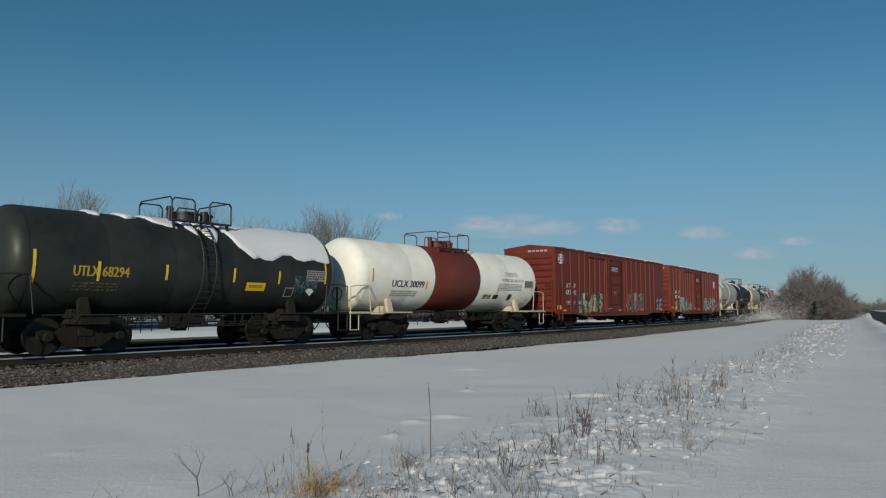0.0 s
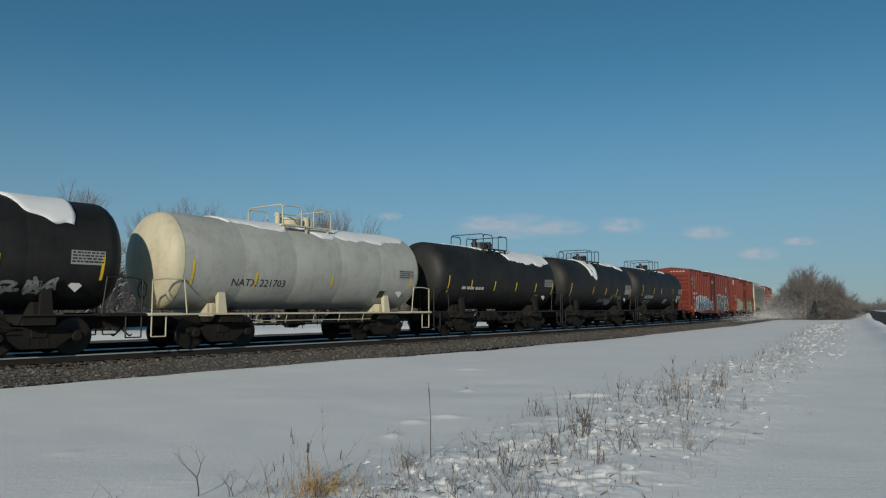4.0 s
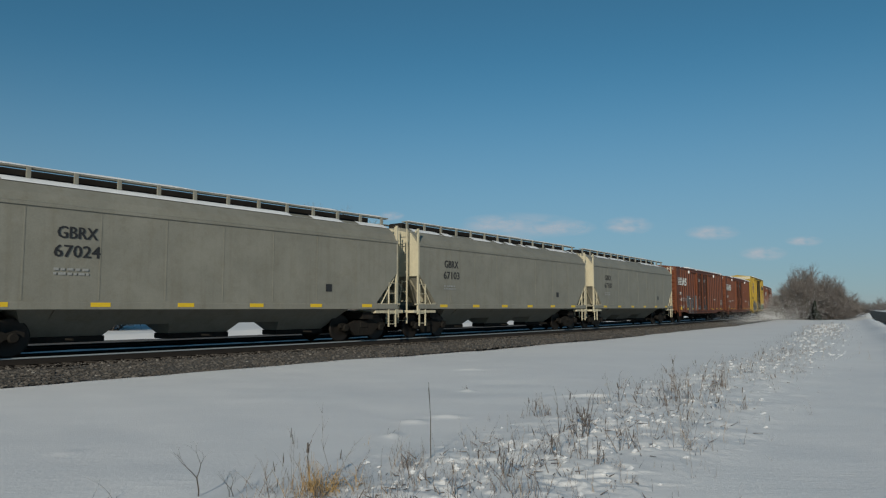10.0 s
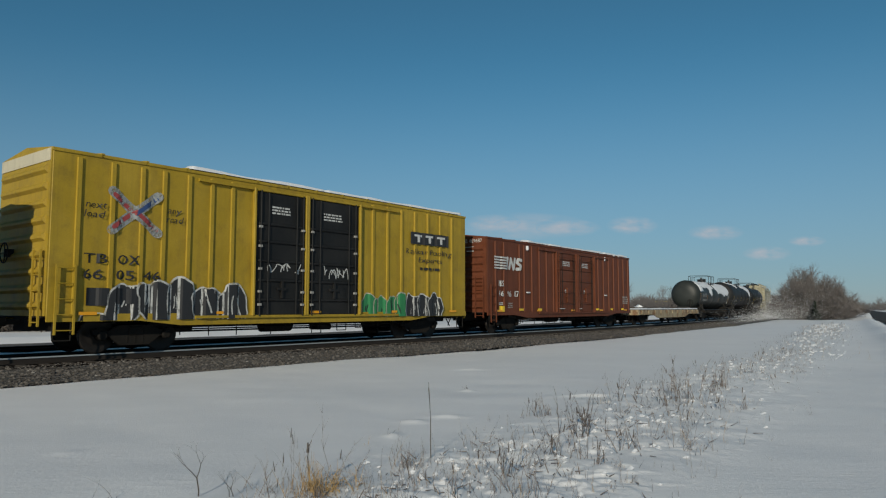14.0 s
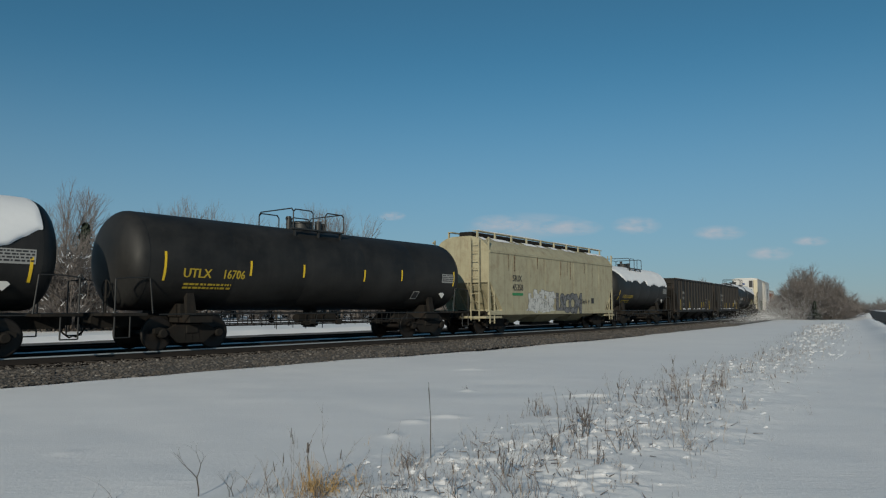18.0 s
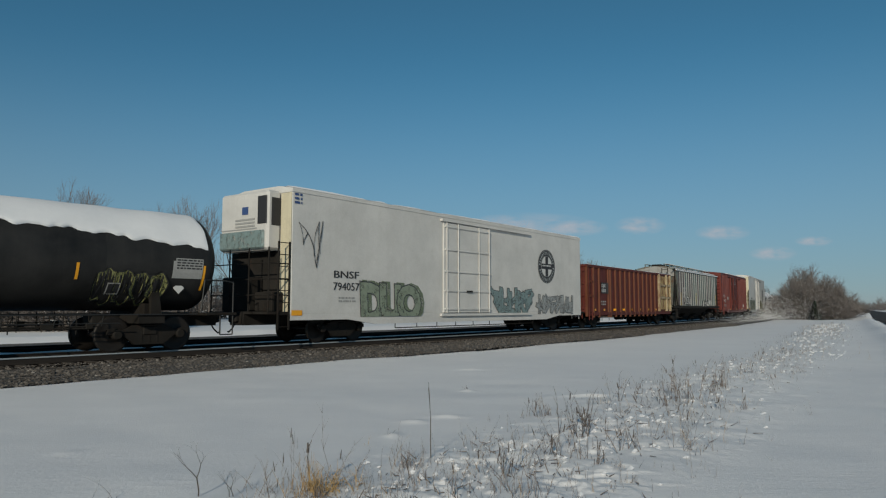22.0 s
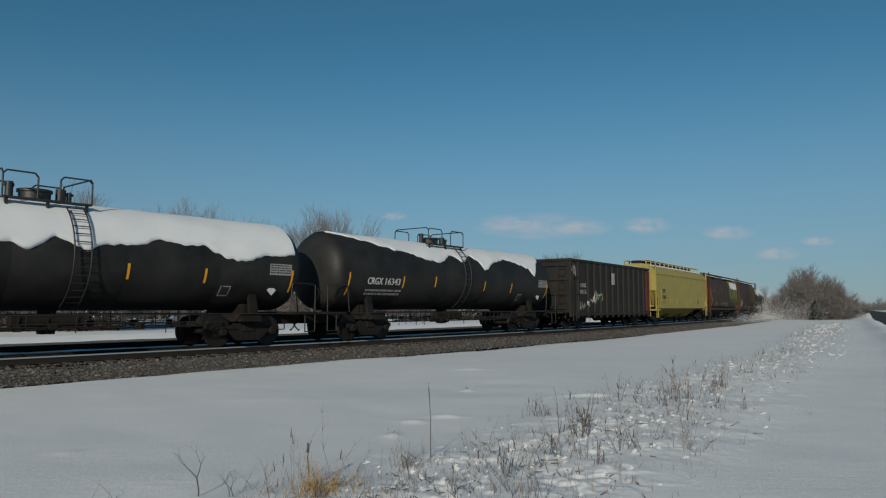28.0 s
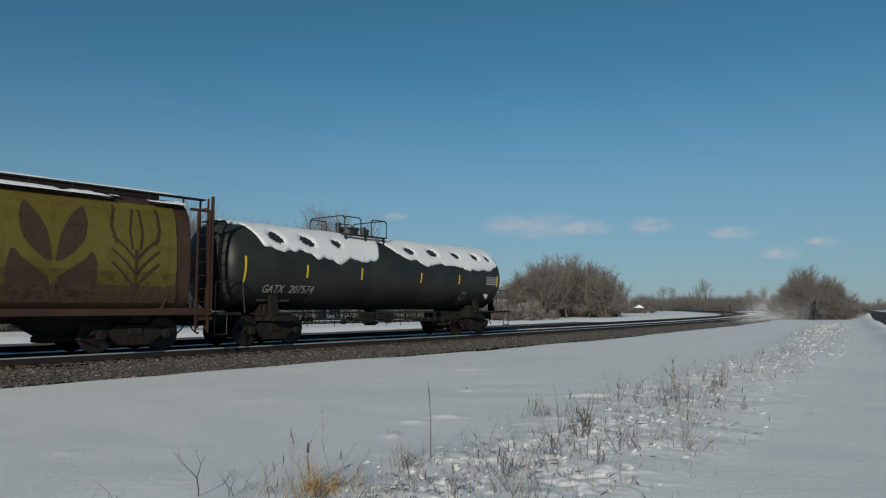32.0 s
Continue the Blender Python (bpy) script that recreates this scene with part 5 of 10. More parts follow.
# ---- open cars ----
def gondola(label, s0, s1, eave, material, ribs, sill=1.0, sloped=False, name="gondola", category="gondola car", load=True, skip=(), rib_d=0.09, rib_material=None, bay=0.0):
    L = s1 - s0
    h, D = L / 2, 1.47
    car = thing(name, label, category, "open cars in the train")
    hidden = [x for x in ribs if not any(a < x < b for a, b in skip) and x > -h + bay - 0.05]
    if bay:
        hidden = [-h + bay] + [x for x in hidden if x > -h + bay + 0.25]

    def surf(x, z):
        d = 0.0
        for q in hidden:
            u = abs(x - q)
            if u < 0.20:
                d = max(d, 1.0 if u < 0.12 else (0.20 - u) / 0.08)
        return -D - rib_d * d

    t = 0.05
    if sloped:
        out = [(-h, eave), (-h, eave - 0.75), (-h + 1.15, sill), (h - 1.15, sill), (h, eave - 0.75), (h, eave)]
    else:
        out = [(-h, eave), (-h, sill), (h, sill), (h, eave)]
    for y in (-D, D - t):
        part("side_wall", Shape().prism(out, y, y + t), material, car)
    for sg in (-1, 1):
        b = Shape()
        if sloped:
            b.loft([[(sg * h, y, eave), (sg * h, y, eave - 0.75), (sg * (h - 1.15), y, sill), (sg * (h - 1.25), y, sill), (sg * (h - 0.1), y, eave - 0.75), (sg * (h - 0.1), y, eave)] for y in (-D + t, D - t)])
        else:
            b.box(min(sg * h, sg * (h - t)), max(sg * h, sg * (h - t)), -D + t, D - t, sill, eave)
        end = part("end_wall", b, material, car)
        for z in span(sill + 0.3, eave - 0.3, 4):
            if not sloped or z > eave - 0.8:
                part("end_rib", Shape().box(sg * (h + 0.05) - 0.05, sg * (h + 0.05) + 0.05, -D + 0.1, D - 0.1, z - 0.09, z + 0.09, 0.03), material, end)
        ladder(car, sg * (h + 0.14), -D + 0.4, 0.6, eave - 0.2, 0.42, material, "y")
        if sloped:
            b = Shape()
            for y in (-D + 0.08, 0.0, D - 0.08):
                b.box(sg * (h - 0.1) - 0.07, sg * (h - 0.1) + 0.07, y - 0.06, y + 0.06, 0.9, eave - 0.7)
                b.tube((sg * (h - 0.1), y, 1.1), (sg * (h - 1.0), y, sill + 0.05), 0.05, 6)
            part("corner_post", b, material, car)
    ladder(car, -h + 0.35, -D - 0.12, 0.5, eave - 0.15, 0.42, material)
    part("floor", Shape().box(-h + (1.2 if sloped else 0), h - (1.2 if sloped else 0), -D + t, D - t, sill, sill + 0.06), material, car)
    b = Shape()
    for y in (-D - 0.07, D - 0.05):
        b.box(-h, h, y, y + 0.12, eave - 0.10, eave + 0.05, 0.02)
    for x in (-h, h):
        b.box(x - 0.06, x + 0.06, -D - 0.07, D + 0.07, eave - 0.10, eave + 0.05, 0.02)
    part("top_chord", b, material, car)
    b = Shape()
    for y in (-D - 0.07, D - 0.05):
        b.box(-h + 0.1, h - 0.1, y, y + 0.12, sill - 0.16, sill + 0.04, 0.02)
    part("side_sill", b, material, car)
    b = Shape().box(-h - 0.7, h + 0.7, -0.32, 0.32, 0.66, 0.98)
    for sg in (-1, 1):
        b.box(sg * (h + 0.35) - 0.3, sg * (h + 0.35) + 0.3, -D + 0.1, D - 0.1, 0.9, 0.98)
        b.box(sg * (h - 1.75) - 0.25, sg * (h - 1.75) + 0.25, -1.35, 1.35, 0.76, 0.98)
    part("underframe", b, M_GRIME, car)
    rib = Shape().loft([[(-0.075, 0, z), (-0.055, -rib_d, z), (0.055, -rib_d, z), (0.075, 0, z)] for z in (sill - (0.0 if sloped else 0.26), eave - 0.1)]).mesh("side_rib")
    rib.materials.append(rib_material or material)
    for x in hidden:
        part("side_rib", rib, None, car, "", Matrix.Translation((x, -D + 0.004, 0)))
        part("side_rib", rib, None, car, "", Matrix.Translation((x, D - 0.004, 0)) @ Matrix.Rotation(math.pi, 4, "Z"))
    if bay:
        # a stiffened bay at the leading corner: two beams and a heavy post
        for z in (sill + (eave - sill) * 0.36, sill + (eave - sill) * 0.66):
            part("bay_beam", Shape().box(-h + 0.02, -h + bay, -D - 0.07, -D, z - 0.08, z + 0.08, 0.03), rib_material or material, car)
        part("corner_post", Shape().box(-h - 0.02, -h + 0.12, -D - 0.08, -D + 0.06, sill - 0.2, eave, 0.02), rib_material or material, car)
    if not sloped:
        b = Shape().tube((-h * 0.6, -1.0, 0.62), (h * 0.6, -1.0, 0.62), 0.025, 6).tube((-1.2, -0.7, 0.6), (-0.2, -0.7, 0.6), 0.18, 10)
        for x in span(-h * 0.55, h * 0.55, 9):
            b.tube((x, -1.0, 0.95), (x + 0.1 * math.sin(x * 5), -1.0, 0.42), 0.018, 5)
            b.box(x - 0.06, x + 0.06, -1.35, 1.35, 0.72, sill)
        part("brake_rigging", b, M_GRIME, car)
    if sloped:
        for i in range(3):
            x = (i - 1) * 3.1
            bay = part("discharge_hopper", Shape().loft([[(x - 0.75, -0.75, 0.42), (x + 0.75, -0.75, 0.42), (x + 0.75, 0.75, 0.42), (x - 0.75, 0.75, 0.42)], [(x - 1.45, -1.38, sill), (x + 1.45, -1.38, sill), (x + 1.45, 1.38, sill), (x - 1.45, 1.38, sill)]]), material, car)
            part("gate", Shape().box(x - 0.8, x + 0.8, -0.8, 0.8, 0.30, 0.42, 0.02), M_GRIME, bay)
        for i, x in enumerate(span(-h * 0.62, h * 0.62, 6)):
            snow_sheet(car, lambda a, c, x=x, i=i: 0.16 + 0.1 * math.sin(i * 2.3) - abs(a - x) * 0.5, x - 0.5, x + 0.5, -D - 0.08, -D + 0.02, lambda a, c: sill + 0.05, 0.06, 0.10, s0 + i, "ledge_snow")
    if load:
        snow_sheet(car, lambda x, y: 0.5, -h + 0.1, h - 0.1, -D + 0.06, D - 0.06, lambda x, y: eave - 0.28 + 0.15 * noise.noise(Vector((x * 0.4, y * 0.6, s0))), 0.3, 0.06, s0, "snow_load")
        snow_sheet(car, lambda x, y: 0.05 + 0.16 * noise.noise(Vector((x * 0.4, s0, 0))), -h, h, -D - 0.07, -D + 0.05, lambda x, y: eave + 0.05, 0.1, 0.04, s0 + 2, "rim_snow")
    running_gear(car, h + 0.7, h - 1.75)
    put_car(car, s0, s1, h - 1.75)
    return car, surf, h


def reefer(label, s0, s1, eave):
    L = s1 - s0
    h, D, material = L / 2, 1.55, M_REEFER
    car = thing("refrigerator_car", label, "refrigerator car", "refrigerator cars in the train")
    surf = lambda x, z: -D - 0.009
    part("body", Shape().box(-h, h, -D, D, 1.0, eave, 0.02), material, car)
    b = Shape()
    out = [(-h, 1.02), (-h, 0.80), (-h * 0.75, 0.80), (-h * 0.62, 0.62), (h * 0.62, 0.62), (h * 0.75, 0.80), (h, 0.80), (h, 1.02)]
    for y in (-D + 0.005, D - 0.065):
        b.prism(out, y, y + 0.06)
    part("side_sill", b, material, car)
    rf = [(-D - 0.02, eave - 0.12), (-D - 0.02, eave + 0.01), (-0.9, eave + 0.12), (0.9, eave + 0.12), (D + 0.02, eave + 0.01), (D + 0.02, eave - 0.12)]
    part("roof", Shape().loft([[(x, y, z) for y, z in rf] for x in (-h - 0.02, h + 0.02)]), material, car)
    # plug door on its tracks
    a, c = -2.25, 1.12
    door = part("door", Shape().box(a, c, -D - 0.07, -D, 1.0, eave - 0.34, 0.02), material, car)
    part("door_track", Shape().box(a - 0.15, 4.5, -D - 0.13, -D, eave - 0.30, eave - 0.20), material, car)
    part("door_track", Shape().box(a - 0.15, 4.5, -D - 0.10, -D, 0.86, 0.96), material, car)
    for f in (0.05, 0.28, 0.72, 0.95):
        part("lock_rod", Shape().tube((a + (c - a) * f, -D - 0.11, 1.0), (a + (c - a) * f, -D - 0.11, eave - 0.34), 0.028, 6), material, door)
    for z in (1.15, 1.9, 2.7, 3.6, eave - 0.5):
        part("door_stiffener", Shape().box(a + 0.05, c - 0.05, -D - 0.12, -D - 0.06, z - 0.04, z + 0.04, 0.012), material, door)
    part("door_handle", Shape().box(a + 1.5, a + 1.9, -D - 0.15, -D - 0.08, 1.85, 1.93), M_GRIME, door)
    # cooling unit over the leading end's platform
    unit = part("cooling_unit", Shape().box(-h - 0.55, -h, -D + 0.52, D - 0.12, 3.05, eave - 0.06, 0.08), M_REEFER, car)
    part("grille", Shape().box(-h - 0.57, -h - 0.54, -D + 0.56, -D + 1.0, 3.9, eave - 0.25, 0.01), M_INK, unit)
    part("grille", Shape().box(-h - 0.40, -h - 0.05, -D + 0.505, -D + 0.53, 3.85, eave - 0.3, 0.01), M_INK, unit)
    part("unit_seam", Shape().box(-h - 0.565, -h - 0.545, -D + 1.05, D - 0.2, 3.75, 3.79), M_GREYPANEL, unit)
    part("unit_mark", Shape().box(-h - 0.568, -h - 0.548, -0.05, 0.25, 4.25, 4.5), M_LOGOBLUE, unit)
    b = Shape()
    for i in range(3):
        b.box(-h - 0.568, -h - 0.548, -0.4, 0.6, 4.05 - i * 0.11, 4.11 - i * 0.11)
    part("small_print", b, M_GREYPANEL, unit)
    b = Shape().box(-h - 0.85, -h, -D + 0.05, D - 0.05, 1.0, 1.08).box(-h - 0.55, -h - 0.05, -0.2, D - 0.3, 1.08, 2.2, 0.03).box(-h - 0.5, -h - 0.05, -D + 0.3, -0.4, 1.08, 1.7, 0.03)
    part("end_platform", b, M_GRIME, car)
    b = Shape()
    for y in (-D + 0.08, -0.5, 0.5, D - 0.08):
        b.tube((-h - 0.8, y, 1.05), (-h - 0.8, y, 3.1), 0.025, 6)
    for z in (1.6, 2.1, 2.6):
        b.tube((-h - 0.8, -D + 0.08, z), (-h - 0.8, D - 0.08, z), 0.02, 6)
        b.tube((-h - 0.8, -D + 0.08, z), (-h, -D + 0.08, z), 0.02, 6)
    part("end_rail", b, M_GRIME, car)
    part("end_sheet", Shape().box(-h - 0.02, -h + 0.01, -D + 0.04, D - 0.04, 1.0, 3.05), M_GRIME, car)
    ladder(car, -h + 0.05 - 0.32, -D + 0.02, 0.5, 3.3, 0.42, M_GRIME)
    ladder(car, h + 0.1, -D + 0.4, 0.6, eave - 0.3, 0.42, material, "y")
    b = Shape().box(-h - 0.85, h + 0.4, -0.35, 0.35, 0.64, 1.0)
    for x in span(-h * 0.5, h * 0.5, 9):
        b.tube((x, -D + 0.1, 0.80), (x, -D + 0.1, 0.45), 0.018, 5)
    b.tube((-h * 0.5, -D + 0.1, 0.45), (h * 0.5, -D + 0.1, 0.45), 0.02, 5)
    part("underframe", b, M_GRIME, car)
    snow_sheet(car, lambda x, y: 0.06 + 0.2 * noise.noise(Vector((x * 0.35, s0, 0))), -h, h, -D, -D + 0.5, lambda x, y: eave + 0.02 + (y + D) * 0.17, 0.12, 0.05, s0)
    patch(car, -h + 0.02, -h + 0.45, 0.95, 1.12, M_AMBER, surf, "reflector", 0.006)
    part("corner_post", Shape().box(-h - 0.05, -h, -D + 0.01, -D + 0.5, 1.0, eave - 0.14, 0.012), M_CREAM, car)
    part("cowl", Shape().box(-h - 0.62, -h - 0.5, -0.9, D - 0.16, 3.1, 3.7, 0.05), M_PALETEAL, unit)
    bars(car, -h + 0.08, eave - 0.55, 0.3, 0.4, 3, M_LOGOBLUE, surf, 5, lift=0.009)
    running_gear(car, h + 0.75, h - 2.6)
    put_car(car, s0, s1, h - 2.6)
    return car, surf, h


# ---- the land ----
def soft_noise(x, y, seed=0):
    """Smooth value noise on arrays, about -1 to 1."""
    xi, yi = np.floor(x).astype(np.int64), np.floor(y).astype(np.int64)
    u, v = x - xi, y - yi
    u, v = u * u * (3 - 2 * u), v * v * (3 - 2 * v)

    def corner(a, b):
        n = (a * 374761393 + b * 668265263 + seed * 1442695041) & 0xFFFFFFFF
        n = ((n ^ (n >> 13)) * 1274126177) & 0xFFFFFFFF
        return ((n ^ (n >> 16)) & 0xFFFF) / 32767.5 - 1
    return (corner(xi, yi) * (1 - u) + corner(xi + 1, yi) * u) * (1 - v) + (corner(xi, yi + 1) * (1 - u) + corner(xi + 1, yi + 1) * u) * v


WEED_X = np.array([-9.0, -1.6, 0.6, 2.5, 4.4, 6.8, 12.2, 23.2, 39.5, 66.0, 112.0, 200.0])
WEED_Y = np.array([-8.0, 3.2, 6.6, 9.1, 12.6, 16.3, 24.3, 43.1, 71.8, 115.0, 190.0, 330.0])


def from_weeds(x, y):
    """Signed distance from the weedy strip's line, growing towards the road."""
    lx = np.interp(y, WEED_Y, WEED_X)
    return (x - lx) * 0.80


def from_track(x, y):
    """Distance from the track's centre, positive on the camera's side."""
    s, px, py, ph = PLAN_S[::6], PLAN_X[::6], PLAN_Y[::6], PLAN_H[::6]
    out = np.empty(len(x))
    for i in range(0, len(x), 20000):
        dx, dy = x[i:i + 20000, None] - px, y[i:i + 20000, None] - py
        k = np.argmin(dx * dx + dy * dy, axis=1)
        r = np.arange(len(k))
        out[i:i + 20000] = dx[r, k] * np.cos(ph[k]) - dy[r, k] * np.sin(ph[k])
    return out


def ground_height(x, y):
    w, u = from_weeds(x, y), from_track(x, y)
    dist = np.hypot(x, y)
    z = 0.05 * soft_noise(x / 9, y / 9, 1) + 0.022 * soft_noise(x / 2.3, y / 2.3, 2)
    near = np.clip((60 - dist) / 40, 0, 1)
    z += near * 0.010 * soft_noise(x / 0.8 + y / 5, y / 0.8, 3)
    # the weedy bank: lumpy, a little proud of the field
    bank = np.exp(-(w / 1.35) ** 4)
    z += bank * (0.05 + near * (0.020 * soft_noise(x / 0.36, y / 0.36, 4) + 0.020 * np.maximum(0, soft_noise(x / 0.13, y / 0.13, 5)) ** 2 + 0.024 * soft_noise(x / 0.085, y / 0.085, 6) * np.maximum(0, soft_noise(x / 0.5, y / 0.5, 8))))
    # wind-cut lips of crust
    for cx, cy, wide, tall in ((2.47, 12.2, 0.5, 0.05), (0.05, 10.0, 0.24, 0.035), (-0.40, 9.6, 0.16, 0.03), (-0.6, 8.6, 0.09, 0.03), (0.45, 13.2, 0.12, 0.035), (-4.0, 7.6, 0.16, 0.012), (0.6, 17.4, 0.4, 0.03), (6.3, 12.6, 0.2, 0.02)):
        z += tall * np.exp(-((x - cx) / wide) ** 2 - ((y - cy) / 0.14) ** 2)
    # the far end of the bank swells into a ploughed heap beside the road
    z += 0.75 * np.exp(-((x - 64) / 6) ** 2 - ((y - 112) / 30) ** 2)
    # a ridge thrown up along the road's edge, and the road bed itself
    r = (x - (3.4 + 0.575 * y)) * 0.867
    z += np.where(y > -40, 0.22 * np.clip((130 - y) / 60, 0.2, 1) * np.exp(-((r + 0.9) / 0.7) ** 2) * (1 + 0.4 * soft_noise(y / 3, x * 0 + 5.0, 6)), 0)
    z = np.where((r > 0) & (r < 7.2) & (y > -60), -0.05, z)
    # under the tracks the land lies lower than the ballast
    z = np.where((u < 4.2) & (u > -16.0), np.minimum(z, 0.02) - 0.10 * np.clip((4.2 - u) / 1.0, 0, 1), z)
    # beyond the tracks the field falls a little
    z -= 0.25 * np.clip((-u - 9) / 20, 0, 1)
    # behind the camera
    return z


def make_ground():
    rad = np.concatenate([np.linspace(0.0, 5.2, 84)[1:], np.geomspace(5.2, 26, 400)[1:], np.geomspace(26, 4200, 200)[1:]])
    ang = np.concatenate([np.radians(np.linspace(-48, 44, 520)), np.radians(np.linspace(44, 312, 60)[1:-1])])
    R, A = np.meshgrid(rad, ang, indexing="ij")
    x, y = (R * np.sin(A)).ravel(), (R * np.cos(A)).ravel()
    z = ground_height(x, y)
    n, m = len(rad), len(ang)
    vs = np.column_stack([x, y, z])
    i, j = np.meshgrid(np.arange(n - 1), np.arange(m), indexing="ij")
    a, b = (i * m + j).ravel(), (i * m + (j + 1) % m).ravel()
    quads = np.column_stack([a, b, b + m, a + m])
    me = bpy.data.meshes.new("ground")
    me.vertices.add(len(vs) + 1)
    me.vertices.foreach_set("co", np.vstack([vs, [[0, 0, float(ground_height(np.zeros(1), np.zeros(1))[0])]]]).ravel())
    tris = np.column_stack([np.full(m, len(vs)), (np.arange(m) + 1) % m, np.arange(m)])
    loops = np.concatenate([quads.ravel(), tris[:, ::1].ravel()])
    me.loops.add(len(loops))
    me.loops.foreach_set("vertex_index", loops)
    me.polygons.add(len(quads) + m)
    me.polygons.foreach_set("loop_start", np.concatenate([np.arange(len(quads)) * 4, len(quads) * 4 + np.arange(m) * 3]))
    me.polygons.foreach_set("use_smooth", np.ones(len(quads) + m, bool))
    me.update(calc_edges=True)
    me.validate()
    me.materials.append(M_SNOW)
    ob = new("ground", me)
    return tagged(ob, "wind-smoothed snow field with a weedy bank", "ground", "", "structure")


make_ground()


def swept(name, section, s0, s1, step, material, label, z_jitter=0.0, category="", kind="structure", seed=0):
    """A cross-section of (offset to the far side, height over the field) drawn along the track."""
    s = s0
    secs = []
    rnd = random.Random(seed)
    while s <= s1 + 1e-6:
        row = []
        for k, (o, z) in enumerate(section):
            jj = z_jitter * (noise.noise(Vector((s * 0.9, o * 2, seed))) + 0.5 * noise.noise(Vector((s * 2.7, o * 2, seed))))
            edge = 3.0 * jj if k in (0, len(section) - 1) else 0
            p, _ = on_track(s, o + edge, z + jj * 0.4)
            row.append(tuple(p))
        secs.append(row)
        s += step if s < 170 else step * 4
    me = flip_up(Shape().loft(secs, closed=False, smooth=z_jitter > 0).mesh(name))
    me.materials.append(material)
    return tagged(new(name, me), label, category, "", kind)


def flip_up(me):
    if sum(p.normal.z for p in me.polygons) < 0:
        me.flip_normals()
    return me


def ballast_material():
    m, nt, b = mat("ballast_stone")
    v = coords(nt)
    vor = node(nt, "ShaderNodeTexVoronoi", Scale=16.0)
    nt.links.new(v, vor.inputs["Vector"])
    c = ramp(nt, vor.outputs["Color"], [(0.1, (0.062, 0.056, 0.052)), (0.5, (0.108, 0.099, 0.092)), (0.95, (0.17, 0.158, 0.147))])
    c = mix(nt, 0.5, c, ramp(nt, noise_of(nt, v, 0.8, 5), [(0.3, (0.55, 0.5, 0.46)), (0.7, (1, 1, 1))]), "MULTIPLY")
    nt.links.new(c, b.inputs["Base Color"])
    b.inputs["Roughness"].default_value = 0.9
    bump(nt, b, vor.outputs["Distance"], 0.9, 0.04)
    return m


M_BALLAST = ballast_material()
# grease-stained stone, coloured near black so the train's shade is painted in
M_BED = plain("greasy_shade_dark_bed_stone", (0.019, 0.017, 0.016), 0.95, 0, 0.5, 18)
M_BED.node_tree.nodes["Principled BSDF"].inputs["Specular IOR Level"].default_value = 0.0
SPACING = 4.5
BTOP = RAIL - 0.20
swept("ballast", [(-3.35, -0.06), (-2.9, 0.03), (-1.75, BTOP), (1.75, BTOP), (2.15, 0.06)], -64, 640, 0.4, M_BALLAST, "grey-brown crushed stone ballast under the near track", 0.05, "ballast", "structure", 1)
swept("ballast", [(SPACING - 2.1, 0.06), (SPACING - 1.7, BTOP - 0.02), (SPACING + 1.7, BTOP - 0.02), (SPACING + 3.2, 0.05), (SPACING + 4.4, -0.04)], -64, 640, 1.0, M_BALLAST, "crushed stone ballast under the far track", 0.05, "ballast", "structure", 2)
# carries the ballast colour 5 m further out, along the near stretch only
swept("gravel_strip", [(SPACING + 2.9, 0.05), (SPACING + 4.4, 0.04), (SPACING + 9.4, 0.03)], -64, 66, 1.0, M_BALLAST, "dark stone-coloured strip beside the far track", 0.05, "gravel", "structure", 8)
swept("snow_windrow", [(SPACING + 8.2, -0.16), (SPACING + 8.9, 0.02), (SPACING + 9.5, 0.27), (SPACING + 9.9, 0.30), (SPACING + 11.5, 0.12), (SPACING + 13.5, -0.3)], -64, 420, 0.5, M_SNOW, "ploughed snow heaped beyond the far track", 0.12, "snow", "structure", 9)
swept("snow_between_tracks", [(1.05, BTOP - 0.02), (1.6, RAIL - 0.14), (2.1, RAIL - 0.07), (2.6, RAIL - 0.07), (2.95, RAIL - 0.14), (3.35, BTOP - 0.05)], -64, 640, 0.7, M_SNOW, "snow heaped between the two tracks", 0.05, "snow", "structure", 7)
# beds that carry both the grease and the painted shade of the train
swept("track_bed", [(-1.66, BTOP + 0.012), (0.0, BTOP + 0.02), (1.72, BTOP + 0.012), (2.6, 0.09)], -64, 640, 1.0, M_BED, "greasy stone between and beside the near rails, shade under the train put into its colour", 0.01, "ballast", "structure", 4)
swept("track_bed", [(SPACING - 1.5, BTOP), (SPACING, BTOP + 0.008), (SPACING + 1.55, BTOP)], -64, 640, 1.0, M_BED, "greasy stone between and beside the far rails, shade of the train put into its colour", 0.01, "ballast", "structure", 5)


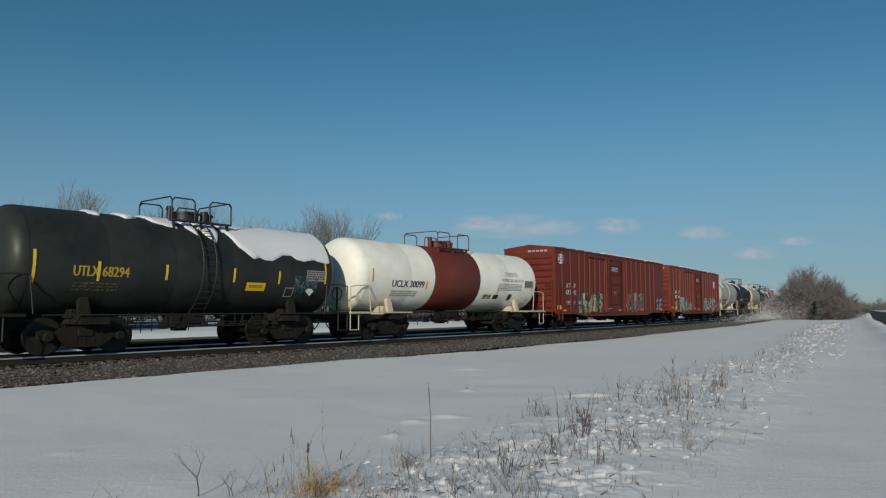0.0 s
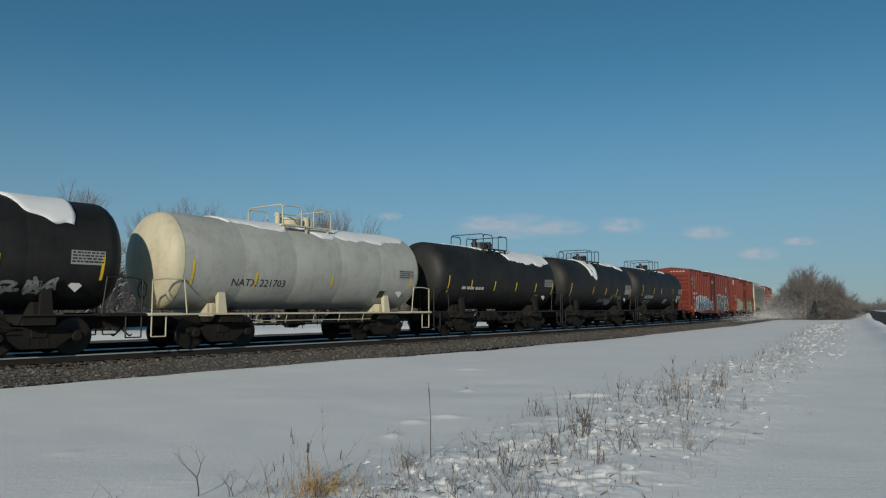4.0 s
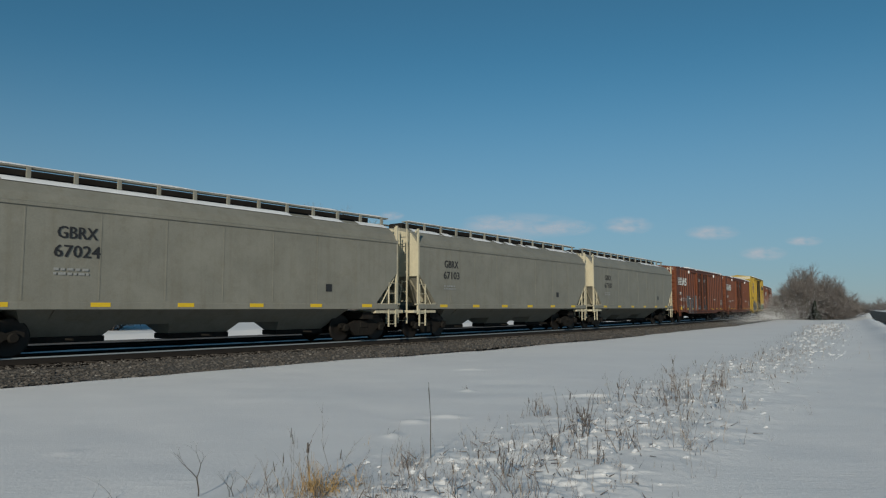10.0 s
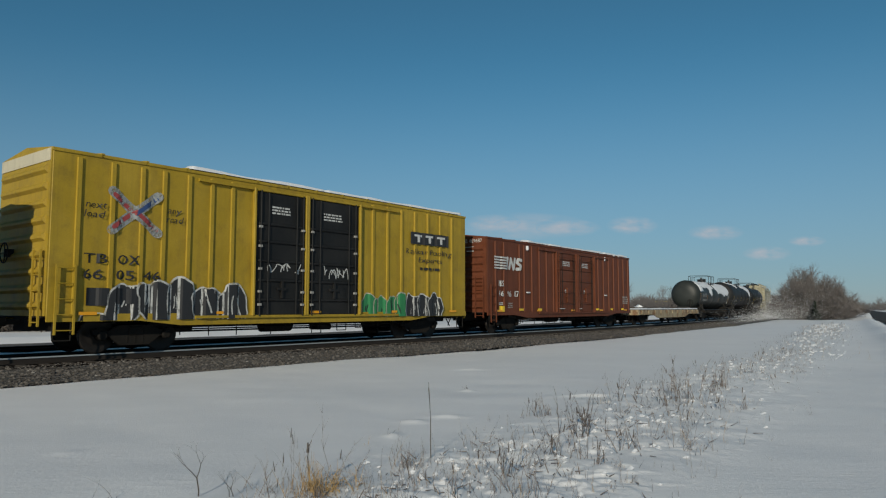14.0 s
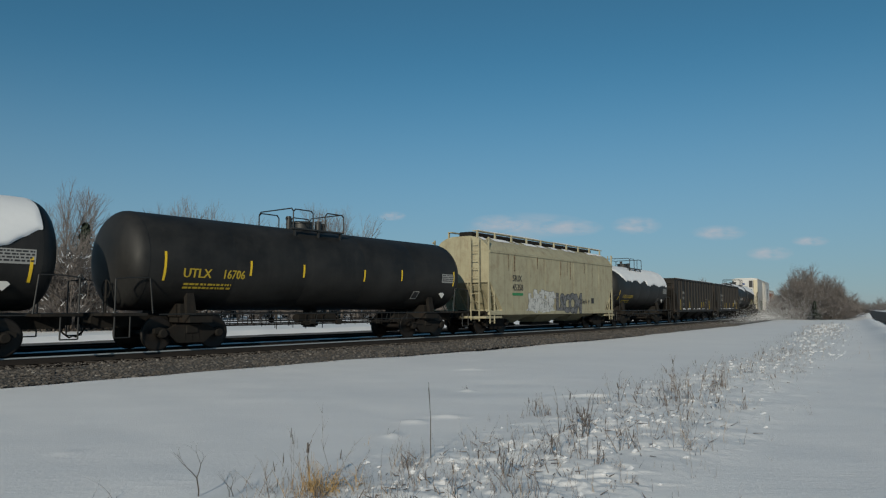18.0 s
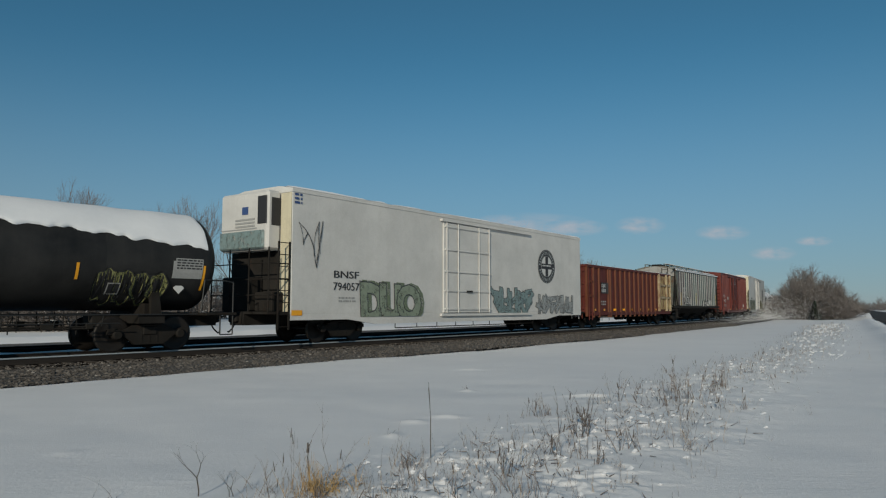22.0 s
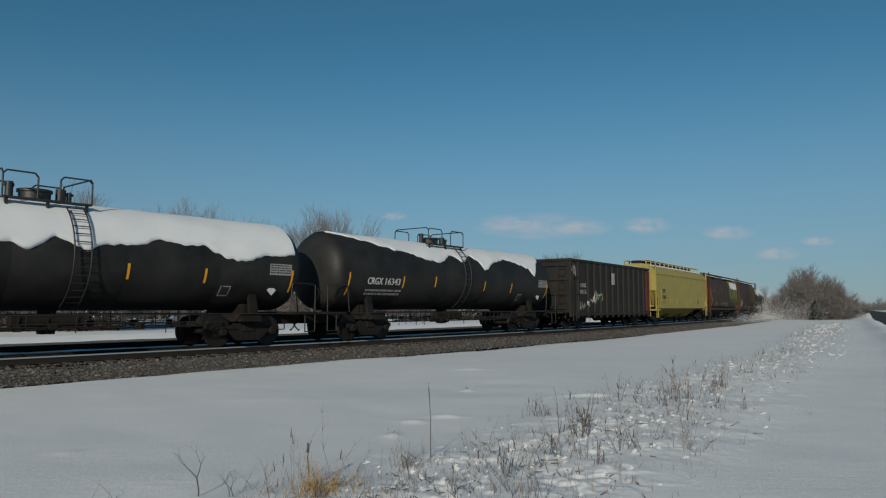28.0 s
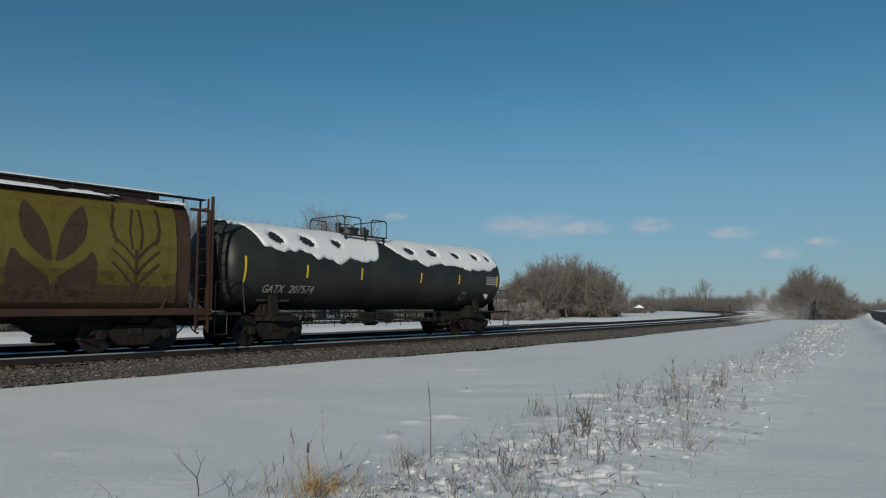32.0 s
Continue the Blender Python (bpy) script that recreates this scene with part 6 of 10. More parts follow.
def rails():
    prof = [(-0.075, -0.17), (-0.075, -0.155), (-0.012, -0.13), (-0.012, -0.04), (-0.036, -0.03), (-0.036, -0.004), (-0.028, 0.0), (0.028, 0.0), (0.036, -0.004), (0.036, -0.03), (0.012, -0.04), (0.012, -0.13), (0.075, -0.155), (0.075, -0.17)]
    for base in (0.0, SPACING):
        for o in (-0.755, 0.755):
            s, secs = -64.0, []
            while s < 640:
                secs.append([tuple(on_track(s, base + o + a, RAIL + z - (0.02 if base else 0))[0]) for a, z in prof])
                s += 2.0 if s < 170 else 6.0
            me = flip_check(Shape().loft(secs, closed=True).mesh("rail"))
            me.materials.append(M_RAILSIDE)
            me.materials.append(M_RAILTOP)
            for p in me.polygons:
                p.material_index = 1 if p.center.z > RAIL - 0.055 and base == 0 and o < 0 else 0
            tagged(new("rail", me), "worn steel rail on wooden ties", "rail", "rails of the two tracks", "structure")


rails()


def ties():
    bm_ = Shape().box(-0.11, 0.11, -1.3, 1.3, -0.18, 0.0, 0.012)
    me = bm_.mesh("tie")
    me.materials.append(M_TIE)
    for base, n, gap in ((0.0, 190, 0.53), (SPACING, 110, 0.53)):
        bed = thing("track_bed", "row of weathered wooden ties set in stone", "railway ties")
        bed["kind"] = "structure"
        for i in range(n):
            p, hd = on_track(-36 + i * gap, base, RAIL - 0.172)
            part("tie", me, None, bed, "", Matrix.Translation(p) @ Matrix.Rotation(math.pi / 2 - hd + 0.01 * math.sin(i * 7.1), 4, "Z"))


ties()


def road():
    sh = Shape()
    vs = []
    ys = [-60, -20, 0, 20, 45, 80, 130, 200, 300, 450]
    for y in ys:
        x = 3.4 + 0.575 * y
        vs += [(x + 0.1, y, 0.10), (x + 3.6, y - 2.0, 0.14), (x + 7.1, y - 4.0, 0.10)]
    sh.add(vs, [q for i in range(len(ys) - 1) for q in ((3 * i, 3 * i + 1, 3 * i + 4, 3 * i + 3), (3 * i + 1, 3 * i + 2, 3 * i + 5, 3 * i + 4))])
    me = flip_up(sh.mesh("road"))
    m = plain("salted_asphalt", (0.06, 0.056, 0.052), 0.9, 0, 0.35, 6)
    m.node_tree.nodes["Principled BSDF"].inputs["Specular IOR Level"].default_value = 0.1
    me.materials.append(m)
    tagged(new("road", me), "dry grey asphalt road ploughed clear of snow", "road", "", "structure")


road()


def stones():
    """Loose stones on the near shoulder."""
    rnd = random.Random(5)
    vs, fs = [], []
    base = [(1, 0, 0), (-1, 0, 0), (0, 1, 0), (0, -1, 0), (0, 0, 1), (0, 0, -1)]
    tri = [(0, 2, 4), (2, 1, 4), (1, 3, 4), (3, 0, 4), (2, 0, 5), (1, 2, 5), (3, 1, 5), (0, 3, 5)]
    for k in range(16500):
        s = -9 + 74 * rnd.random() ** 1.7
        o = -rnd.uniform(0.95, 3.45)
        zz = BTOP if o > -1.75 else (BTOP + (o + 1.75) * (BTOP - 0.03) / 1.15 if o > -2.9 else 0.03 + (o + 2.9) * 0.2)
        p, _ = on_track(s, o, zz)
        r = rnd.uniform(0.026, 0.054)
        n = len(vs)
        for b in base:
            q = Vector(b) * r * rnd.uniform(0.7, 1.25)
            vs.append((p.x + q.x + 0.3 * q.y, p.y + q.y - 0.3 * q.z, p.z + q.z * 0.8 + 0.2 * q.x))
        fs += [tuple(n + i for i in t) for t in tri]
    me = bpy.data.meshes.new("ballast_stones")
    me.from_pydata(vs, [], fs)
    m, nt, b = mat("loose_stone")
    g = nt.nodes.new("ShaderNodeNewGeometry")
    nt.links.new(ramp(nt, g.outputs["Random Per Island"], [(0.0, (0.04, 0.035, 0.031)), (0.5, (0.085, 0.074, 0.066)), (0.97, (0.145, 0.13, 0.116)), (1.0, (0.26, 0.24, 0.22))]), b.inputs["Base Color"])
    b.inputs["Roughness"].default_value = 0.9
    me.materials.append(m)
    tagged(new("ballast_stones", me), "loose crushed stones on the track shoulder", "gravel", "", "stuff")


stones()


# ---- trees, brush and weeds ----
def bark(name, col):
    m, nt, b = mat(name)
    n = noise_of(nt, coords(nt, 1, 1, 0.3), 9, 4)
    info = nt.nodes.new("ShaderNodeObjectInfo")
    c = mix(nt, n, tuple(v * 0.6 for v in col), tuple(v * 1.4 for v in col))
    c = mix(nt, 0.5, c, ramp(nt, info.outputs["Random"], [(0, (0.75, 0.7, 0.65)), (1, (1, 1, 1))]), "MULTIPLY")
    nt.links.new(c, b.inputs["Base Color"])
    b.inputs["Roughness"].default_value = 0.9
    return m


M_BARK = bark("grey_brown_bark", (0.105, 0.09, 0.08))
M_TWIG = bark("grey_brown_twig", (0.158, 0.143, 0.137))
M_WOODS = bark("distant_grey_wood", (0.105, 0.098, 0.098))
M_NEEDLE = bark("dark_needles", (0.022, 0.034, 0.022))
M_DRY = bark("dry_stalk", (0.145, 0.118, 0.10))
M_TAN = bark("golden_dry_grass", (0.30, 0.20, 0.085))
M_DARKSTALK = bark("dark_stalk", (0.082, 0.069, 0.062))


def limb(v, f, p, q, r0, r1, n=3):
    d = q - p
    if d.length < 1e-4:
        return
    d.normalize()
    a = d.cross(Vector((0.31, 0.2, 0.93)) if abs(d.z) < 0.85 else Vector((1, 0, 0))).normalized()
    b = d.cross(a)
    k = len(v)
    for c, r in ((p, r0), (q, r1)):
        for i in range(n):
            w = 2 * math.pi * i / n
            v.append(tuple(c + (a * math.cos(w) + b * math.sin(w)) * r))
    f += [(k + i, k + (i + 1) % n, k + n + (i + 1) % n, k + n + i) for i in range(n)]


def grow(rnd, wood, twigs, p, d, length, r, depth, top, spread, lift):
    segs = 3 if depth == 0 else 2
    for k in range(segs):
        d2 = (d + Vector((rnd.gauss(0, 0.10), rnd.gauss(0, 0.10), rnd.gauss(0, 0.05) + lift * 0.05))).normalized()
        q = p + d2 * (length / segs)
        v, f = wood if depth < (2 if top > 3 else 1) else twigs
        limb(v, f, p, q, r, r * 0.8, 6 if depth == 0 else 4 if depth < 2 else 3)
        p, d, r = q, d2, r * 0.8
        if depth < top and (k > 0 or depth > 0):
            for _ in range(rnd.choice((1, 2, 2)) if depth else 2):
                w = rnd.uniform(0, 2 * math.pi)
                side = Vector((math.cos(w), math.sin(w), lift * rnd.uniform(0.2, 0.9)))
                grow(rnd, wood, twigs, p, (d * rnd.uniform(0.5, 1.0) + side * spread).normalized(), length * rnd.uniform(0.5, 0.72), r * 0.62, depth + 1, top, spread, lift)
    if depth < top:
        for _ in range(2):
            w = rnd.uniform(0, 2 * math.pi)
            grow(rnd, wood, twigs, p, (d + Vector((math.cos(w), math.sin(w), 0.3)) * spread * 0.7).normalized(), length * rnd.uniform(0.55, 0.75), r * 0.8, depth + 1, top, spread, lift)


def raw_mesh(name, vf, material):
    me = bpy.data.meshes.new(name)
    me.from_pydata(vf[0], [], vf[1])
    me.materials.append(material)
    return me


def tree_kind(seed, stems=1, top=4, spread=0.55, lift=0.8, trunk=0.34):
    """A bare tree or shrub, one unit high: meshes of its wood and of its fine crown."""
    rnd = random.Random(seed)
    wood, twigs = ([], []), ([], [])
    for i in range(stems):
        w = rnd.uniform(0, 2 * math.pi)
        d = Vector((math.cos(w) * 0.35, math.sin(w) * 0.35, 1)).normalized() if stems > 1 else Vector((rnd.gauss(0, 0.05), 0, 1)).normalized()
        o = Vector((math.cos(w), math.sin(w), 0)) * (0.22 if stems > 1 else 0) * rnd.random()
        grow(rnd, wood, twigs, o, d, trunk * rnd.uniform(0.85, 1.15), 0.016 if stems == 1 else 0.008, 0, top, spread, lift)
    high = max(p[2] for p in wood[0] + twigs[0])
    for vf in (wood, twigs):
        vf[0][:] = [(x / high, y / high, z / high) for x, y, z in vf[0]]
    return raw_mesh("trunk", wood, M_BARK), raw_mesh("crown", twigs, M_TWIG)


TREES = [tree_kind(s, 1, 4, 0.6, 0.7, 0.36) for s in (3, 8, 21)]


def dome_kind(seed, limbs=40, twigs_each=56):
    """A round leafless bush, one unit high: limbs fanned from the foot, each ending in a haze of fine twigs."""
    rnd = random.Random(seed)
    wood, twigs = ([], []), ([], [])
    for _ in range(limbs):
        w, up = rnd.uniform(0, 2 * math.pi), rnd.uniform(0.08, 1.0) ** 0.8
        reach = rnd.uniform(0.72, 1.0)
        flat = math.sqrt(max(0.0, 1 - up * up))
        tip = Vector((math.cos(w) * flat * 0.62, math.sin(w) * flat * 0.62, up * 0.93)) * reach
        foot = Vector((rnd.gauss(0, 0.10), rnd.gauss(0, 0.10), 0))
        mid = foot.lerp(tip, 0.5) + Vector((rnd.gauss(0, 0.04), rnd.gauss(0, 0.04), 0.05))
        limb(wood[0], wood[1], foot, mid, 0.011, 0.007, 4)
        limb(wood[0], wood[1], mid, tip, 0.007, 0.003, 3)
        for _ in range(twigs_each):
            t = rnd.uniform(0.25, 1.0)
            p = foot.lerp(mid, t * 2) if t < 0.5 else mid.lerp(tip, t * 2 - 1)
            d = (tip - foot).normalized() * 0.7 + Vector((rnd.gauss(0, 0.75), rnd.gauss(0, 0.75), rnd.gauss(0.15, 0.5)))
            size = rnd.uniform(0.05, 0.16)
            q = p + d.normalized() * size
            q.z = max(q.z, 0.02)
            limb(twigs[0], twigs[1], p, q, 0.0026, 0.0014, 3)
            for _ in range(2):
                e = d.normalized() + Vector((rnd.gauss(0, 0.6), rnd.gauss(0, 0.6), rnd.gauss(0.1, 0.4)))
                limb(twigs[0], twigs[1], p.lerp(q, 0.6), q + e.normalized() * size * 0.5, 0.0019, 0.0008, 3)
    return raw_mesh("trunk", wood, M_BARK), raw_mesh("crown", twigs, M_TWIG)


SHRUBS = [dome_kind(s) for s in (5, 12, 17)]


def fir_kind(seed):
    rnd = random.Random(seed)
    wood, leaf = ([], []), ([], [])
    limb(wood[0], wood[1], Vector((0, 0, 0)), Vector((0, 0, 1)), 0.018, 0.003, 6)
    for i in range(34):
        z = 0.06 + 0.92 * i / 34
        reach = 0.24 * (1 - z) ** 0.8 + 0.02
        for k in range(9):
            w = rnd.uniform(0, 2 * math.pi)
            r = reach * rnd.uniform(0.6, 1.15)
            tip = Vector((math.cos(w) * r, math.sin(w) * r, z - 0.05 * rnd.random()))
            root = Vector((0, 0, z + 0.03))
            side = Vector((-math.sin(w), math.cos(w), 0))
            n = len(leaf[0])
            for t, wd in ((0.1, 0.012), (0.5, 0.03), (0.8, 0.022)):
                c = root.lerp(tip, t)
                leaf[0].extend([tuple(c + side * wd), tuple(c - side * wd - Vector((0, 0, 0.012)))])
            leaf[0].append(tuple(tip))
            leaf[1].extend([(n, n + 1, n + 3, n + 2), (n + 2, n + 3, n + 5, n + 4), (n + 4, n + 5, n + 6)])
    return raw_mesh("trunk", wood, M_BARK), raw_mesh("crown", leaf, M_NEEDLE)


FIRS = [fir_kind(2), fir_kind(9)]
SNOWY = []


def snowy_crown(seed):
    """Short sleeves of snow that lie along a shrub's limbs."""
    rnd = random.Random(seed)
    vf = ([], [])
    for _ in range(260):
        w, r, z = rnd.uniform(0, 2 * math.pi), rnd.uniform(0.02, 0.32), rnd.uniform(0.08, 0.75)
        p = Vector((math.cos(w) * r, math.sin(w) * r, z))
        d = Vector((math.cos(w) * 0.6 + rnd.gauss(0, 0.3), math.sin(w) * 0.6 + rnd.gauss(0, 0.3), rnd.uniform(0.1, 0.9))).normalized()
        limb(vf[0], vf[1], p, p + d * rnd.uniform(0.02, 0.09), 0.005, 0.002, 4)
    return raw_mesh("branch_snow", vf, M_CAP)


SNOWY = [snowy_crown(1), snowy_crown(2)]


def plant(kind, name, px, depth, height, label, category, wide=1.0, snow=None, group="", turn=None):
    """Sets a tree at a bearing: px is metres to the side for each metre of depth."""
    x, y = px * depth, depth
    z = float(ground_height(np.array([x]), np.array([y]))[0])
    ob = thing(name, label, category, group, Matrix.Translation((x, y, z - 0.1)) @ Matrix.Rotation(turn if turn is not None else (x * 7.3 + y) % 6.28, 4, "Z"))
    ob.scale = (height * wide, height * wide, height)
    if category == "bush":
        tagged(part("brushwood", kind[0], None, ob), kind="stuff")
    else:
        part("trunk", kind[0], None, ob)
    part("crown", kind[1], None, ob)
    if snow is not None:
        tagged(part("branch_snow", SNOWY[snow], None, ob, "snow lying along the branches"), kind="stuff")
    return ob


def bear(px):
    return (px - 784) / 1240


rnd = random.Random(77)
# bare trees that stand over the train, beyond the far track
for i, (px, top, dep) in enumerate(((62, 352, 74), (105, 316, 76), (138, 345, 74), (258, 375, 98), (285, 362, 100), (318, 352, 96), (345, 356, 98), (372, 372, 96), (424, 384, 112), (490, 398, 112), (535, 388, 108), (556, 372, 106), (580, 360, 104), (606, 376, 106), (634, 384, 106), (452, 396, 114), (780, 440, 135))):
    hgt = (553 - top) / 1240 * dep + EYE + 0.3
    plant(TREES[i % 3], "bare_tree", bear(px), dep, hgt, "tall bare deciduous tree in winter, behind the railway", "tree", 0.75, group="bare trees behind the railway")
# evergreens and snow-laden brush at the field's edge
for px, top, dep in ((58, 398, 66), (148, 388, 68), (172, 420, 70), (30, 430, 64)):
    plant(FIRS[int(px) % 2], "evergreen_tree", bear(px), dep, (545 - top) / 1240 * dep + EYE + 0.3, "dark narrow evergreen tree among snowy brush", "tree", 1.0)
for i in range(17):
    px = -30 + i * 13.5
    dep = 58 + 5 * math.sin(i * 2.7)
    plant(SHRUBS[i % 3], "snowy_brush", bear(px), dep, (545 - 425 + 28 * math.sin(i * 1.9)) / 1240 * dep + EYE, "tangled bare brush laden with snow", "bush", 0.9, i % 2, "brush beyond the tracks")
for i in range(22):
    px = 200 + i * 31
    dep = 118 + 9 * math.sin(i * 2.1)
    plant(SHRUBS[(i * 2) % 3], "bare_brush", bear(px), dep, 6.0 + 2.2 * math.sin(i * 1.3), "low bare brush beyond the far field", "bush", 1.0, i % 2, "brush beyond the tracks")
# the large thicket
for i in range(26):
    px = 876 + i * 8.4
    env = 1 - ((px - 998) / 112) ** 2
    dep = 138 + 10 * math.sin(i * 2.4) + 6 * math.cos(i)
    tall = 34 + 62 * max(0.0, env) + 5 * math.sin(i * 3.1)
    plant(SHRUBS[i % 3] if i % 3 else TREES[(i // 3) % 3], "thicket_bush", bear(px), dep, tall / 1240 * dep + EYE + 0.4, "dense leafless thicket, grey-brown twigs", "bush", 0.85, None, "thicket beyond the curve")
for i, px in enumerate((1108, 1118, 1124, 1140, 1152)):
    plant(SHRUBS[i % 3], "bare_brush", bear(px), 222 + 3 * i, 2.0 + 0.5 * math.sin(i * 1.9), "low bare brush beside the far house", "bush", 1.1, None, "brush beyond the tracks")
for i, px in enumerate((872, 886, 899, 912, 926, 941, 958, 980)):
    plant(SHRUBS[i % 3], "snowy_brush", bear(px), 104 + 4 * math.sin(i * 2.2), 3.4 + 0.9 * math.sin(i * 1.7) - 0.12 * i, "low brush bowed down with clinging snow", "bush", 0.9, i % 2, "brush beyond the tracks")
# the thicket inside the curve: a few broad bushes run together
for i, (px, top, dep, wide) in enumerate(((1376, 517, 98, 0.9), (1396, 492, 101, 0.85), (1412, 476, 97, 0.8), (1430, 467, 100, 0.85), (1448, 474, 96, 0.8), (1466, 487, 99, 0.85), (1484, 500, 95, 0.9), (1496, 516, 98, 1.0), (1420, 500, 92, 1.0), (1458, 508, 91, 1.1), (1388, 524, 93, 1.2), (1438, 490, 94, 0.9), (1404, 486, 94, 0.7), (1474, 516, 90, 1.2))):
    plant(SHRUBS[i % 3], "curve_bush", bear(px), dep, (545 - top) / 1240 * dep + EYE + 0.2, "dense round leafless bush beside the curve", "bush", wide, None, "bushes inside the curve", turn=i * 1.7)
for i, (px, top, dep) in enumerate(((1424, 463, 99), (1441, 470, 98), (1400, 486, 98), (1470, 486, 98))):
    plant(TREES[i % 3], "thin_tree", bear(px), dep, (545 - top) / 1240 * dep + EYE + 0.2, "thin bare tree standing in the bushes", "tree", 0.8, group="bushes inside the curve")
for px, dep, hgt in ((1440, 89, 2.6), (1462, 91, 2.2), (1430, 92, 1.9)):
    plant(FIRS[0], "small_evergreen", bear(px), dep, hgt, "small dark evergreen under the bare bushes", "tree", 1.5)
# single trees on the far horizon
for i, (px, top, dep) in enumerate(((1172, 502, 260), (1186, 504, 262), (1245, 489, 270), (1236, 500, 275), (1330, 508, 240), (1352, 504, 230), (1555, 524, 330), (1525, 530, 330))):
    plant(TREES[i % 3], "far_tree", bear(px), dep, (545 - top) / 1240 * dep + EYE, "distant bare tree on the horizon", "tree", 0.8, group="distant trees")


def far_woods():
    """The distant belt of woods, too fine to tell stem from stem."""
    rnd = random.Random(11)
    v, f = [], []
    for k in range(46000):
        px = rnd.uniform(-400, 1900) if k % 3 else rnd.uniform(1120, 1500)
        dep = rnd.uniform(300, 420) if px < 1490 else rnd.uniform(360, 480)
        belt = 8.5 + 2.0 * noise.noise(Vector((px * 0.02, 0, 0))) + 1.2 * noise.noise(Vector((px * 0.09, 3, 0)))
        if px > 1490:
            belt *= 0.8
        x, h = bear(px) * dep, belt * rnd.uniform(0.35, 1.0)
        p = Vector((x, dep, rnd.uniform(-0.5, h * 0.6)))
        q = p + Vector((rnd.gauss(0, 1.5), rnd.gauss(0, 0.7), h * rnd.uniform(0.3, 0.6)))
        q.z = min(q.z, h)
        limb(v, f, p, q, rnd.uniform(0.07, 0.2), 0.02, 3)
    tagged(new("far_woods", raw_mesh("far_woods", (v, f), M_WOODS)), "distant belt of leafless woods", "woods", "", "stuff")


far_woods()


def shed(px, dep, w, hgt, label):
    x = bear(px) * dep
    ob = thing("far_house", label, "house", "", Matrix.Translation((x, dep, 0)))
    part("wall", Shape().box(-w / 2, w / 2, -w * 0.4, w * 0.4, -0.3, hgt), M_TIE, ob)
    part("roof", Shape().prism([(-w * 0.6, hgt), (w * 0.6, hgt), (0, hgt * 1.7)], -w * 0.5, w * 0.5), M_CAP, ob, "snow-covered gable roof")
    part("window", Shape().box(-w * 0.12, w * 0.12, -w * 0.4 - 0.05, -w * 0.4, hgt * 0.35, hgt * 0.7), M_INK, ob)


shed(1129, 236, 2.6, 1.5, "small weathered house with a snow-covered roof, far off")



def stalk(v, f, rnd, p, height, r, lean, twigs=0, n=3, curl=0.3):
    d = Vector((lean * math.cos(p.x * 31 + height * 9), lean * math.sin(p.x * 31 + height * 9), 1)).normalized()
    segs = 4
    for k in range(segs):
        d2 = (d + Vector((rnd.gauss(0, 0.1) * curl, rnd.gauss(0, 0.1) * curl, -0.06 * curl * k))).normalized()
        q = p + d2 * (height / segs)
        limb(v, f, p, q, r * (1 - k / segs * 0.7), r * (1 - (k + 1) / segs * 0.7), n)
        if twigs and k > 0:
            for _ in range(twigs):
                w = rnd.uniform(0, 6.28)
                e = (d2 + Vector((math.cos(w), math.sin(w), 0.15)) * rnd.uniform(0.35, 0.8)).normalized()
                limb(v, f, q, q + e * height * rnd.uniform(0.10, 0.26), r * 0.55, r * 0.2, 3)
        p, d = q, d2
    return p


def weed(px, py, height, stems, spread, material, label, twigs=0, r=0.004, heads=0.0, seed=1, lean=0.3, curl=0.8, low=0.35):
    """A clump of dry stalks; px, py: metres across and ahead."""
    rnd = random.Random(seed)
    z = float(ground_height(np.array([px]), np.array([py]))[0])
    v, f, hv, hf = [], [], [], []
    lean, curl = lean * 2.1, curl * 1.3
    for i in range(stems):
        p = Vector((rnd.gauss(0, spread), rnd.gauss(0, spread), -0.04))
        tip = stalk(v, f, rnd, p, height * rnd.uniform(low, 1.0), r * rnd.uniform(0.7, 1.2), rnd.uniform(0, lean), twigs, 3, curl)
        if rnd.random() < heads:
            limb(hv, hf, tip - Vector((0, 0, 0.03)), tip + Vector((rnd.gauss(0, 0.01), 0, 0.05)), r * 1.7, r * 0.8, 5)
    ob = thing("dry_weed", label, "weed", "weeds on the bank", Matrix.Translation((px, py, z)))
    tagged(part("tuft", raw_mesh("tuft", (v, f), material), None, ob), kind="stuff")
    if hf:
        tagged(part("seed_fluff", raw_mesh("seed_fluff", (hv, hf), M_DARKSTALK), None, ob, "dark dry seed heads"), kind="stuff")
    return ob


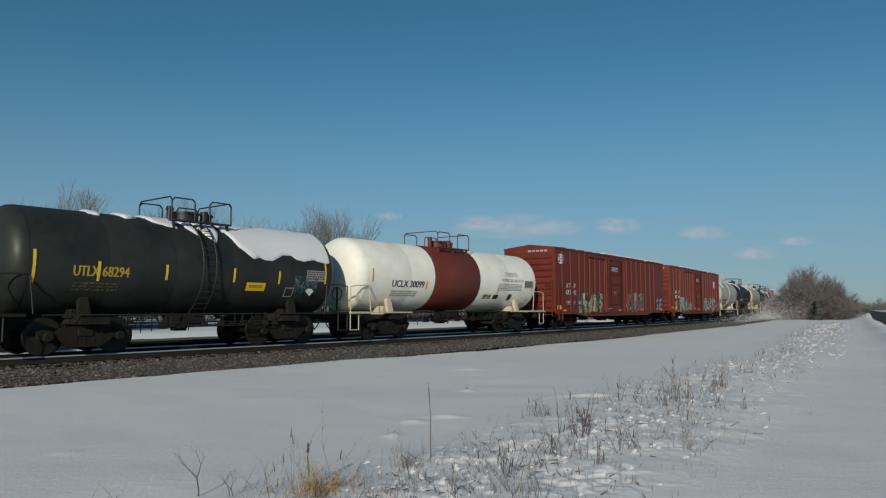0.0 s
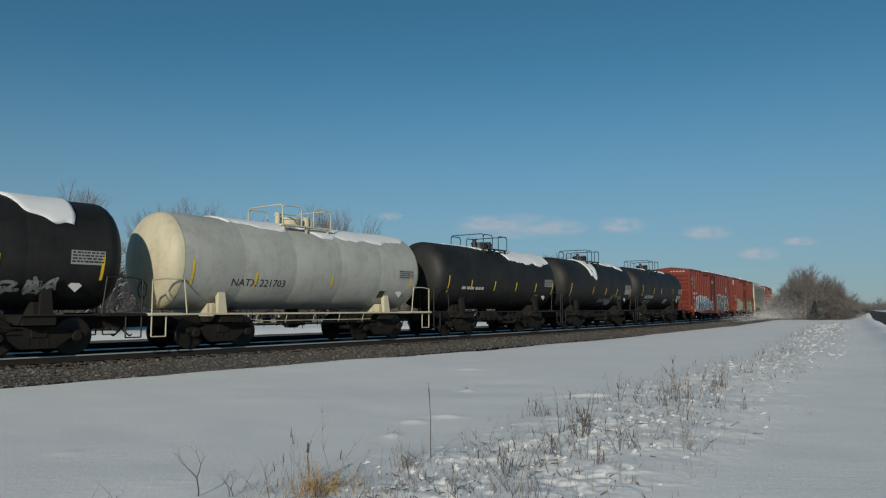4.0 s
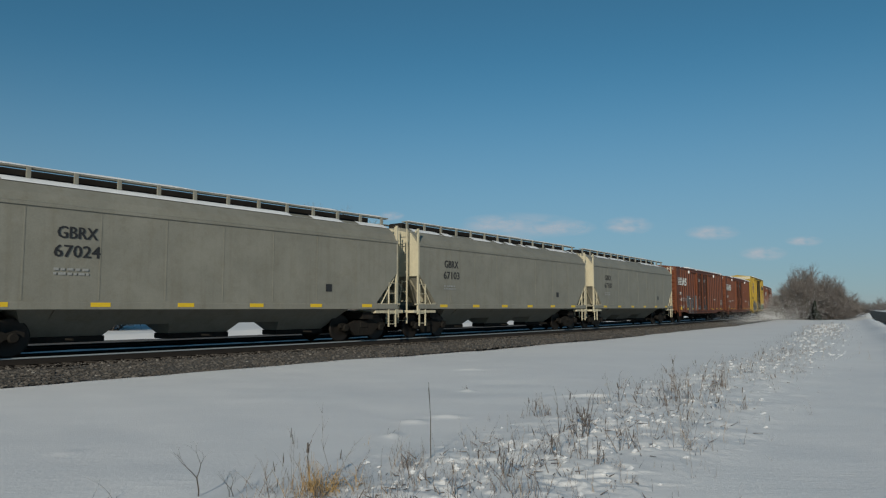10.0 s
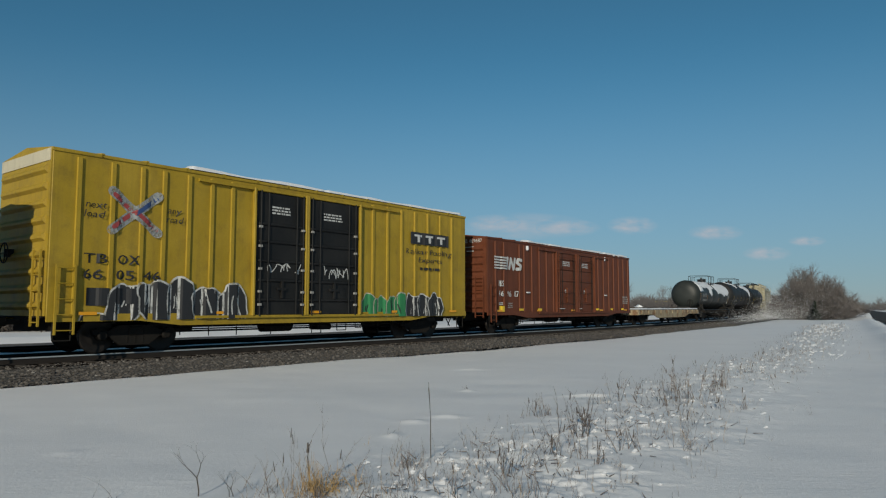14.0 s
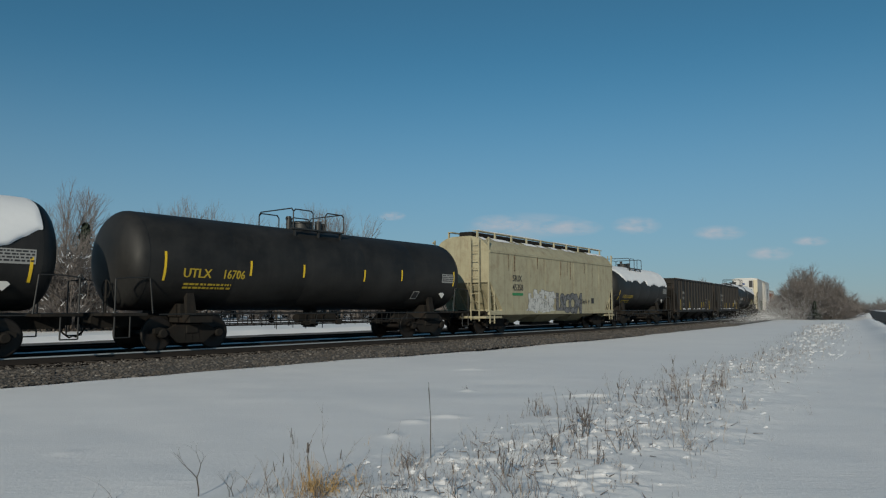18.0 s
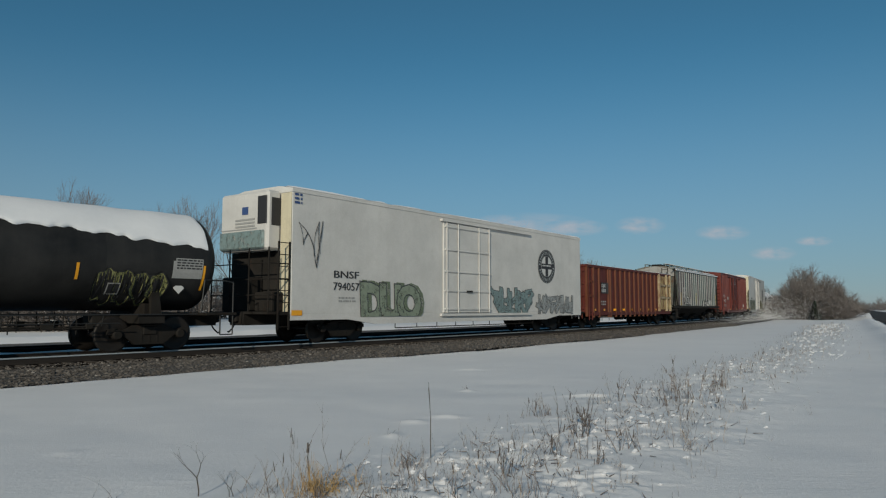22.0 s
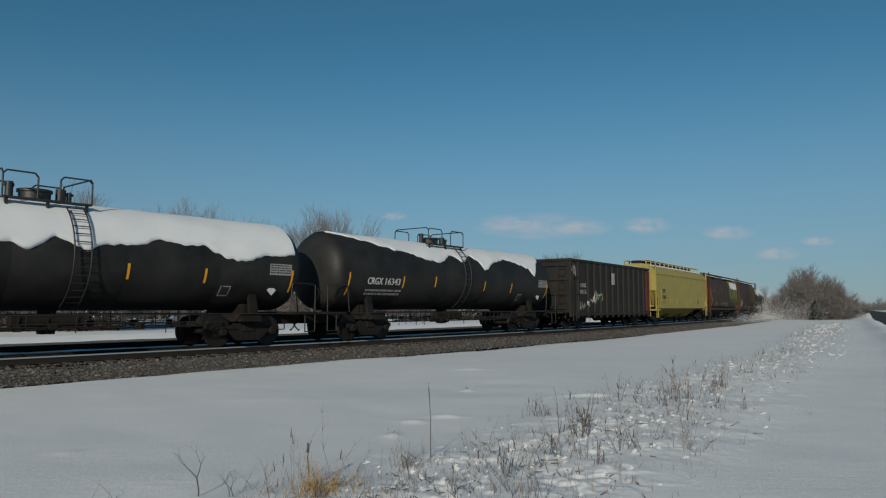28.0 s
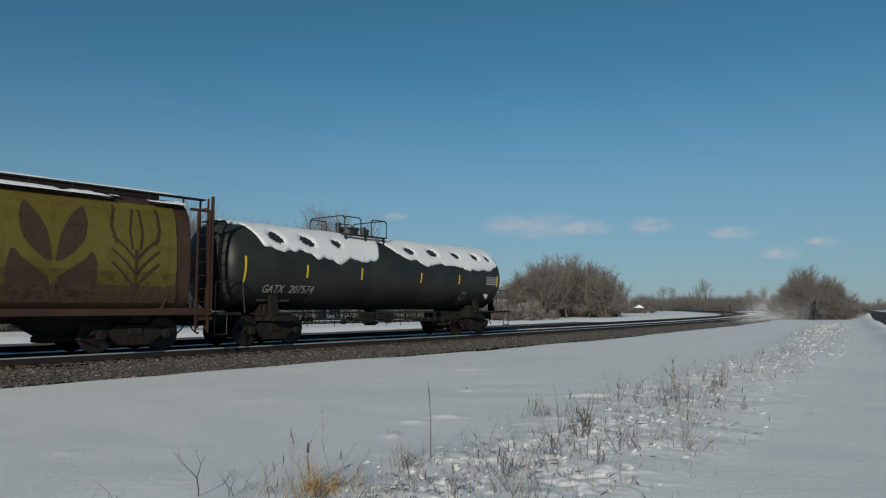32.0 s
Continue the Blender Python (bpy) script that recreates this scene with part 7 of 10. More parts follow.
def twig_bush(px, py, height, stems, r, label, seed, fan=0.5, first=0.42, forks=4):
    """A small leafless shrub that forks again and again."""
    rnd = random.Random(seed)
    z = float(ground_height(np.array([px]), np.array([py]))[0])
    v, f = [], []

    def fork(p, d, length, rad, left):
        for _ in range(2):
            d = (d + Vector((rnd.gauss(0, 0.09), rnd.gauss(0, 0.09), 0.04))).normalized()
            q = p + d * (length / 2)
            limb(v, f, p, q, rad, rad * 0.86, 4)
            p, rad = q, rad * 0.86
        if left:
            w = rnd.uniform(-0.5, 0.5)
            for sg in (-1, 1):
                side = Vector((sg * math.cos(w), math.sin(w) * sg, 0)) * fan * rnd.uniform(0.6, 1.2)
                fork(p, (d + side).normalized(), length * rnd.uniform(0.55, 0.85), rad * 0.75, left - 1)

    for i in range(stems):
        fork(Vector((rnd.gauss(0, 0.02), rnd.gauss(0, 0.02), -0.05)), Vector((rnd.gauss(0, 0.05), rnd.gauss(0, 0.05), 1)).normalized(), height * first * rnd.uniform(0.7, 1.0), r, forks)
    ob = thing("twig_bush", label, "bush", "", Matrix.Translation((px, py, z)))
    tagged(part("brushwood", raw_mesh("brushwood", (v, f), M_DARKSTALK), None, ob), kind="stuff")
    return ob


twig_bush(-0.12, 7.04, 0.75, 1, 0.0055, "tall dark dry stem standing in snow", 3, 0.10, 0.66, 1)
twig_bush(-1.96, 5.85, 0.52, 1, 0.0072, "small forked bare twig bush", 5, 0.6)
twig_bush(-1.68, 5.75, 0.30, 2, 0.0042, "low forked bare twig bush beside dry grass", 12, 0.5)
weed(-1.42, 5.85, 0.34, 16, 0.10, M_DRY, "dry arching grass tuft", 1, 0.003, 0.1, 6, 0.5, 0.9)
weed(-1.06, 5.85, 0.37, 90, 0.10, M_TAN, "golden dry grass clump, thick and bent", 0, 0.0036, 0, 7, 0.30, 1.3)
weed(-0.90, 5.90, 0.29, 60, 0.12, M_TAN, "golden dry grass clump in snow", 0, 0.0034, 0, 8, 0.5, 1.6)
weed(-1.08, 5.93, 0.40, 1, 0.01, M_DARKSTALK, "dark seed stalk among the grass", 1, 0.008, 1.0, 9, 0.06, 0.5, 0.95)
weed(-1.20, 6.05, 0.66, 4, 0.06, M_DRY, "thin tall dry stems with tiny heads", 1, 0.003, 0.6, 10, 0.12, 0.6)
weed(-0.86, 6.2, 0.66, 4, 0.09, M_DRY, "thin tall dry stems with tiny heads", 2, 0.003, 0.4, 11, 0.25, 0.6)
weed(-0.34, 6.8, 0.32, 44, 0.08, M_DRY, "reddish-tan dry grass tuft", 0, 0.003, 0, 12, 0.35, 0.9)
weed(0.55, 6.4, 0.40, 12, 0.07, M_DARKSTALK, "dark dry weed stalks in snow", 1, 0.0036, 0.2, 13, 0.3)
weed(1.55, 8.19, 0.54, 15, 0.09, M_DARKSTALK, "fan of dark upright weed stems", 1, 0.0048, 0.1, 14, 0.35, 0.5)
weed(1.78, 8.75, 0.32, 6, 0.035, M_DARKSTALK, "dark broken weed stalk", 1, 0.008, 0.5, 15, 0.35, 0.5)
weed(1.29, 9.81, 0.34, 14, 0.13, M_DRY, "low dry weed clump", 1, 0.0042, 0.1, 16, 0.35)
weed(3.0, 11.5, 0.50, 10, 0.16, M_DARKSTALK, "dry weed clump with upright stems", 1, 0.006, 0.1, 17, 0.25, 0.5)
weed(3.94, 11.5, 0.66, 18, 0.20, M_DRY, "tall reddish dry weed clump", 2, 0.005, 0.2, 18, 0.3, 0.5)
weed(3.5, 11.3, 0.46, 14, 0.2, M_DARKSTALK, "brown dry weed clump", 1, 0.005, 0.1, 19, 0.35, 0.5)
weed(5.29, 13.5, 0.74, 7, 0.06, M_DRY, "tall thin dry stems in snow", 0, 0.006, 0, 20, 0.16, 0.3, 0.6)
weed(5.2, 13.5, 0.30, 14, 0.12, M_DARKSTALK, "dark dry weed tuft", 1, 0.006, 0.1, 21, 0.3)
weed(2.0, 7.43, 0.44, 11, 0.10, M_DRY, "bushy grey dry weed clump", 1, 0.0042, 0.1, 22, 0.4, 0.5)
weed(2.1, 8.3, 0.38, 9, 0.14, M_DRY, "grey dry weed clump", 1, 0.0042, 0.1, 23, 0.35, 0.5)
weed(2.62, 7.5, 0.36, 14, 0.11, M_DRY, "thin dry weed clump", 1, 0.0036, 0, 24, 0.35)
weed(1.1, 7.1, 0.42, 9, 0.07, M_DARKSTALK, "sparse dark weed stalks", 1, 0.0044, 0.2, 25, 0.35, 0.5)
weed(0.42, 13.4, 0.16, 5, 0.06, M_DARKSTALK, "short weed stub poking through snow", 1, 0.005, 0, 26, 0.5)
weed(-0.62, 8.65, 0.12, 4, 0.05, M_DARKSTALK, "short weed stub poking through snow", 1, 0.004, 0, 27, 0.5)
weed(-1.62, 7.8, 0.30, 2, 0.01, M_DRY, "faint thin stem poking through snow", 0, 0.003, 0, 28, 0.1, 0.4)

# finer clumps between the larger ones, thinning out towards the far end of the bank
rnd = random.Random(64)
for k in range(34):
    y = 5.6 + 22 * rnd.random() ** 1.7
    x = float(np.interp(y, WEED_Y, WEED_X)) + rnd.gauss(0, 0.55) / 0.8
    kind = rnd.choice(((M_DRY, "thin pale dry weed clump in crusted snow"), (M_DRY, "sparse dry weed with fine pale twigs"), (M_DARKSTALK, "grey-brown upright weed in snow")))
    weed(x, y, rnd.uniform(0.2, 0.42), rnd.randint(3, 9), rnd.uniform(0.03, 0.10), kind[0], kind[1], rnd.choice((0, 1, 1)), 0.0024 + 0.0002 * y, 0.1, 300 + k, 0.35, 0.6)


def bank_grass():
    """The thin dry growth all along the bank."""
    rnd = random.Random(31)
    kinds = ((M_DRY, "dry_grass", 0.6), (M_DARKSTALK, "dark_dry_grass", 0.3), (M_TAN, "tan_dry_grass", 0.1))
    spots = []
    for k in range(2600):
        y = 5.0 + 60 * rnd.random() ** 2.2
        w = rnd.gauss(0, 0.55) * (1.15 if y < 14 else 1.3)
        x = float(np.interp(y, WEED_Y, WEED_X)) + w / 0.8
        patchy = noise.noise(Vector((x * 0.8, y * 0.8, 2)))
        if patchy < -0.12 and rnd.random() < 0.85:
            continue
        spots.append((x, y))
    zs = ground_height(np.array([s[0] for s in spots]), np.array([s[1] for s in spots]))
    sets = {name: ([], []) for _, name, _ in kinds}
    for (x, y), z in zip(spots, zs):
        u = rnd.random()
        name = "dry_grass" if u < 0.6 else "dark_dry_grass" if u < 0.9 else "tan_dry_grass"
        v, f = sets[name]
        for _ in range(rnd.choice((1, 2, 3))):
            p = Vector((x + rnd.gauss(0, 0.04), y + rnd.gauss(0, 0.04), z - 0.02))
            hgt = rnd.uniform(0.04, 0.14) if rnd.random() < 0.85 else rnd.uniform(0.14, 0.34)
            stalk(v, f, rnd, p, hgt, 0.0015 + 0.00009 * y, rnd.uniform(0, 0.7), 1 if hgt > 0.18 else 0, 3, 0.9)
    for material, name, _ in kinds:
        tagged(new(name, raw_mesh(name, sets[name], material)), "thin dry weed stalks scattered over the snowy bank", "dry grass", "", "stuff")


bank_grass()


def bank_litter():
    """Clods of broken snow and bits of dead leaf all along the bank."""
    rnd = random.Random(47)
    spots = []
    for k in range(2000):
        y = 5.0 + 60 * rnd.random() ** 2.0
        x = float(np.interp(y, WEED_Y, WEED_X)) + max(-1.3, min(1.3, rnd.gauss(0, 0.6))) / 0.8
        if noise.noise(Vector((x * 1.1, y * 1.1, 8))) > -0.2:
            spots.append((x, y))
    zs = ground_height(np.array([s[0] for s in spots]), np.array([s[1] for s in spots]))
    clods, bits = ([], []), ([], [])
    tri = [(0, 2, 4), (2, 1, 4), (1, 3, 4), (3, 0, 4), (2, 0, 5), (1, 2, 5), (3, 1, 5), (0, 3, 5)]
    for (x, y), z in zip(spots, zs):
        if rnd.random() < 0.5:
            r = rnd.uniform(0.01, 0.032) * (1 + y / 22)
            n = len(clods[0])
            for b in ((1, 0, 0), (-1, 0, 0), (0, 1, 0), (0, -1, 0), (0, 0, 1), (0, 0, -1)):
                q = Vector(b) * r * rnd.uniform(0.7, 1.3)
                clods[0].append((x + q.x + 0.4 * q.y, y + q.y, z + q.z * 0.6 + 0.2 * q.x + r * 0.2))
            clods[1].extend(tuple(n + i for i in t) for t in tri)
        else:
            p = Vector((x, y, z + 0.012))
            d = Vector((rnd.gauss(0, 1), rnd.gauss(0, 1), rnd.uniform(0, 0.8))).normalized()
            limb(bits[0], bits[1], p, p + d * rnd.uniform(0.03, 0.12), 0.006, 0.002, 3)
    tagged(new("snow_clods", raw_mesh("snow_clods", clods, M_CAP)), "broken clods of crusted snow among the weeds", "snow", "", "stuff")
    tagged(new("leaf_litter", raw_mesh("leaf_litter", bits, M_DRY)), "bits of dead stalk lying on the snow", "litter", "", "stuff")


bank_litter()


# ---- clouds, far off ----
def cloud_material():
    m, nt, b = mat("thin_cloud")
    nt.nodes.remove(b)
    out = nt.nodes["Material Output"]
    tc = nt.nodes.new("ShaderNodeTexCoord")
    grad = nt.nodes.new("ShaderNodeTexGradient")
    grad.gradient_type = "SPHERICAL"
    nt.links.new(tc.outputs["Object"], grad.inputs[0])
    info = nt.nodes.new("ShaderNodeObjectInfo")
    add = nt.nodes.new("ShaderNodeVectorMath")
    add.operation = "ADD"
    nt.links.new(tc.outputs["Object"], add.inputs[0])
    nt.links.new(info.outputs["Random"], add.inputs[1])
    n = noise_of(nt, add.outputs[0], 1.7, 4, 0.55)
    body = mix(nt, 1.0, ramp(nt, grad.outputs[0], [(0.0, (0, 0, 0)), (0.55, (1, 1, 1))]), ramp(nt, n, [(0.26, (0, 0, 0)), (0.72, (1, 1, 1))]), "MULTIPLY")
    tr, em, mx = nt.nodes.new("ShaderNodeBsdfTransparent"), nt.nodes.new("ShaderNodeEmission"), nt.nodes.new("ShaderNodeMixShader")
    em.inputs[0].default_value, em.inputs[1].default_value = (0.58, 0.60, 0.67, 1), 0.9
    half = nt.nodes.new("ShaderNodeMath")
    half.operation, half.inputs[1].default_value = "MULTIPLY", 0.85
    nt.links.new(body, half.inputs[0])
    nt.links.new(half.outputs[0], mx.inputs[0])
    nt.links.new(tr.outputs[0], mx.inputs[1])
    nt.links.new(em.outputs[0], mx.inputs[2])
    nt.links.new(mx.outputs[0], out.inputs[0])
    return m


M_CLOUD = cloud_material()
CLOUDS = []


def cloud(px, py, wide, high, drift):
    dep = 3400.0
    me = Shape().add([(math.cos(2 * math.pi * k / 24), 0, math.sin(2 * math.pi * k / 24)) for k in range(24)], [tuple(range(24))]).mesh("cloud")
    me.materials.append(M_CLOUD)
    ob = new("cloud", me)
    ob.scale = (wide / 1240 * dep, 1, high / 1240 * dep)
    tagged(ob, "small thin fair-weather cloud low over the horizon", "cloud", "clouds low in the sky", "")
    ob["kind"] = "structure"
    at = lambda q: Matrix.Translation((bear(q) * dep, dep, EYE + (545 - py) / 1240 * dep))
    ob.matrix_basis = at(px) @ Matrix.Diagonal((*ob.scale, 1))
    CLOUDS.append((ob, at(px), at(px + drift)))


cloud(905, 400, 120, 26, 55)
cloud(985, 403, 60, 16, 52)
cloud(850, 394, 50, 16, 52)
cloud(1096, 399, 48, 18, 58)
cloud(1248, 412, 52, 15, 50)
cloud(1412, 427, 36, 10, 46)
cloud(1340, 449, 45, 14, 44)
cloud(688, 382, 26, 9, 10)


# ---- snow dust whirled up behind the train where it leaves the curve ----
DUST = []


def dust(s, off, sizes, count, seed, drift, grain=1.0):
    rnd = random.Random(seed)
    vs, fs = [], []
    for _ in range(count):
        c = Vector((rnd.gauss(0, sizes[0]), rnd.gauss(0, sizes[1]), abs(rnd.gauss(0, sizes[2]))))
        r = rnd.uniform(0.008, 0.022) * grain
        n = len(vs)
        for k in range(3):
            vs.append(tuple(c + Vector((rnd.uniform(-r, r), rnd.uniform(-r, r), rnd.uniform(-r, r)))))
        fs.append((n, n + 1, n + 2))
    me = bpy.data.meshes.new("snow_dust")
    me.from_pydata(vs, [], fs)
    me.materials.append(M_CAP)
    p, hd = on_track(s, off, 0.1)
    ob = tagged(new("snow_dust", me), "fine snow whirled up beside the passing train", "snow dust", "", "stuff")
    base = Matrix.Translation(p) @ Matrix.Rotation(math.pi / 2 - hd, 4, "Z")
    DUST.append((ob, base, drift))


dust(100, -3.4, (9.0, 1.2, 0.6), 60000, 1, 1.5, 0.9)
dust(117, -4.6, (13.0, 2.5, 1.5), 170000, 2, -1.2, 2.0)
dust(76, -2.9, (9.0, 0.8, 0.5), 14000, 3, 1.2)


# ---- the train, from the first car to the last ----
def five(h, z, hh, first=0.55):
    return [(-h + 0.08, z, 0.7)] + [(x, z, hh) for x in span(-h * 0.62, h * 0.6, 4)] + [(h - 0.1, z, 0.6)]


# 1: black tank, thick snow on its tail half
car, surf, h = tank("black tank car with yellow stripes and a patch of snow", -321.6, -312.59, 1.41, 2.38, M_GREENBLACK, ladder_x=0.05, rail=(-2.0, 0.75), stripes=[(-4.40, 2.2, 0.8), (-2.93, 2.13, 0.5), (-1.16, 2.17, 0.42), (0.91, 2.17, 0.42), (2.5, 2.15, 0.4), (4.33, 2.35, 0.7)],
                    snow=[(-4.6, 0), (-2.9, 0), (-2.8, 22), (-2.6, 22), (-2.5, 0), (-2.1, 0), (-2.0, 26), (-1.7, 26), (-1.6, 0), (-1.4, 0), (-1.3, 28), (-0.6, 40), (-0.55, 0), (-0.45, 0), (-0.4, 36), (-0.12, 44), (-0.08, 0), (0.02, 0), (0.08, 46), (0.42, 60), (0.6, 44), (0.65, 0), (0.78, 0), (0.84, 36), (1.1, 62), (1.6, 73), (3.0, 71), (4.5, 75)])
letters(car, "UTLX", -3.53, 2.0, 0.60, 0.26, M_GOLD, surf, bold=0.02)
letters(car, "68294", -2.84, 2.0, 0.66, 0.26, M_GOLD, surf, bold=0.02)
bars(car, -3.5, 1.60, 1.1, 0.24, 3, M_FADEOLIVE, surf, 4)
patch(car, 1.36, 2.03, 1.72, 1.97, M_STRIPE, surf, "notice", 0.012)
bars(car, 1.45, 1.80, 0.5, 0.1, 2, M_INK, surf, 6, lift=0.016)
patch(car, 3.09, 4.03, 1.67, 2.24, M_SPRAYTEAL, surf, "notice", 0.007)
scribble(car, 3.1, 4.0, 1.75, 2.2, 4, M_GREYSPRAY, surf, 5, 0.03)
# 2: white acid tank with a red-brown band
car, surf, h = tank("white tank car with a red-brown band round its middle", -310.74, -299.19, 1.38, 2.46, M_TANKWHITE, rail=(-2.6, 0.6), stripes=[(-5.55, 2.4, 0.5), (-2.5, 2.1, 0.3), (2.6, 2.0, 0.3), (5.5, 2.3, 0.6)], stripe_material=M_AMBER, platform=True, trim=M_CREAM, top=M_BAND, walk_in=2.3)
band = Shape().lathe_x([(-2.0, 1.383), (-1.99, 1.387), (1.14, 1.387), (1.15, 1.383)], 48, 0, 2.46)
part("band", band, M_BAND, car, "red-brown painted band")
letters(car, "UCLX 30099", -4.5, 2.0, 1.85, 0.26, M_INK, surf, bold=0.02)
bars(car, -4.45, 1.62, 1.5, 0.24, 3, M_DIMWHITE, surf, 7)
letters(car, "HYDROCHLORIC ACID", 2.9, 2.42, 1.8, 0.13, M_INK, surf)
bars(car, 3.2, 2.64, 1.0, 0.22, 3, M_GREYPANEL, surf, 8)
bars(car, 2.6, 1.98, 2.0, 0.34, 5, M_GREYPANEL, surf, 9)
patch(car, 1.6, 2.2, 1.6, 1.8, M_SPRAYOLIVE, surf, "notice", 0.008)
patch(car, 2.4, 2.8, 1.6, 1.8, M_INK, surf, "notice", 0.008)


def side_clutter(car, dd, rb, eave, seed):
    """Lock rods, placards and caught snow on a boxcar's doors and eave."""
    rn = random.Random(seed)
    for a0, a1 in dd:
        m = (a0 + a1) / 2
        for q in (a0 + 0.12 * (a1 - a0), a0 + 0.86 * (a1 - a0)):
            part("lock_rod", Shape().tube((q, -1.63, 1.12), (q, -1.63, eave - 0.45), 0.02, 6), M_GRIME, car)
        patch(car, m - 0.32, m - 0.18, 2.0, 2.16, M_WHITE, lambda x, z: -1.60, "placard", 0.03)
        part("latch", Shape().box(m - 0.10, m + 0.22, -1.68, -1.58, 1.96, 2.28, 0.02), M_BROWN, car)
        part("door_snow", Shape().box(a0 + 0.2, a0 + 0.2 + rn.uniform(0.3, 0.6), -1.66, -1.58, 1.13, 1.165, 0.02), M_CAP, car, "snow caught on the door sill")
    for x in rb:
        if rn.random() < 0.12:
            w = rn.uniform(0.04, 0.16)
            part("eave_snow", Shape().box(x - w, x + w, -1.62, -1.50, eave - 0.02, eave + 0.03, 0.015), M_CAP, car)


def red_box(label, s0, s1, mark, num, x_mark, seed, material=None, herald=None, doors=None, snow=()):
    hh = (s1 - s0) / 2
    material = material or M_RED
    dd = doors or [(-1.55, 1.06)]
    rb = [-hh + 0.75 + 0.70 * i for i in range(9)] + [dd[0][1] + 0.62 + 0.86 * i for i in range(7)]
    rb = dodge([x for x in rb if x < hh - 0.3], [(x_mark - 0.04, x_mark + 0.45), (x_mark + 0.74, x_mark + 1.22)])
    car, surf, h = boxcar(label, s0, s1, 4.37, material, dd, rb, snow=snow)
    a, b = mark
    letters(car, a, x_mark, 2.28, 0.42, 0.24, M_WHITE, surf, lift=0.008, bold=0.015)
    letters(car, b, x_mark + 0.78, 2.28, 0.40, 0.24, M_WHITE, surf, lift=0.008, bold=0.015)
    a, b = num
    letters(car, a, x_mark - 0.04, 1.92, 0.48, 0.24, M_WHITE, surf, lift=0.008, bold=0.015)
    letters(car, b, x_mark + 0.76, 1.92, 0.46, 0.24, M_WHITE, surf, lift=0.008, bold=0.015)
    bars(car, x_mark, 1.35, 0.4, 0.22, 3, M_DIMWHITE, surf, seed)
    bars(car, x_mark + 0.75, 1.35, 0.4, 0.22, 3, M_DIMWHITE, surf, seed + 1)
    bars(car, h - 0.9, 1.35, 0.5, 0.3, 4, M_DIMWHITE, surf, seed + 2)
    b = Shape()
    for i in range(5):
        b.box(-h - 0.065, -h - 0.05, -1.1 + i * 0.24, -0.92 + i * 0.24, 4.16, 4.26)
    part("end_mark", b, M_DIMWHITE, car)
    patch(car, -h + 0.12, -h + 0.5, 1.12, 1.32, M_AMBER, surf, "reflector", 0.012)
    side_clutter(car, dd, rb, 4.37, seed)
    if herald:
        cross_emblem(car, herald[0], herald[1], herald[2], surf, material)
    return car, surf, h


# 3
car, surf, h = red_box("oxide-red ribbed boxcar with sprayed graffiti and a round herald", -297.35, -280.31, ("AT", "SF"), ("622", "042"), -7.32, 10, herald=(-7.97, 3.78, 0.27), doors=[(-2.0, 0.72)], snow=[(-2.2, 8.4, 0.25)])
cloud_patch(car, -6.3, -2.6, 0.76, 1.35, M_SPRAYSAND, surf, 30, 0.008, 0.4)
wild_piece(car, -6.05, -2.55, 0.9, 2.02, 5, M_SPRAYSAND, M_SPRAYDARK, surf, 31, 0.03, 0.014)
wild_piece(car, 1.3, 4.3, 0.95, 2.1, 4, M_RED, M_SILVER, surf, 32, 0.035, thick=0.17)
bubble_word(car, "GE", 6.65, 8.1, 0.88, 2.0, 0.17, [("spray_glow", M_SPRAYDARK, 0.14, 0, 0), ("spray_letter", M_SILVER, 0.0, 0, 0)], surf, 33, 0.012, 0.05)
# 4
car, surf, h = red_box("bright red ribbed boxcar with green and silver graffiti", -278.52, -261.89, ("BN", "SF"), ("782", "986"), -7.25, 14, M_REDBRIGHT, (5.94, 3.3, 0.30), [(-1.8, 1.31)], snow=[(-5.0, -3.2, 0.12), (-1.5, 4.6, 0.2)])
bubble_word(car, "R", -6.1, -4.4, 0.84, 2.22, 0.40, [("spray_outline", M_SPRAYDARK, 0.12, 0, 0), ("spray_rim", M_WHITEWORN, 0.05, 0, 0.01), ("spray_letter", M_SPRAYGREEN, 0.0, 0, 0)], surf, 41)
bubble_word(car, "two", -4.5, -2.55, 0.86, 2.1, 0.19, [("spray_outline", M_SPRAYDARK, 0.07, 0, 0), ("spray_letter", M_SILVER, 0.0, 0, 0)], surf, 42, 0.03, 0.05, 0.2)
bubble_word(car, "GNS", 1.6, 6.0, 0.84, 2.15, 0.27, [("spray_glow", M_SPRAYDARK, 0.18, -0.05, 0.03), ("spray_outline", M_WHITE, 0.11, 0, 0), ("spray_rim", M_SPRAYDARK, 0.03, 0, 0), ("spray_letter", M_SILVER, -0.07, 0, 0)], surf, 43, 0.01, 0.06)
scribble(car, 5.7, 6.9, 0.95, 1.6, 3, M_SILVER, surf, 46, 0.04)
disc(car, -7.66, 1.42, 0.26, 0.34, M_SILVER, surf, "spray_ring", 0.009, 28, 0.9)
disc(car, -6.88, 1.78, 0.2, 0.19, M_SILVER, surf, "spray_ring", 0.009, 28, 0.85)
scribble(car, -7.36, -6.9, 1.35, 1.75, 2, M_WHITEWORN, surf, 44, 0.04)
patch(car, -7.36, -6.86, 1.10, 1.22, M_WHITEWORN, surf, "spray_patch", 0.010)
patch(car, -7.32, -6.92, 1.19, 1.36, M_AMBER, surf, "reflector", 0.013)
scribble(car, -7.0, -6.3, 0.9, 1.06, 3, M_WHITEWORN, surf, 45, 0.02)
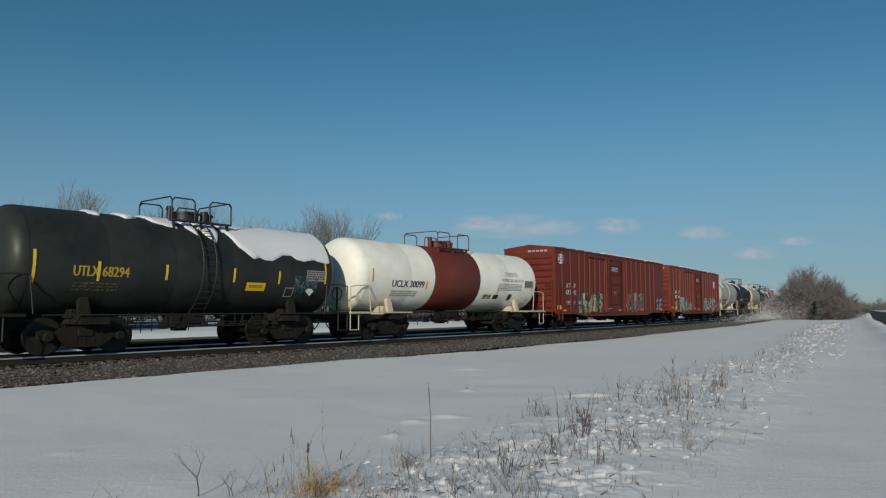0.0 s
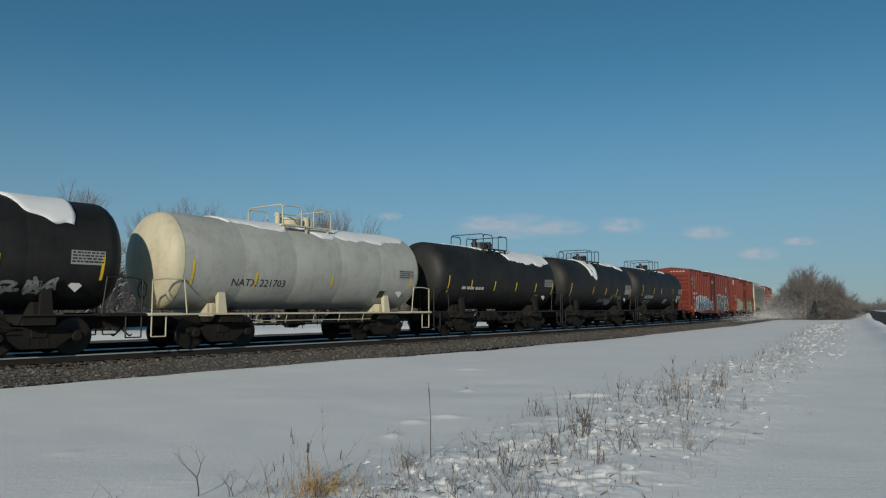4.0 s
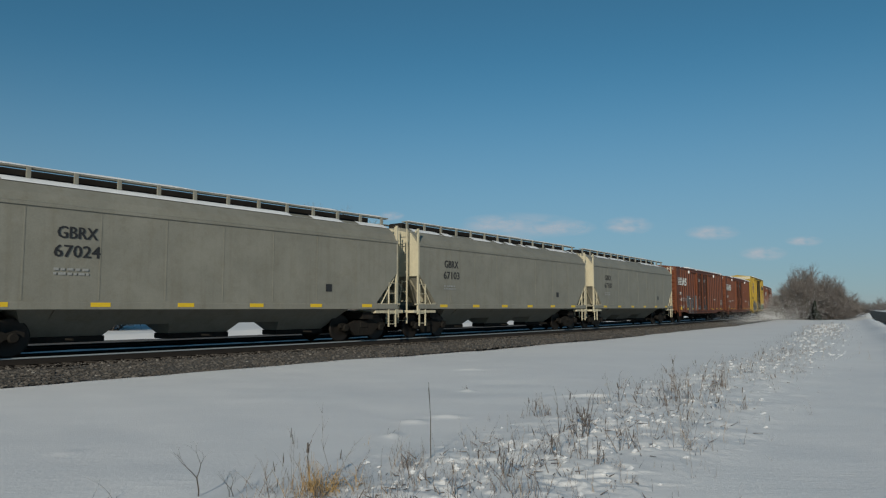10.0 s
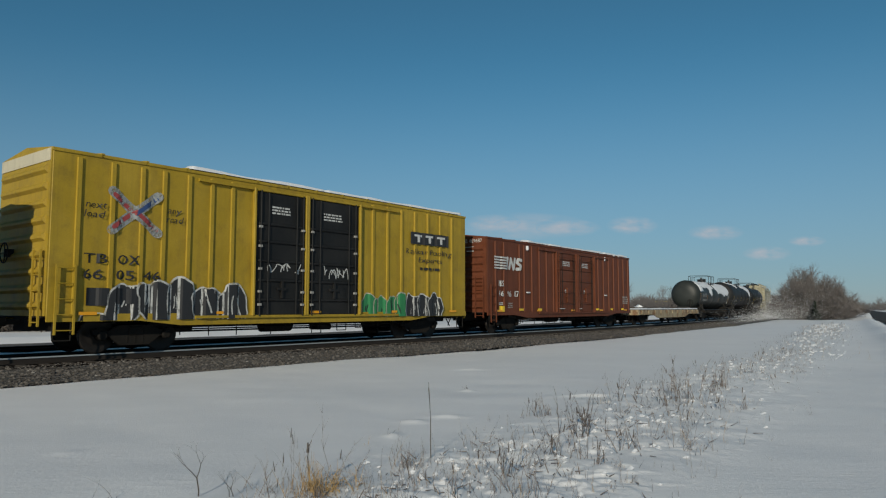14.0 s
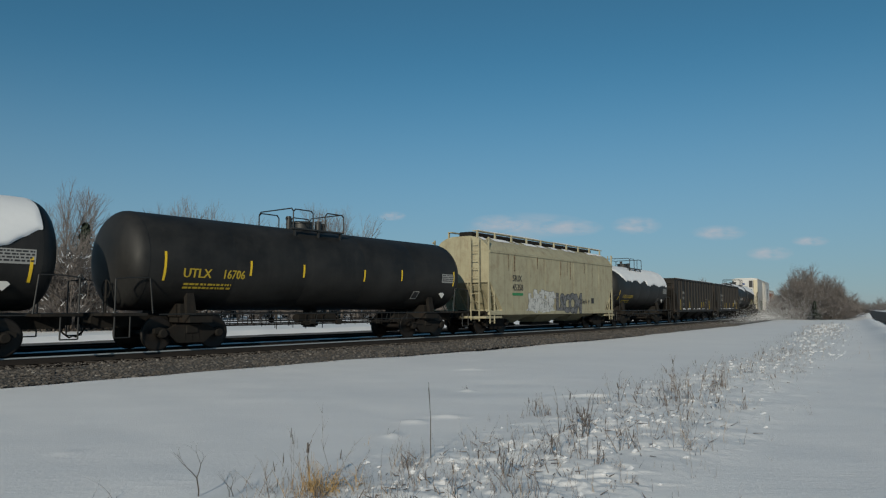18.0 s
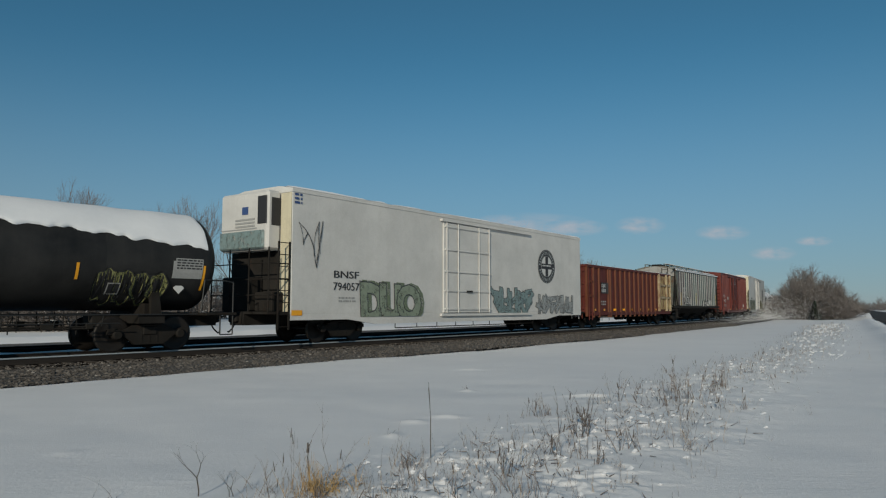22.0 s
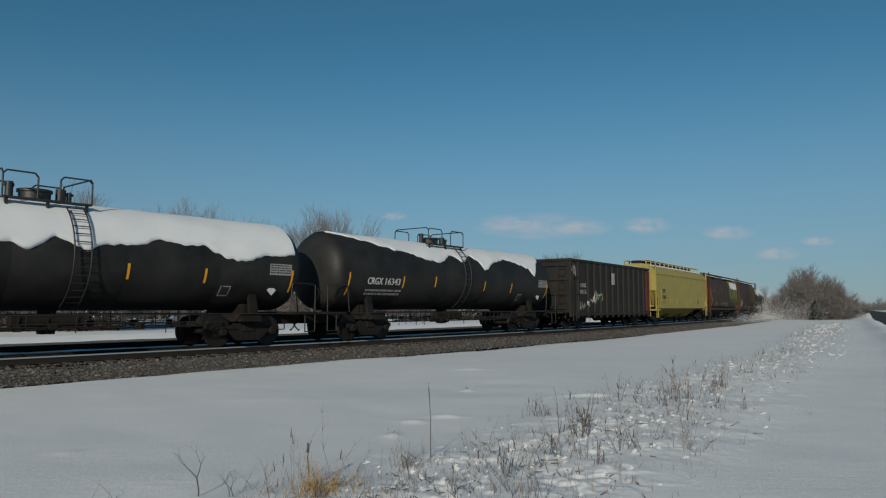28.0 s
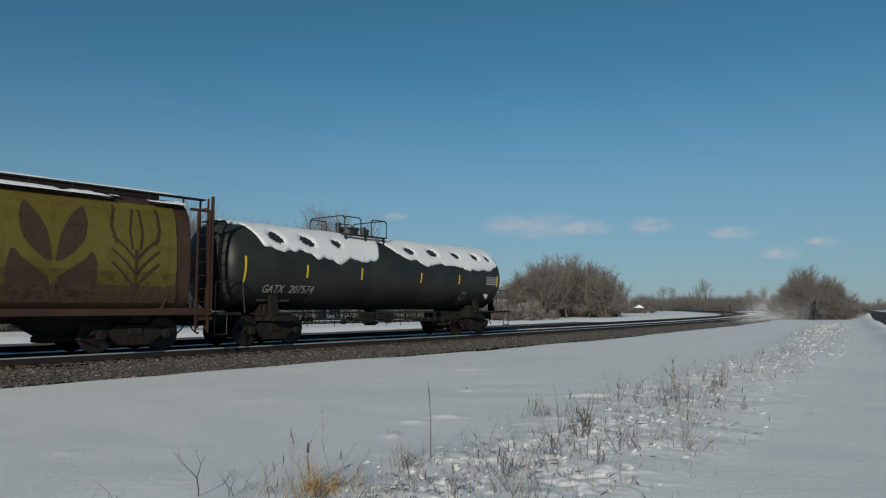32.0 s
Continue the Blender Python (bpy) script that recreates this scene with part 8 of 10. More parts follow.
# 5
car, surf, h = tank("pale grey tank car with cream ends and snow patches", -260.03, -251.1, 1.45, 2.63, M_TANKGREY, ends=M_CREAM, rail=(-2.4, 0.1), stripes=[(-4.30, 2.2, 0.8), (-2.47, 2.1, 0.45), (-0.02, 2.14, 0.42), (1.92, 2.12, 0.42), (4.3, 2.2, 0.6)], platform=True, trim=M_CREAM, ladder_x=-0.77,
                    snow=[(-4.5, 0), (-3.6, 0), (-3.5, 60), (-3.0, 70), (-2.7, 28), (-1.6, 42), (-1.2, 30), (-0.9, 0), (0.2, 0), (0.4, 20), (2.0, 26), (3.4, 40), (4.5, 38)])
letters(car, "SHPX 202843", -3.36, 1.86, 1.93, 0.23, M_INK, surf, bold=0.02)
bars(car, -3.36, 1.55, 2.4, 0.2, 2, M_GREYPANEL, surf, 17)
scribble(car, 0.0, 0.9, 2.1, 2.6, 3, M_INK, surf, 51, 0.02)
spray(car, 0.0, 0.9, 1.55, 1.9, 3, M_WHITE, None, surf, 52)
# 6
car, surf, h = tank("black tank car with a lean strip of snow", -249.12, -239.54, 1.44, 2.58, M_BLACK, rail=(-3.0, 0.6), stripes=[(-4.72, 2.05, 0.7), (-3.08, 2.2, 0.42), (-1.78, 2.13, 0.42), (0.6, 2.2, 0.42), (2.32, 2.24, 0.42), (4.6, 2.2, 0.6)],
                    snow=[(-4.8, 0), (-3.9, 0), (-3.8, 44), (-3.2, 66), (-2.6, 36), (-2.4, 0), (0.2, 0), (0.6, 18), (2.2, 40), (2.5, 6), (2.9, 50), (4.0, 62), (4.1, 0), (4.8, 0)])
letters(car, "NATX 190086", -3.89, 2.0, 1.6, 0.23, M_WHITE, surf, bold=0.015)
bars(car, -3.89, 1.6, 1.5, 0.2, 2, M_DIMWHITE, surf, 18)
spray(car, 1.5, 3.6, 1.5, 2.0, 5, M_SILVER, None, surf, 61, fat=0.16)
# 7
car, surf, h = tank("cream and pale grey tank car dusted with snow", -237.56, -228.02, 1.44, 2.58, M_TANKGREY, ends=M_CREAM, rail=(-2.4, 0.6), stripes=[(-4.5, 2.2, 0.7), (-2.4, 2.1, 0.4), (0.6, 2.1, 0.4), (4.5, 2.2, 0.6)], platform=True, trim=M_CREAM, snow=[(-4.8, 0), (-3.4, 0), (-3.0, 30), (-1.0, 38), (-0.4, 20), (0.4, 45), (3.0, 48), (4.8, 30)])
letters(car, "NATX 221703", -3.2, 1.86, 1.9, 0.22, M_INK, surf)
# 8 to 10
car, surf, h = tank("black tank car with a wide snow patch", -226.0, -217.1, 1.44, 2.58, M_BLACK, rail=(-2.4, 0.5), stripes=five(4.45, 2.2, 0.42), snow=[(-4.5, 0), (-2.0, 10), (-0.8, 30), (0.2, 10), (0.6, 52), (3.0, 60), (4.5, 50)])
bars(car, -3.4, 1.9, 1.6, 0.22, 1, M_WHITE, surf, 19)
car, surf, h = tank("black tank car with ragged snow and pale scrawls", -215.2, -206.25, 1.44, 2.58, M_BLACK, rail=(-2.2, 0.2), stripes=[(-4.3, 2.2, 0.7), (-1.4, 2.2, 0.42), (0.42, 2.17, 0.42), (2.11, 2.14, 0.42), (4.37, 2.1, 0.6)], snow=[(-4.5, 0), (-1.8, 0), (-1.6, 70), (-0.9, 78), (-0.4, 30), (0.2, 18), (2.2, 30), (2.7, 34), (2.75, 0), (3.0, 0), (3.1, 38), (3.9, 46), (4.0, 0), (4.5, 0)], holes=[(-1.15, 58, 0.12, 7)])
spray(car, 0.9, 1.7, 1.3, 1.7, 4, M_WHITE, None, surf, 91, fat=0.14)
scribble(car, 1.3, 3.0, 1.6, 2.0, 5, M_SPRAYGREEN, surf, 92, 0.03)
bars(car, -0.2, 1.5, 1.8, 0.25, 3, M_DIMWHITE, surf, 21)
patch(car, 3.39, 4.25, 2.05, 2.62, M_GREYPANEL, surf, "notice", 0.012)
car, surf, h = tank("clean black tank car with small snow patches", -204.21, -194.91, 1.44, 2.58, M_BLACK, rail=(-2.86, 0.18), stripes=[(-4.5, 2.35, 0.8), (-2.15, 2.37, 0.42), (-0.47, 2.39, 0.42), (2.33, 2.43, 0.42), (4.55, 2.4, 0.6)], snow=[(-4.7, 0), (-1.6, 0), (-1.5, 20), (-1.2, 20), (-1.1, 0), (0.3, 0), (0.5, 22), (2.4, 32), (2.5, 0), (4.7, 0)])
letters(car, "NATX190139", -3.74, 1.84, 1.68, 0.23, M_WHITE, surf, bold=0.015)
bars(car, -3.74, 1.5, 1.4, 0.22, 2, M_DIMWHITE, surf, 22)
patch(car, 0.67, 1.4, 1.53, 1.84, M_GREYPANEL, surf, "notice", 0.01)
patch(car, 3.47, 4.5, 1.82, 2.13, M_GREYPANEL, surf, "notice", 0.012)
# 11
car, surf, h = red_box("bright red boxcar with tall blue and teal graffiti", -192.69, -176.32, ("BN", "SF"), ("782", "010"), -7.38, 24, M_REDBRIGHT, (6.14, 2.96, 0.30), [(-1.5, 1.11)], snow=[(-1.9, 4.0, 0.2), (4.4, 8.1, 0.22)])
top = cloud_patch(car, -7.0, -0.5, 0.68, 2.25, M_SPRAYBLUE, surf, 110, 0.008, 0.18, M_WHITE, 0.05)
spray(car, -6.3, -0.6, 0.95, 2.0, 9, M_SPRAYBLUE, M_WHITE, surf, 111, fat=0.15, edge=0.03, lift=top)
spray(car, -6.0, -0.9, 1.0, 1.7, 7, M_GREYSPRAY, None, surf, 117, fat=0.10, lift=top + 0.14)
tag_word(car, "NEGBO", 1.45, 6.6, 0.70, 2.2, [("spray_outline", M_WHITE, 0.115, 0, 0), ("spray_rim", M_SPRAYDARK, 0.085, 0, 0), ("spray_letter", M_SPRAYTEAL, 0.06, 0, 0)], surf, 112, 0.12)
scribble(car, -8.05, -6.75, 3.05, 3.95, 5, M_SILVER, surf, 113, 0.035)
scribble(car, -7.6, -6.6, 2.65, 3.05, 4, M_SILVER, surf, 115, 0.025)
scribble(car, -5.3, -4.7, 2.3, 2.5, 3, M_SILVER, surf, 116, 0.02)
scribble(car, 6.9, 7.8, 2.0, 2.5, 2, M_SILVER, surf, 114, 0.04)
# 12
car, surf, h = red_box("red boxcar with sand and pale green graffiti", -174.37, -158.05, ("AT", "SF"), ("621", "203"), -7.3, 28, M_REDBRIGHT, (-7.78, 3.86, 0.28), [(-1.53, 1.07)], snow=[(-1.9, 3.6, 0.2), (3.9, 8.0, 0.15)])
top = cloud_patch(car, -6.5, -0.3, 0.68, 1.75, M_SPRAYPALE, surf, 120, 0.008, 0.5)
blob_piece(car, -5.4, -0.5, 0.72, 2.15, 5, M_SPRAYPALE, None, surf, 121, 0.04, top, M_WHITEWORN, 0.3, 2)
wild_piece(car, -5.0, -0.6, 0.95, 2.0, 5, M_SPRAYPALE, M_SPRAYMOSS, surf, 125, 0.022, top + 0.02, 0.2)
top = cloud_patch(car, 1.1, 6.4, 0.66, 1.9, M_SPRAYPALE, surf, 124, 0.008, 0.6)
wild_piece(car, 1.35, 5.7, 0.92, 2.1, 6, M_SPRAYGREEN, M_SPRAYDARK, surf, 122, 0.03, top)
scribble(car, -1.2, 0.6, 3.1, 3.7, 3, M_WHITE, surf, 123, 0.05)
# 13
def grey_hopper(label, s0, s1, mark, num, x, z, wide, eave=4.2, panel=False, yellow=True):
    car, surf, h = hopper(label, s0, s1, eave, M_HOPGREY, ends=M_CREAM)
    if panel:
        patch(car, x - 0.12, x + 1.3, 1.72, z + 0.42, M_GREYPANEL, surf, "panel", 0.005)
    letters(car, mark, x, z, wide, 0.30, M_INK, surf, lift=0.014, bold=0.02)
    letters(car, num, x - 0.06, z - 0.46, wide * 1.15, 0.30, M_INK, surf, lift=0.014, bold=0.02)
    bars(car, x - 0.05, z - 0.95, 0.8, 0.22, 2, M_GREYPANEL, surf, int(abs(s0)), lift=0.02)
    patch(car, h * 0.53, h * 0.53 + 0.26, 1.75, 2.0, M_INK, surf, "test_panel", 0.016)
    for q in span(-h + 1.5, h - 1.5, 6):
        if yellow:
            patch(car, q - 0.24, q + 0.24, 1.22, 1.33, M_STRIPE, lambda a, b: -1.57, "reflector", 0.006)
    return car, surf, h


grey_hopper("pale grey covered hopper with cream end frames", -156.51, -141.89, "GACX", "101049", -6.1, 2.34, 0.92, panel=True)
# 14
car, surf, h = red_box("dull red boxcar with faded silver graffiti", -139.91, -124.0, ("AT", "SF"), ("625", "473"), -7.05, 32, M_RED, None, [(-1.53, 1.05)], snow=[(-1.7, 3.9, 0.22), (3.9, 4.2, 0.3)])
patch(car, -7.14, -5.86, 1.75, 2.76, M_BROWN, surf, "panel", 0.003)
patch(car, -4.93, -4.68, 2.14, 2.42, M_WHITE, surf, "test_panel", 0.008)
patch(car, -4.89, -4.72, 2.18, 2.38, M_RED, surf, "test_panel", 0.011)
spray(car, -6.04, -3.4, 0.64, 1.87, 8, M_SILVER, None, surf, 141, fat=0.07)
wild_piece(car, 1.45, 3.7, 1.0, 2.1, 4, M_SILVER, M_SPRAYDARK, surf, 142, 0.025)
spray(car, -3.2, -2.0, 0.62, 1.0, 4, M_WHITE, None, surf, 143, fat=0.12)
spray(car, 5.0, 6.9, 0.62, 1.0, 5, M_WHITE, None, surf, 144, fat=0.12)
patch(car, 6.5, 6.9, 1.5, 1.9, M_WHITE, surf, "test_panel", 0.012)
# 15 to 17
grey_hopper("pale grey covered hopper with snow on its roof walk", -122.4, -108.1, "GBRX", "67024", -4.45, 2.9, 0.92)
grey_hopper("pale grey covered hopper, cream end ladders", -106.8, -92.48, "GBRX", "67103", -5.6, 2.85, 0.92)
grey_hopper("pale grey covered hopper with amber sill marks", -91.25, -76.87, "GBRX", "67101", -5.63, 2.85, 0.95)


def brown_box(label, s0, s1, num, lx, dd, seed):
    hh = (s1 - s0) / 2
    rb = [-hh + 0.98 + 0.74 * i for i in range(8)] + [dd[-1][1] + 0.7 + 0.75 * i for i in range(9)]
    car, surf, h = boxcar(label, s0, s1, 4.37, M_BROWN, dd, dodge([x for x in rb if x < hh - 0.25], [(lx + 0.38, lx + 0.80), (lx + 1.10, lx + 1.52), (lx + 1.80, lx + 2.10)]), snow=[(-4.7, -2.5, 0.3), (-2.4, 4.0, 0.2), (4.4, hh - 0.2, 0.12)])
    # the herald: five white bars that run into a solid block
    for i in range(5):
        patch(car, lx, lx + 1.05, 2.98 + i * 0.125, 3.05 + i * 0.125, M_WHITE, surf, "herald_bar", 0.010, n=6)
    block = Ribbon(surf, 0.012)
    for pts, wd in (([(1.12, 3.02), (1.22, 3.51)], 0.17), ([(1.36, 3.04), (1.50, 3.50)], 0.16), ([(1.52, 3.50), (1.72, 3.02)], 0.15), ([(1.76, 3.04), (1.86, 3.50)], 0.16), ([(2.40, 3.46), (2.12, 3.50), (2.02, 3.36), (2.14, 3.27), (2.32, 3.20), (2.28, 3.05), (1.98, 3.03)], 0.15)):
        block.stroke([(lx + x, z) for x, z in pts], wd)
    part("herald_block", block.shape, M_WHITE, car, "white slanted block of the herald")
    a = lx + 0.38
    letters(car, "NS", a, 2.18, 0.42, 0.27, M_WHITE, surf, lift=0.009, bold=0.015)
    for k, (dx, w) in enumerate(((0.0, 0.40), (0.72, 0.42), (1.42, 0.30))):
        letters(car, num[2 * k:2 * k + 2], a + dx, 1.72, w, 0.27, M_WHITE, surf, lift=0.009, bold=0.015)
    end_letters(car, "NS " + num, -h - 0.068, -0.25, 4.14, 1.05, 0.17, M_WHITE)
    bars(car, a, 1.3, 0.35, 0.14, 2, M_WHITE, surf, seed)
    bars(car, a + 0.75, 1.15, 0.5, 0.28, 3, M_DIMWHITE, surf, seed + 1)
    patch(car, lx + 0.38, lx + 0.85, 1.02, 1.28, M_STRIPE, surf, "reflector", 0.013)
    for q in (-5.4, -3.6, 3.2, 5.2, 6.8):
        patch(car, q - 0.2, q + 0.2, 1.06, 1.16, M_STRIPE, surf, "reflector", 0.014)
    bars(car, h - 1.3, 1.4, 0.8, 0.5, 4, M_DIMWHITE, surf, seed + 2)
    for q in (-4.75, 4.3):
        part("bracket", Shape().box(q - 0.06, q + 0.06, -1.62, -1.5, 4.0, 4.22, 0.02), M_CAP, car)
    b = Shape()
    for i in range(3):
        b.box(-h - 0.068, -h - 0.05, -0.85, -0.35 - 0.06 * i, 3.92 - i * 0.09, 3.96 - i * 0.09)
    part("end_mark", b, M_WHITE, car)
    side_clutter(car, dd, rb, 4.37, seed)
    for q in (-4.75, 4.3):
        part("step_snow", Shape().box(q - 0.16, q + 0.14, -1.66, -1.55, 1.9, 1.97, 0.03), M_CAP, car, "snow caught on a step")
    return car, surf, h


# 18, 19, 21
car, surf, h = brown_box("brown double-door boxcar with block graffiti along its foot", -75.5, -58.75, "469711", -8.05, [(-2.39, -0.49), (-0.45, 1.49)], 40)
# a row of tall grey columns with dark slots between them
rn = random.Random(181)
q = -5.72
stroke = Ribbon(surf, 0.03)
stroke.stroke([(-5.8, 0.78), (-5.8, 2.2)], 0.035)
part("spray_outline", stroke.shape, M_WHITEWORN, car)
while q < 1.3:
    wd = rn.uniform(0.30, 0.52)
    low, high = (1.25, 2.15) if rn.random() < 0.2 else (0.76, rn.uniform(1.95, 2.2))
    patch(car, q - 0.05, q + wd + 0.06, low - 0.03, high + 0.03, M_SPRAYDARK, surf, "spray_outline", 0.008, n=6)
    patch(car, q, q + wd, low, high, M_GREYSPRAY, surf, "spray_fill", 0.014, "grey sprayed column", n=6)
    if rn.random() < 0.6:
        patch(car, q + wd * 0.42, q + wd * 0.60, low + 0.35, high - 0.4, M_SPRAYDARK, surf, "spray_detail", 0.02, n=2)
    q += wd + rn.choice((0.10, 0.10, 0.14, 0.34))
brown_box("brown double-door boxcar with a white bar herald", -56.97, -40.36, "469774", -8.1, [(-2.5, -0.86), (-0.82, 1.39)], 44)
# 20
dd = [(-2.35, -0.44), (-0.40, 1.86)]
rb = [-7.40, -6.58, -5.82, -5.22, -4.5, -3.8, -3.13, 2.6, 3.35, 4.1, 4.85, 5.6, 6.35, 7.1]
car, surf, h = boxcar("tall golden-yellow boxcar with black double doors and graffiti", -38.68, -22.68, 5.08, M_YELLOW, dd, rb, door_material=M_DOORBLACK, snow=[(-4.5, 0.4, 0.22), (0.4, 7.8, 0.16)], end_top=M_CREAM)
letters(car, "next", -7.25, 3.72, 0.50, 0.18, M_INK, surf, 0.3)
letters(car, "load", -7.28, 3.48, 0.48, 0.18, M_INK, surf, 0.3)
letters(car, "any", -5.15, 3.78, 0.40, 0.18, M_INK, surf, 0.3)
letters(car, "road", -5.17, 3.53, 0.46, 0.18, M_INK, surf, 0.3)
for (xa, za, xb, zb), mm in (((-6.6, 4.2, -5.4, 3.2), M_SILVER), ((-6.6, 3.2, -5.4, 4.2), M_SILVER)):
    rbn = Ribbon(surf, 0.010)
    rbn.stroke([(xa, za), (xb, zb)], 0.26)
    part("cross_mark", rbn.shape, mm, car, "grey and red crossed bars")
for (xa, za, xb, zb), mm in (((-6.55, 4.12, -6.02, 3.68), M_LOGORED), ((-5.98, 3.72, -5.45, 3.28), M_LOGORED), ((-6.55, 3.28, -6.02, 3.72), M_LOGORED), ((-5.98, 3.68, -5.45, 4.12), M_LOGOBLUE)):
    rbn = Ribbon(surf, 0.016)
    rbn.stroke([(xa, za), (xb, zb)], 0.11)
    part("cross_mark", rbn.shape, mm, car)
letters(car, "TB", -7.24, 2.32, 0.55, 0.25, M_INK, surf, bold=0.015)
letters(car, "OX", -6.42, 2.32, 0.55, 0.25, M_INK, surf, bold=0.015)
letters(car, "66", -7.24, 1.92, 0.45, 0.25, M_INK, surf, bold=0.015)
letters(car, "05", -6.45, 1.92, 0.45, 0.25, M_INK, surf, bold=0.015)
letters(car, "46", -5.75, 1.92, 0.45, 0.25, M_INK, surf, bold=0.015)
patch(car, 4.57, 6.83, 3.68, 4.15, M_INK, surf, "herald_panel", 0.012, n=14)
for q in (4.75, 5.4, 6.1):
    patch(car, q, q + 0.5, 3.98, 4.06, M_WHITE, surf, "herald_bar", 0.018, n=3)
    patch(car, q + 0.18, q + 0.32, 3.76, 3.98, M_WHITE, surf, "herald_bar", 0.018)
letters(car, "Railcar Pooling", 4.3, 3.3, 2.7, 0.20, M_INK, surf, 0.25)
letters(car, "Experts", 5.0, 2.98, 1.4, 0.20, M_INK, surf, 0.25)
bars(car, 5.1, 2.6, 1.2, 0.18, 1, M_INK, surf, 50)
blob_piece(car, -6.6, -2.7, 0.66, 1.95, 5, M_INK, M_WHITEWORN, surf, 201, 0.055, rough=0.28, marks=2)
blob_piece(car, -7.2, -6.6, 0.64, 1.05, 1, M_INK, M_WHITEWORN, surf, 206, 0.04)
blob_piece(car, 2.1, 4.4, 0.62, 1.72, 4, M_GREENBAR, M_SPRAYPALE, surf, 202, 0.045, rough=0.2, detail=M_INK, marks=2)
blob_piece(car, 4.35, 6.3, 0.62, 1.75, 3, M_INK, M_WHITEWORN, surf, 203, 0.05, 0.05, rough=0.26, marks=2)
scribble(car, -1.9, -0.7, 2.25, 2.6, 4, M_WHITE, lambda x, z: -1.57, 204, 0.03)
scribble(car, 0.3, 1.4, 2.15, 2.6, 4, M_WHITE, lambda x, z: -1.57, 205, 0.03)
patch(car, -7.15, -6.6, 1.25, 1.7, M_INK, surf, "notice", 0.01)
patch(car, -6.4, -5.8, 1.3, 1.7, M_INK, surf, "notice", 0.01)
# 21
brown_box("brown boxcar with a white bar herald, cleaner sides", -21.03, -4.6, "469687", -7.75, [(-1.78, 0.48), (0.52, 2.73)], 52)


# 22: a low flat car with a rusted cream sill
def flat_car(label, s0, s1):
    L = s1 - s0
    h, D = L / 2, 1.45
    car = thing("flat_car", label, "flat car")
    part("deck", Shape().box(-h, h, -D, D, 1.0, 1.08, 0.01), M_TIE, car)
    for y in (-D - 0.04, D - 0.02):
        part("side_sill", Shape().prism([(-h, 1.04), (-h, 0.72), (-h * 0.6, 0.72), (-h * 0.45, 0.48), (h * 0.45, 0.48), (h * 0.6, 0.72), (h, 0.72), (h, 1.04)], y, y + 0.06), M_GONYELLOW, car)
    for sg in (-1, 1):
        part("end_sill", Shape().box(sg * (h + 0.04) - 0.06, sg * (h + 0.04) + 0.06, -D, D, 0.70, 1.05, 0.02), M_GONYELLOW, car)
    for i, x in enumerate(span(-h + 0.6, h - 0.6, 11)):
        part("stake_pocket", Shape().box(x - 0.07, x + 0.07, -D - 0.11, -D - 0.04, 0.78, 1.02, 0.015), M_GONYELLOW, car)
    part("underframe", Shape().box(-h - 0.3, h + 0.3, -0.35, 0.35, 0.62, 1.0), M_GRIME, car)
    for x0, x1, z in ((-h * 0.9, -h * 0.3, 0.16), (-h * 0.2, h * 0.25, 0.10), (h * 0.35, h * 0.9, 0.2)):
        part("dunnage", Shape().box(x0, x1, -1.0, -0.6, 1.08, 1.08 + z, 0.02).box(x0 + 0.1, x1 - 0.2, 0.3, 0.7, 1.08, 1.08 + z * 0.8, 0.02), M_TIE, car)
    snow_sheet(car, lambda x, y: 0.25 + 0.3 * noise.noise(Vector((x * 0.4, y * 0.5, 4))), -h, h, -D, D, lambda x, y: 1.085, 0.15, 0.09, s0, "deck_snow")
    running_gear(car, h + 0.4, h - 2.0)
    put_car(car, s0, s1, h - 2.0)


flat_car("low flat car, rusted cream sill, snow on deck", -2.9, 12.28)
# 23
car, surf, h = tank("long black tank car half wrapped in snow", 14.31, 27.42, 1.27, 2.38, M_GREENBLACK, rail=(-2.9, 0.55), bare=([-6.6, -1.2, -0.9, 0.6, 0.9, 6.6], [24, 20, 4, 6, 14, 20]), holes=[(-5.2, 62, 0.22, 14), (-3.6, 70, 0.9, 12), (-0.45, 40, 0.35, 26), (2.4, 84, 0.5, 6)], stripes=[(-6.5, 2.1, 0.8), (-3.78, 2.1, 0.45), (1.4, 1.95, 0.4), (5.87, 2.0, 0.6)], stripe_material=M_AMBER,
                    snow=[(-6.6, 0), (-6.5, 80), (-5.7, 76), (-5.3, 78), (-5.0, 56), (-3.5, 70), (-2.6, 84), (-2.0, 94), (-1.6, 60), (-0.8, 66), (-0.3, 30), (0.2, 64), (1.2, 80), (3.0, 84), (4.0, 90), (5.2, 92), (6.6, 74)])
letters(car, "GATX71759", -5.6, 2.2, 1.5, 0.27, M_DIMWHITE, surf, bold=0.02)
bars(car, -5.5, 1.75, 1.9, 0.22, 2, M_DIMWHITE, surf, 60)
# 24
car, surf, h = tank("black tank car with a snow crest and a draped tail", 29.62, 42.68, 1.41, 2.53, M_BLACK, rail=(-3.7, 0.5), stripes=[(-6.47, 2.1, 0.8), (-3.71, 2.1, 0.42), (-1.09, 2.18, 0.42), (1.28, 2.18, 0.42), (3.88, 2.13, 0.42), (6.3, 2.1, 0.6)],
                    snow=[(-6.6, 12), (-5.5, 24), (-3.8, 34), (-2.5, 56), (-1.4, 30), (0.4, 22), (1.6, 44), (3.6, 56), (4.6, 62), (5.4, 84), (6.6, 70)])
letters(car, "GATX 300691", -5.59, 1.84, 1.5, 0.24, M_DIMWHITE, surf, bold=0.015)
bars(car, -5.6, 1.5, 1.3, 0.2, 2, M_DIMWHITE, surf, 61)
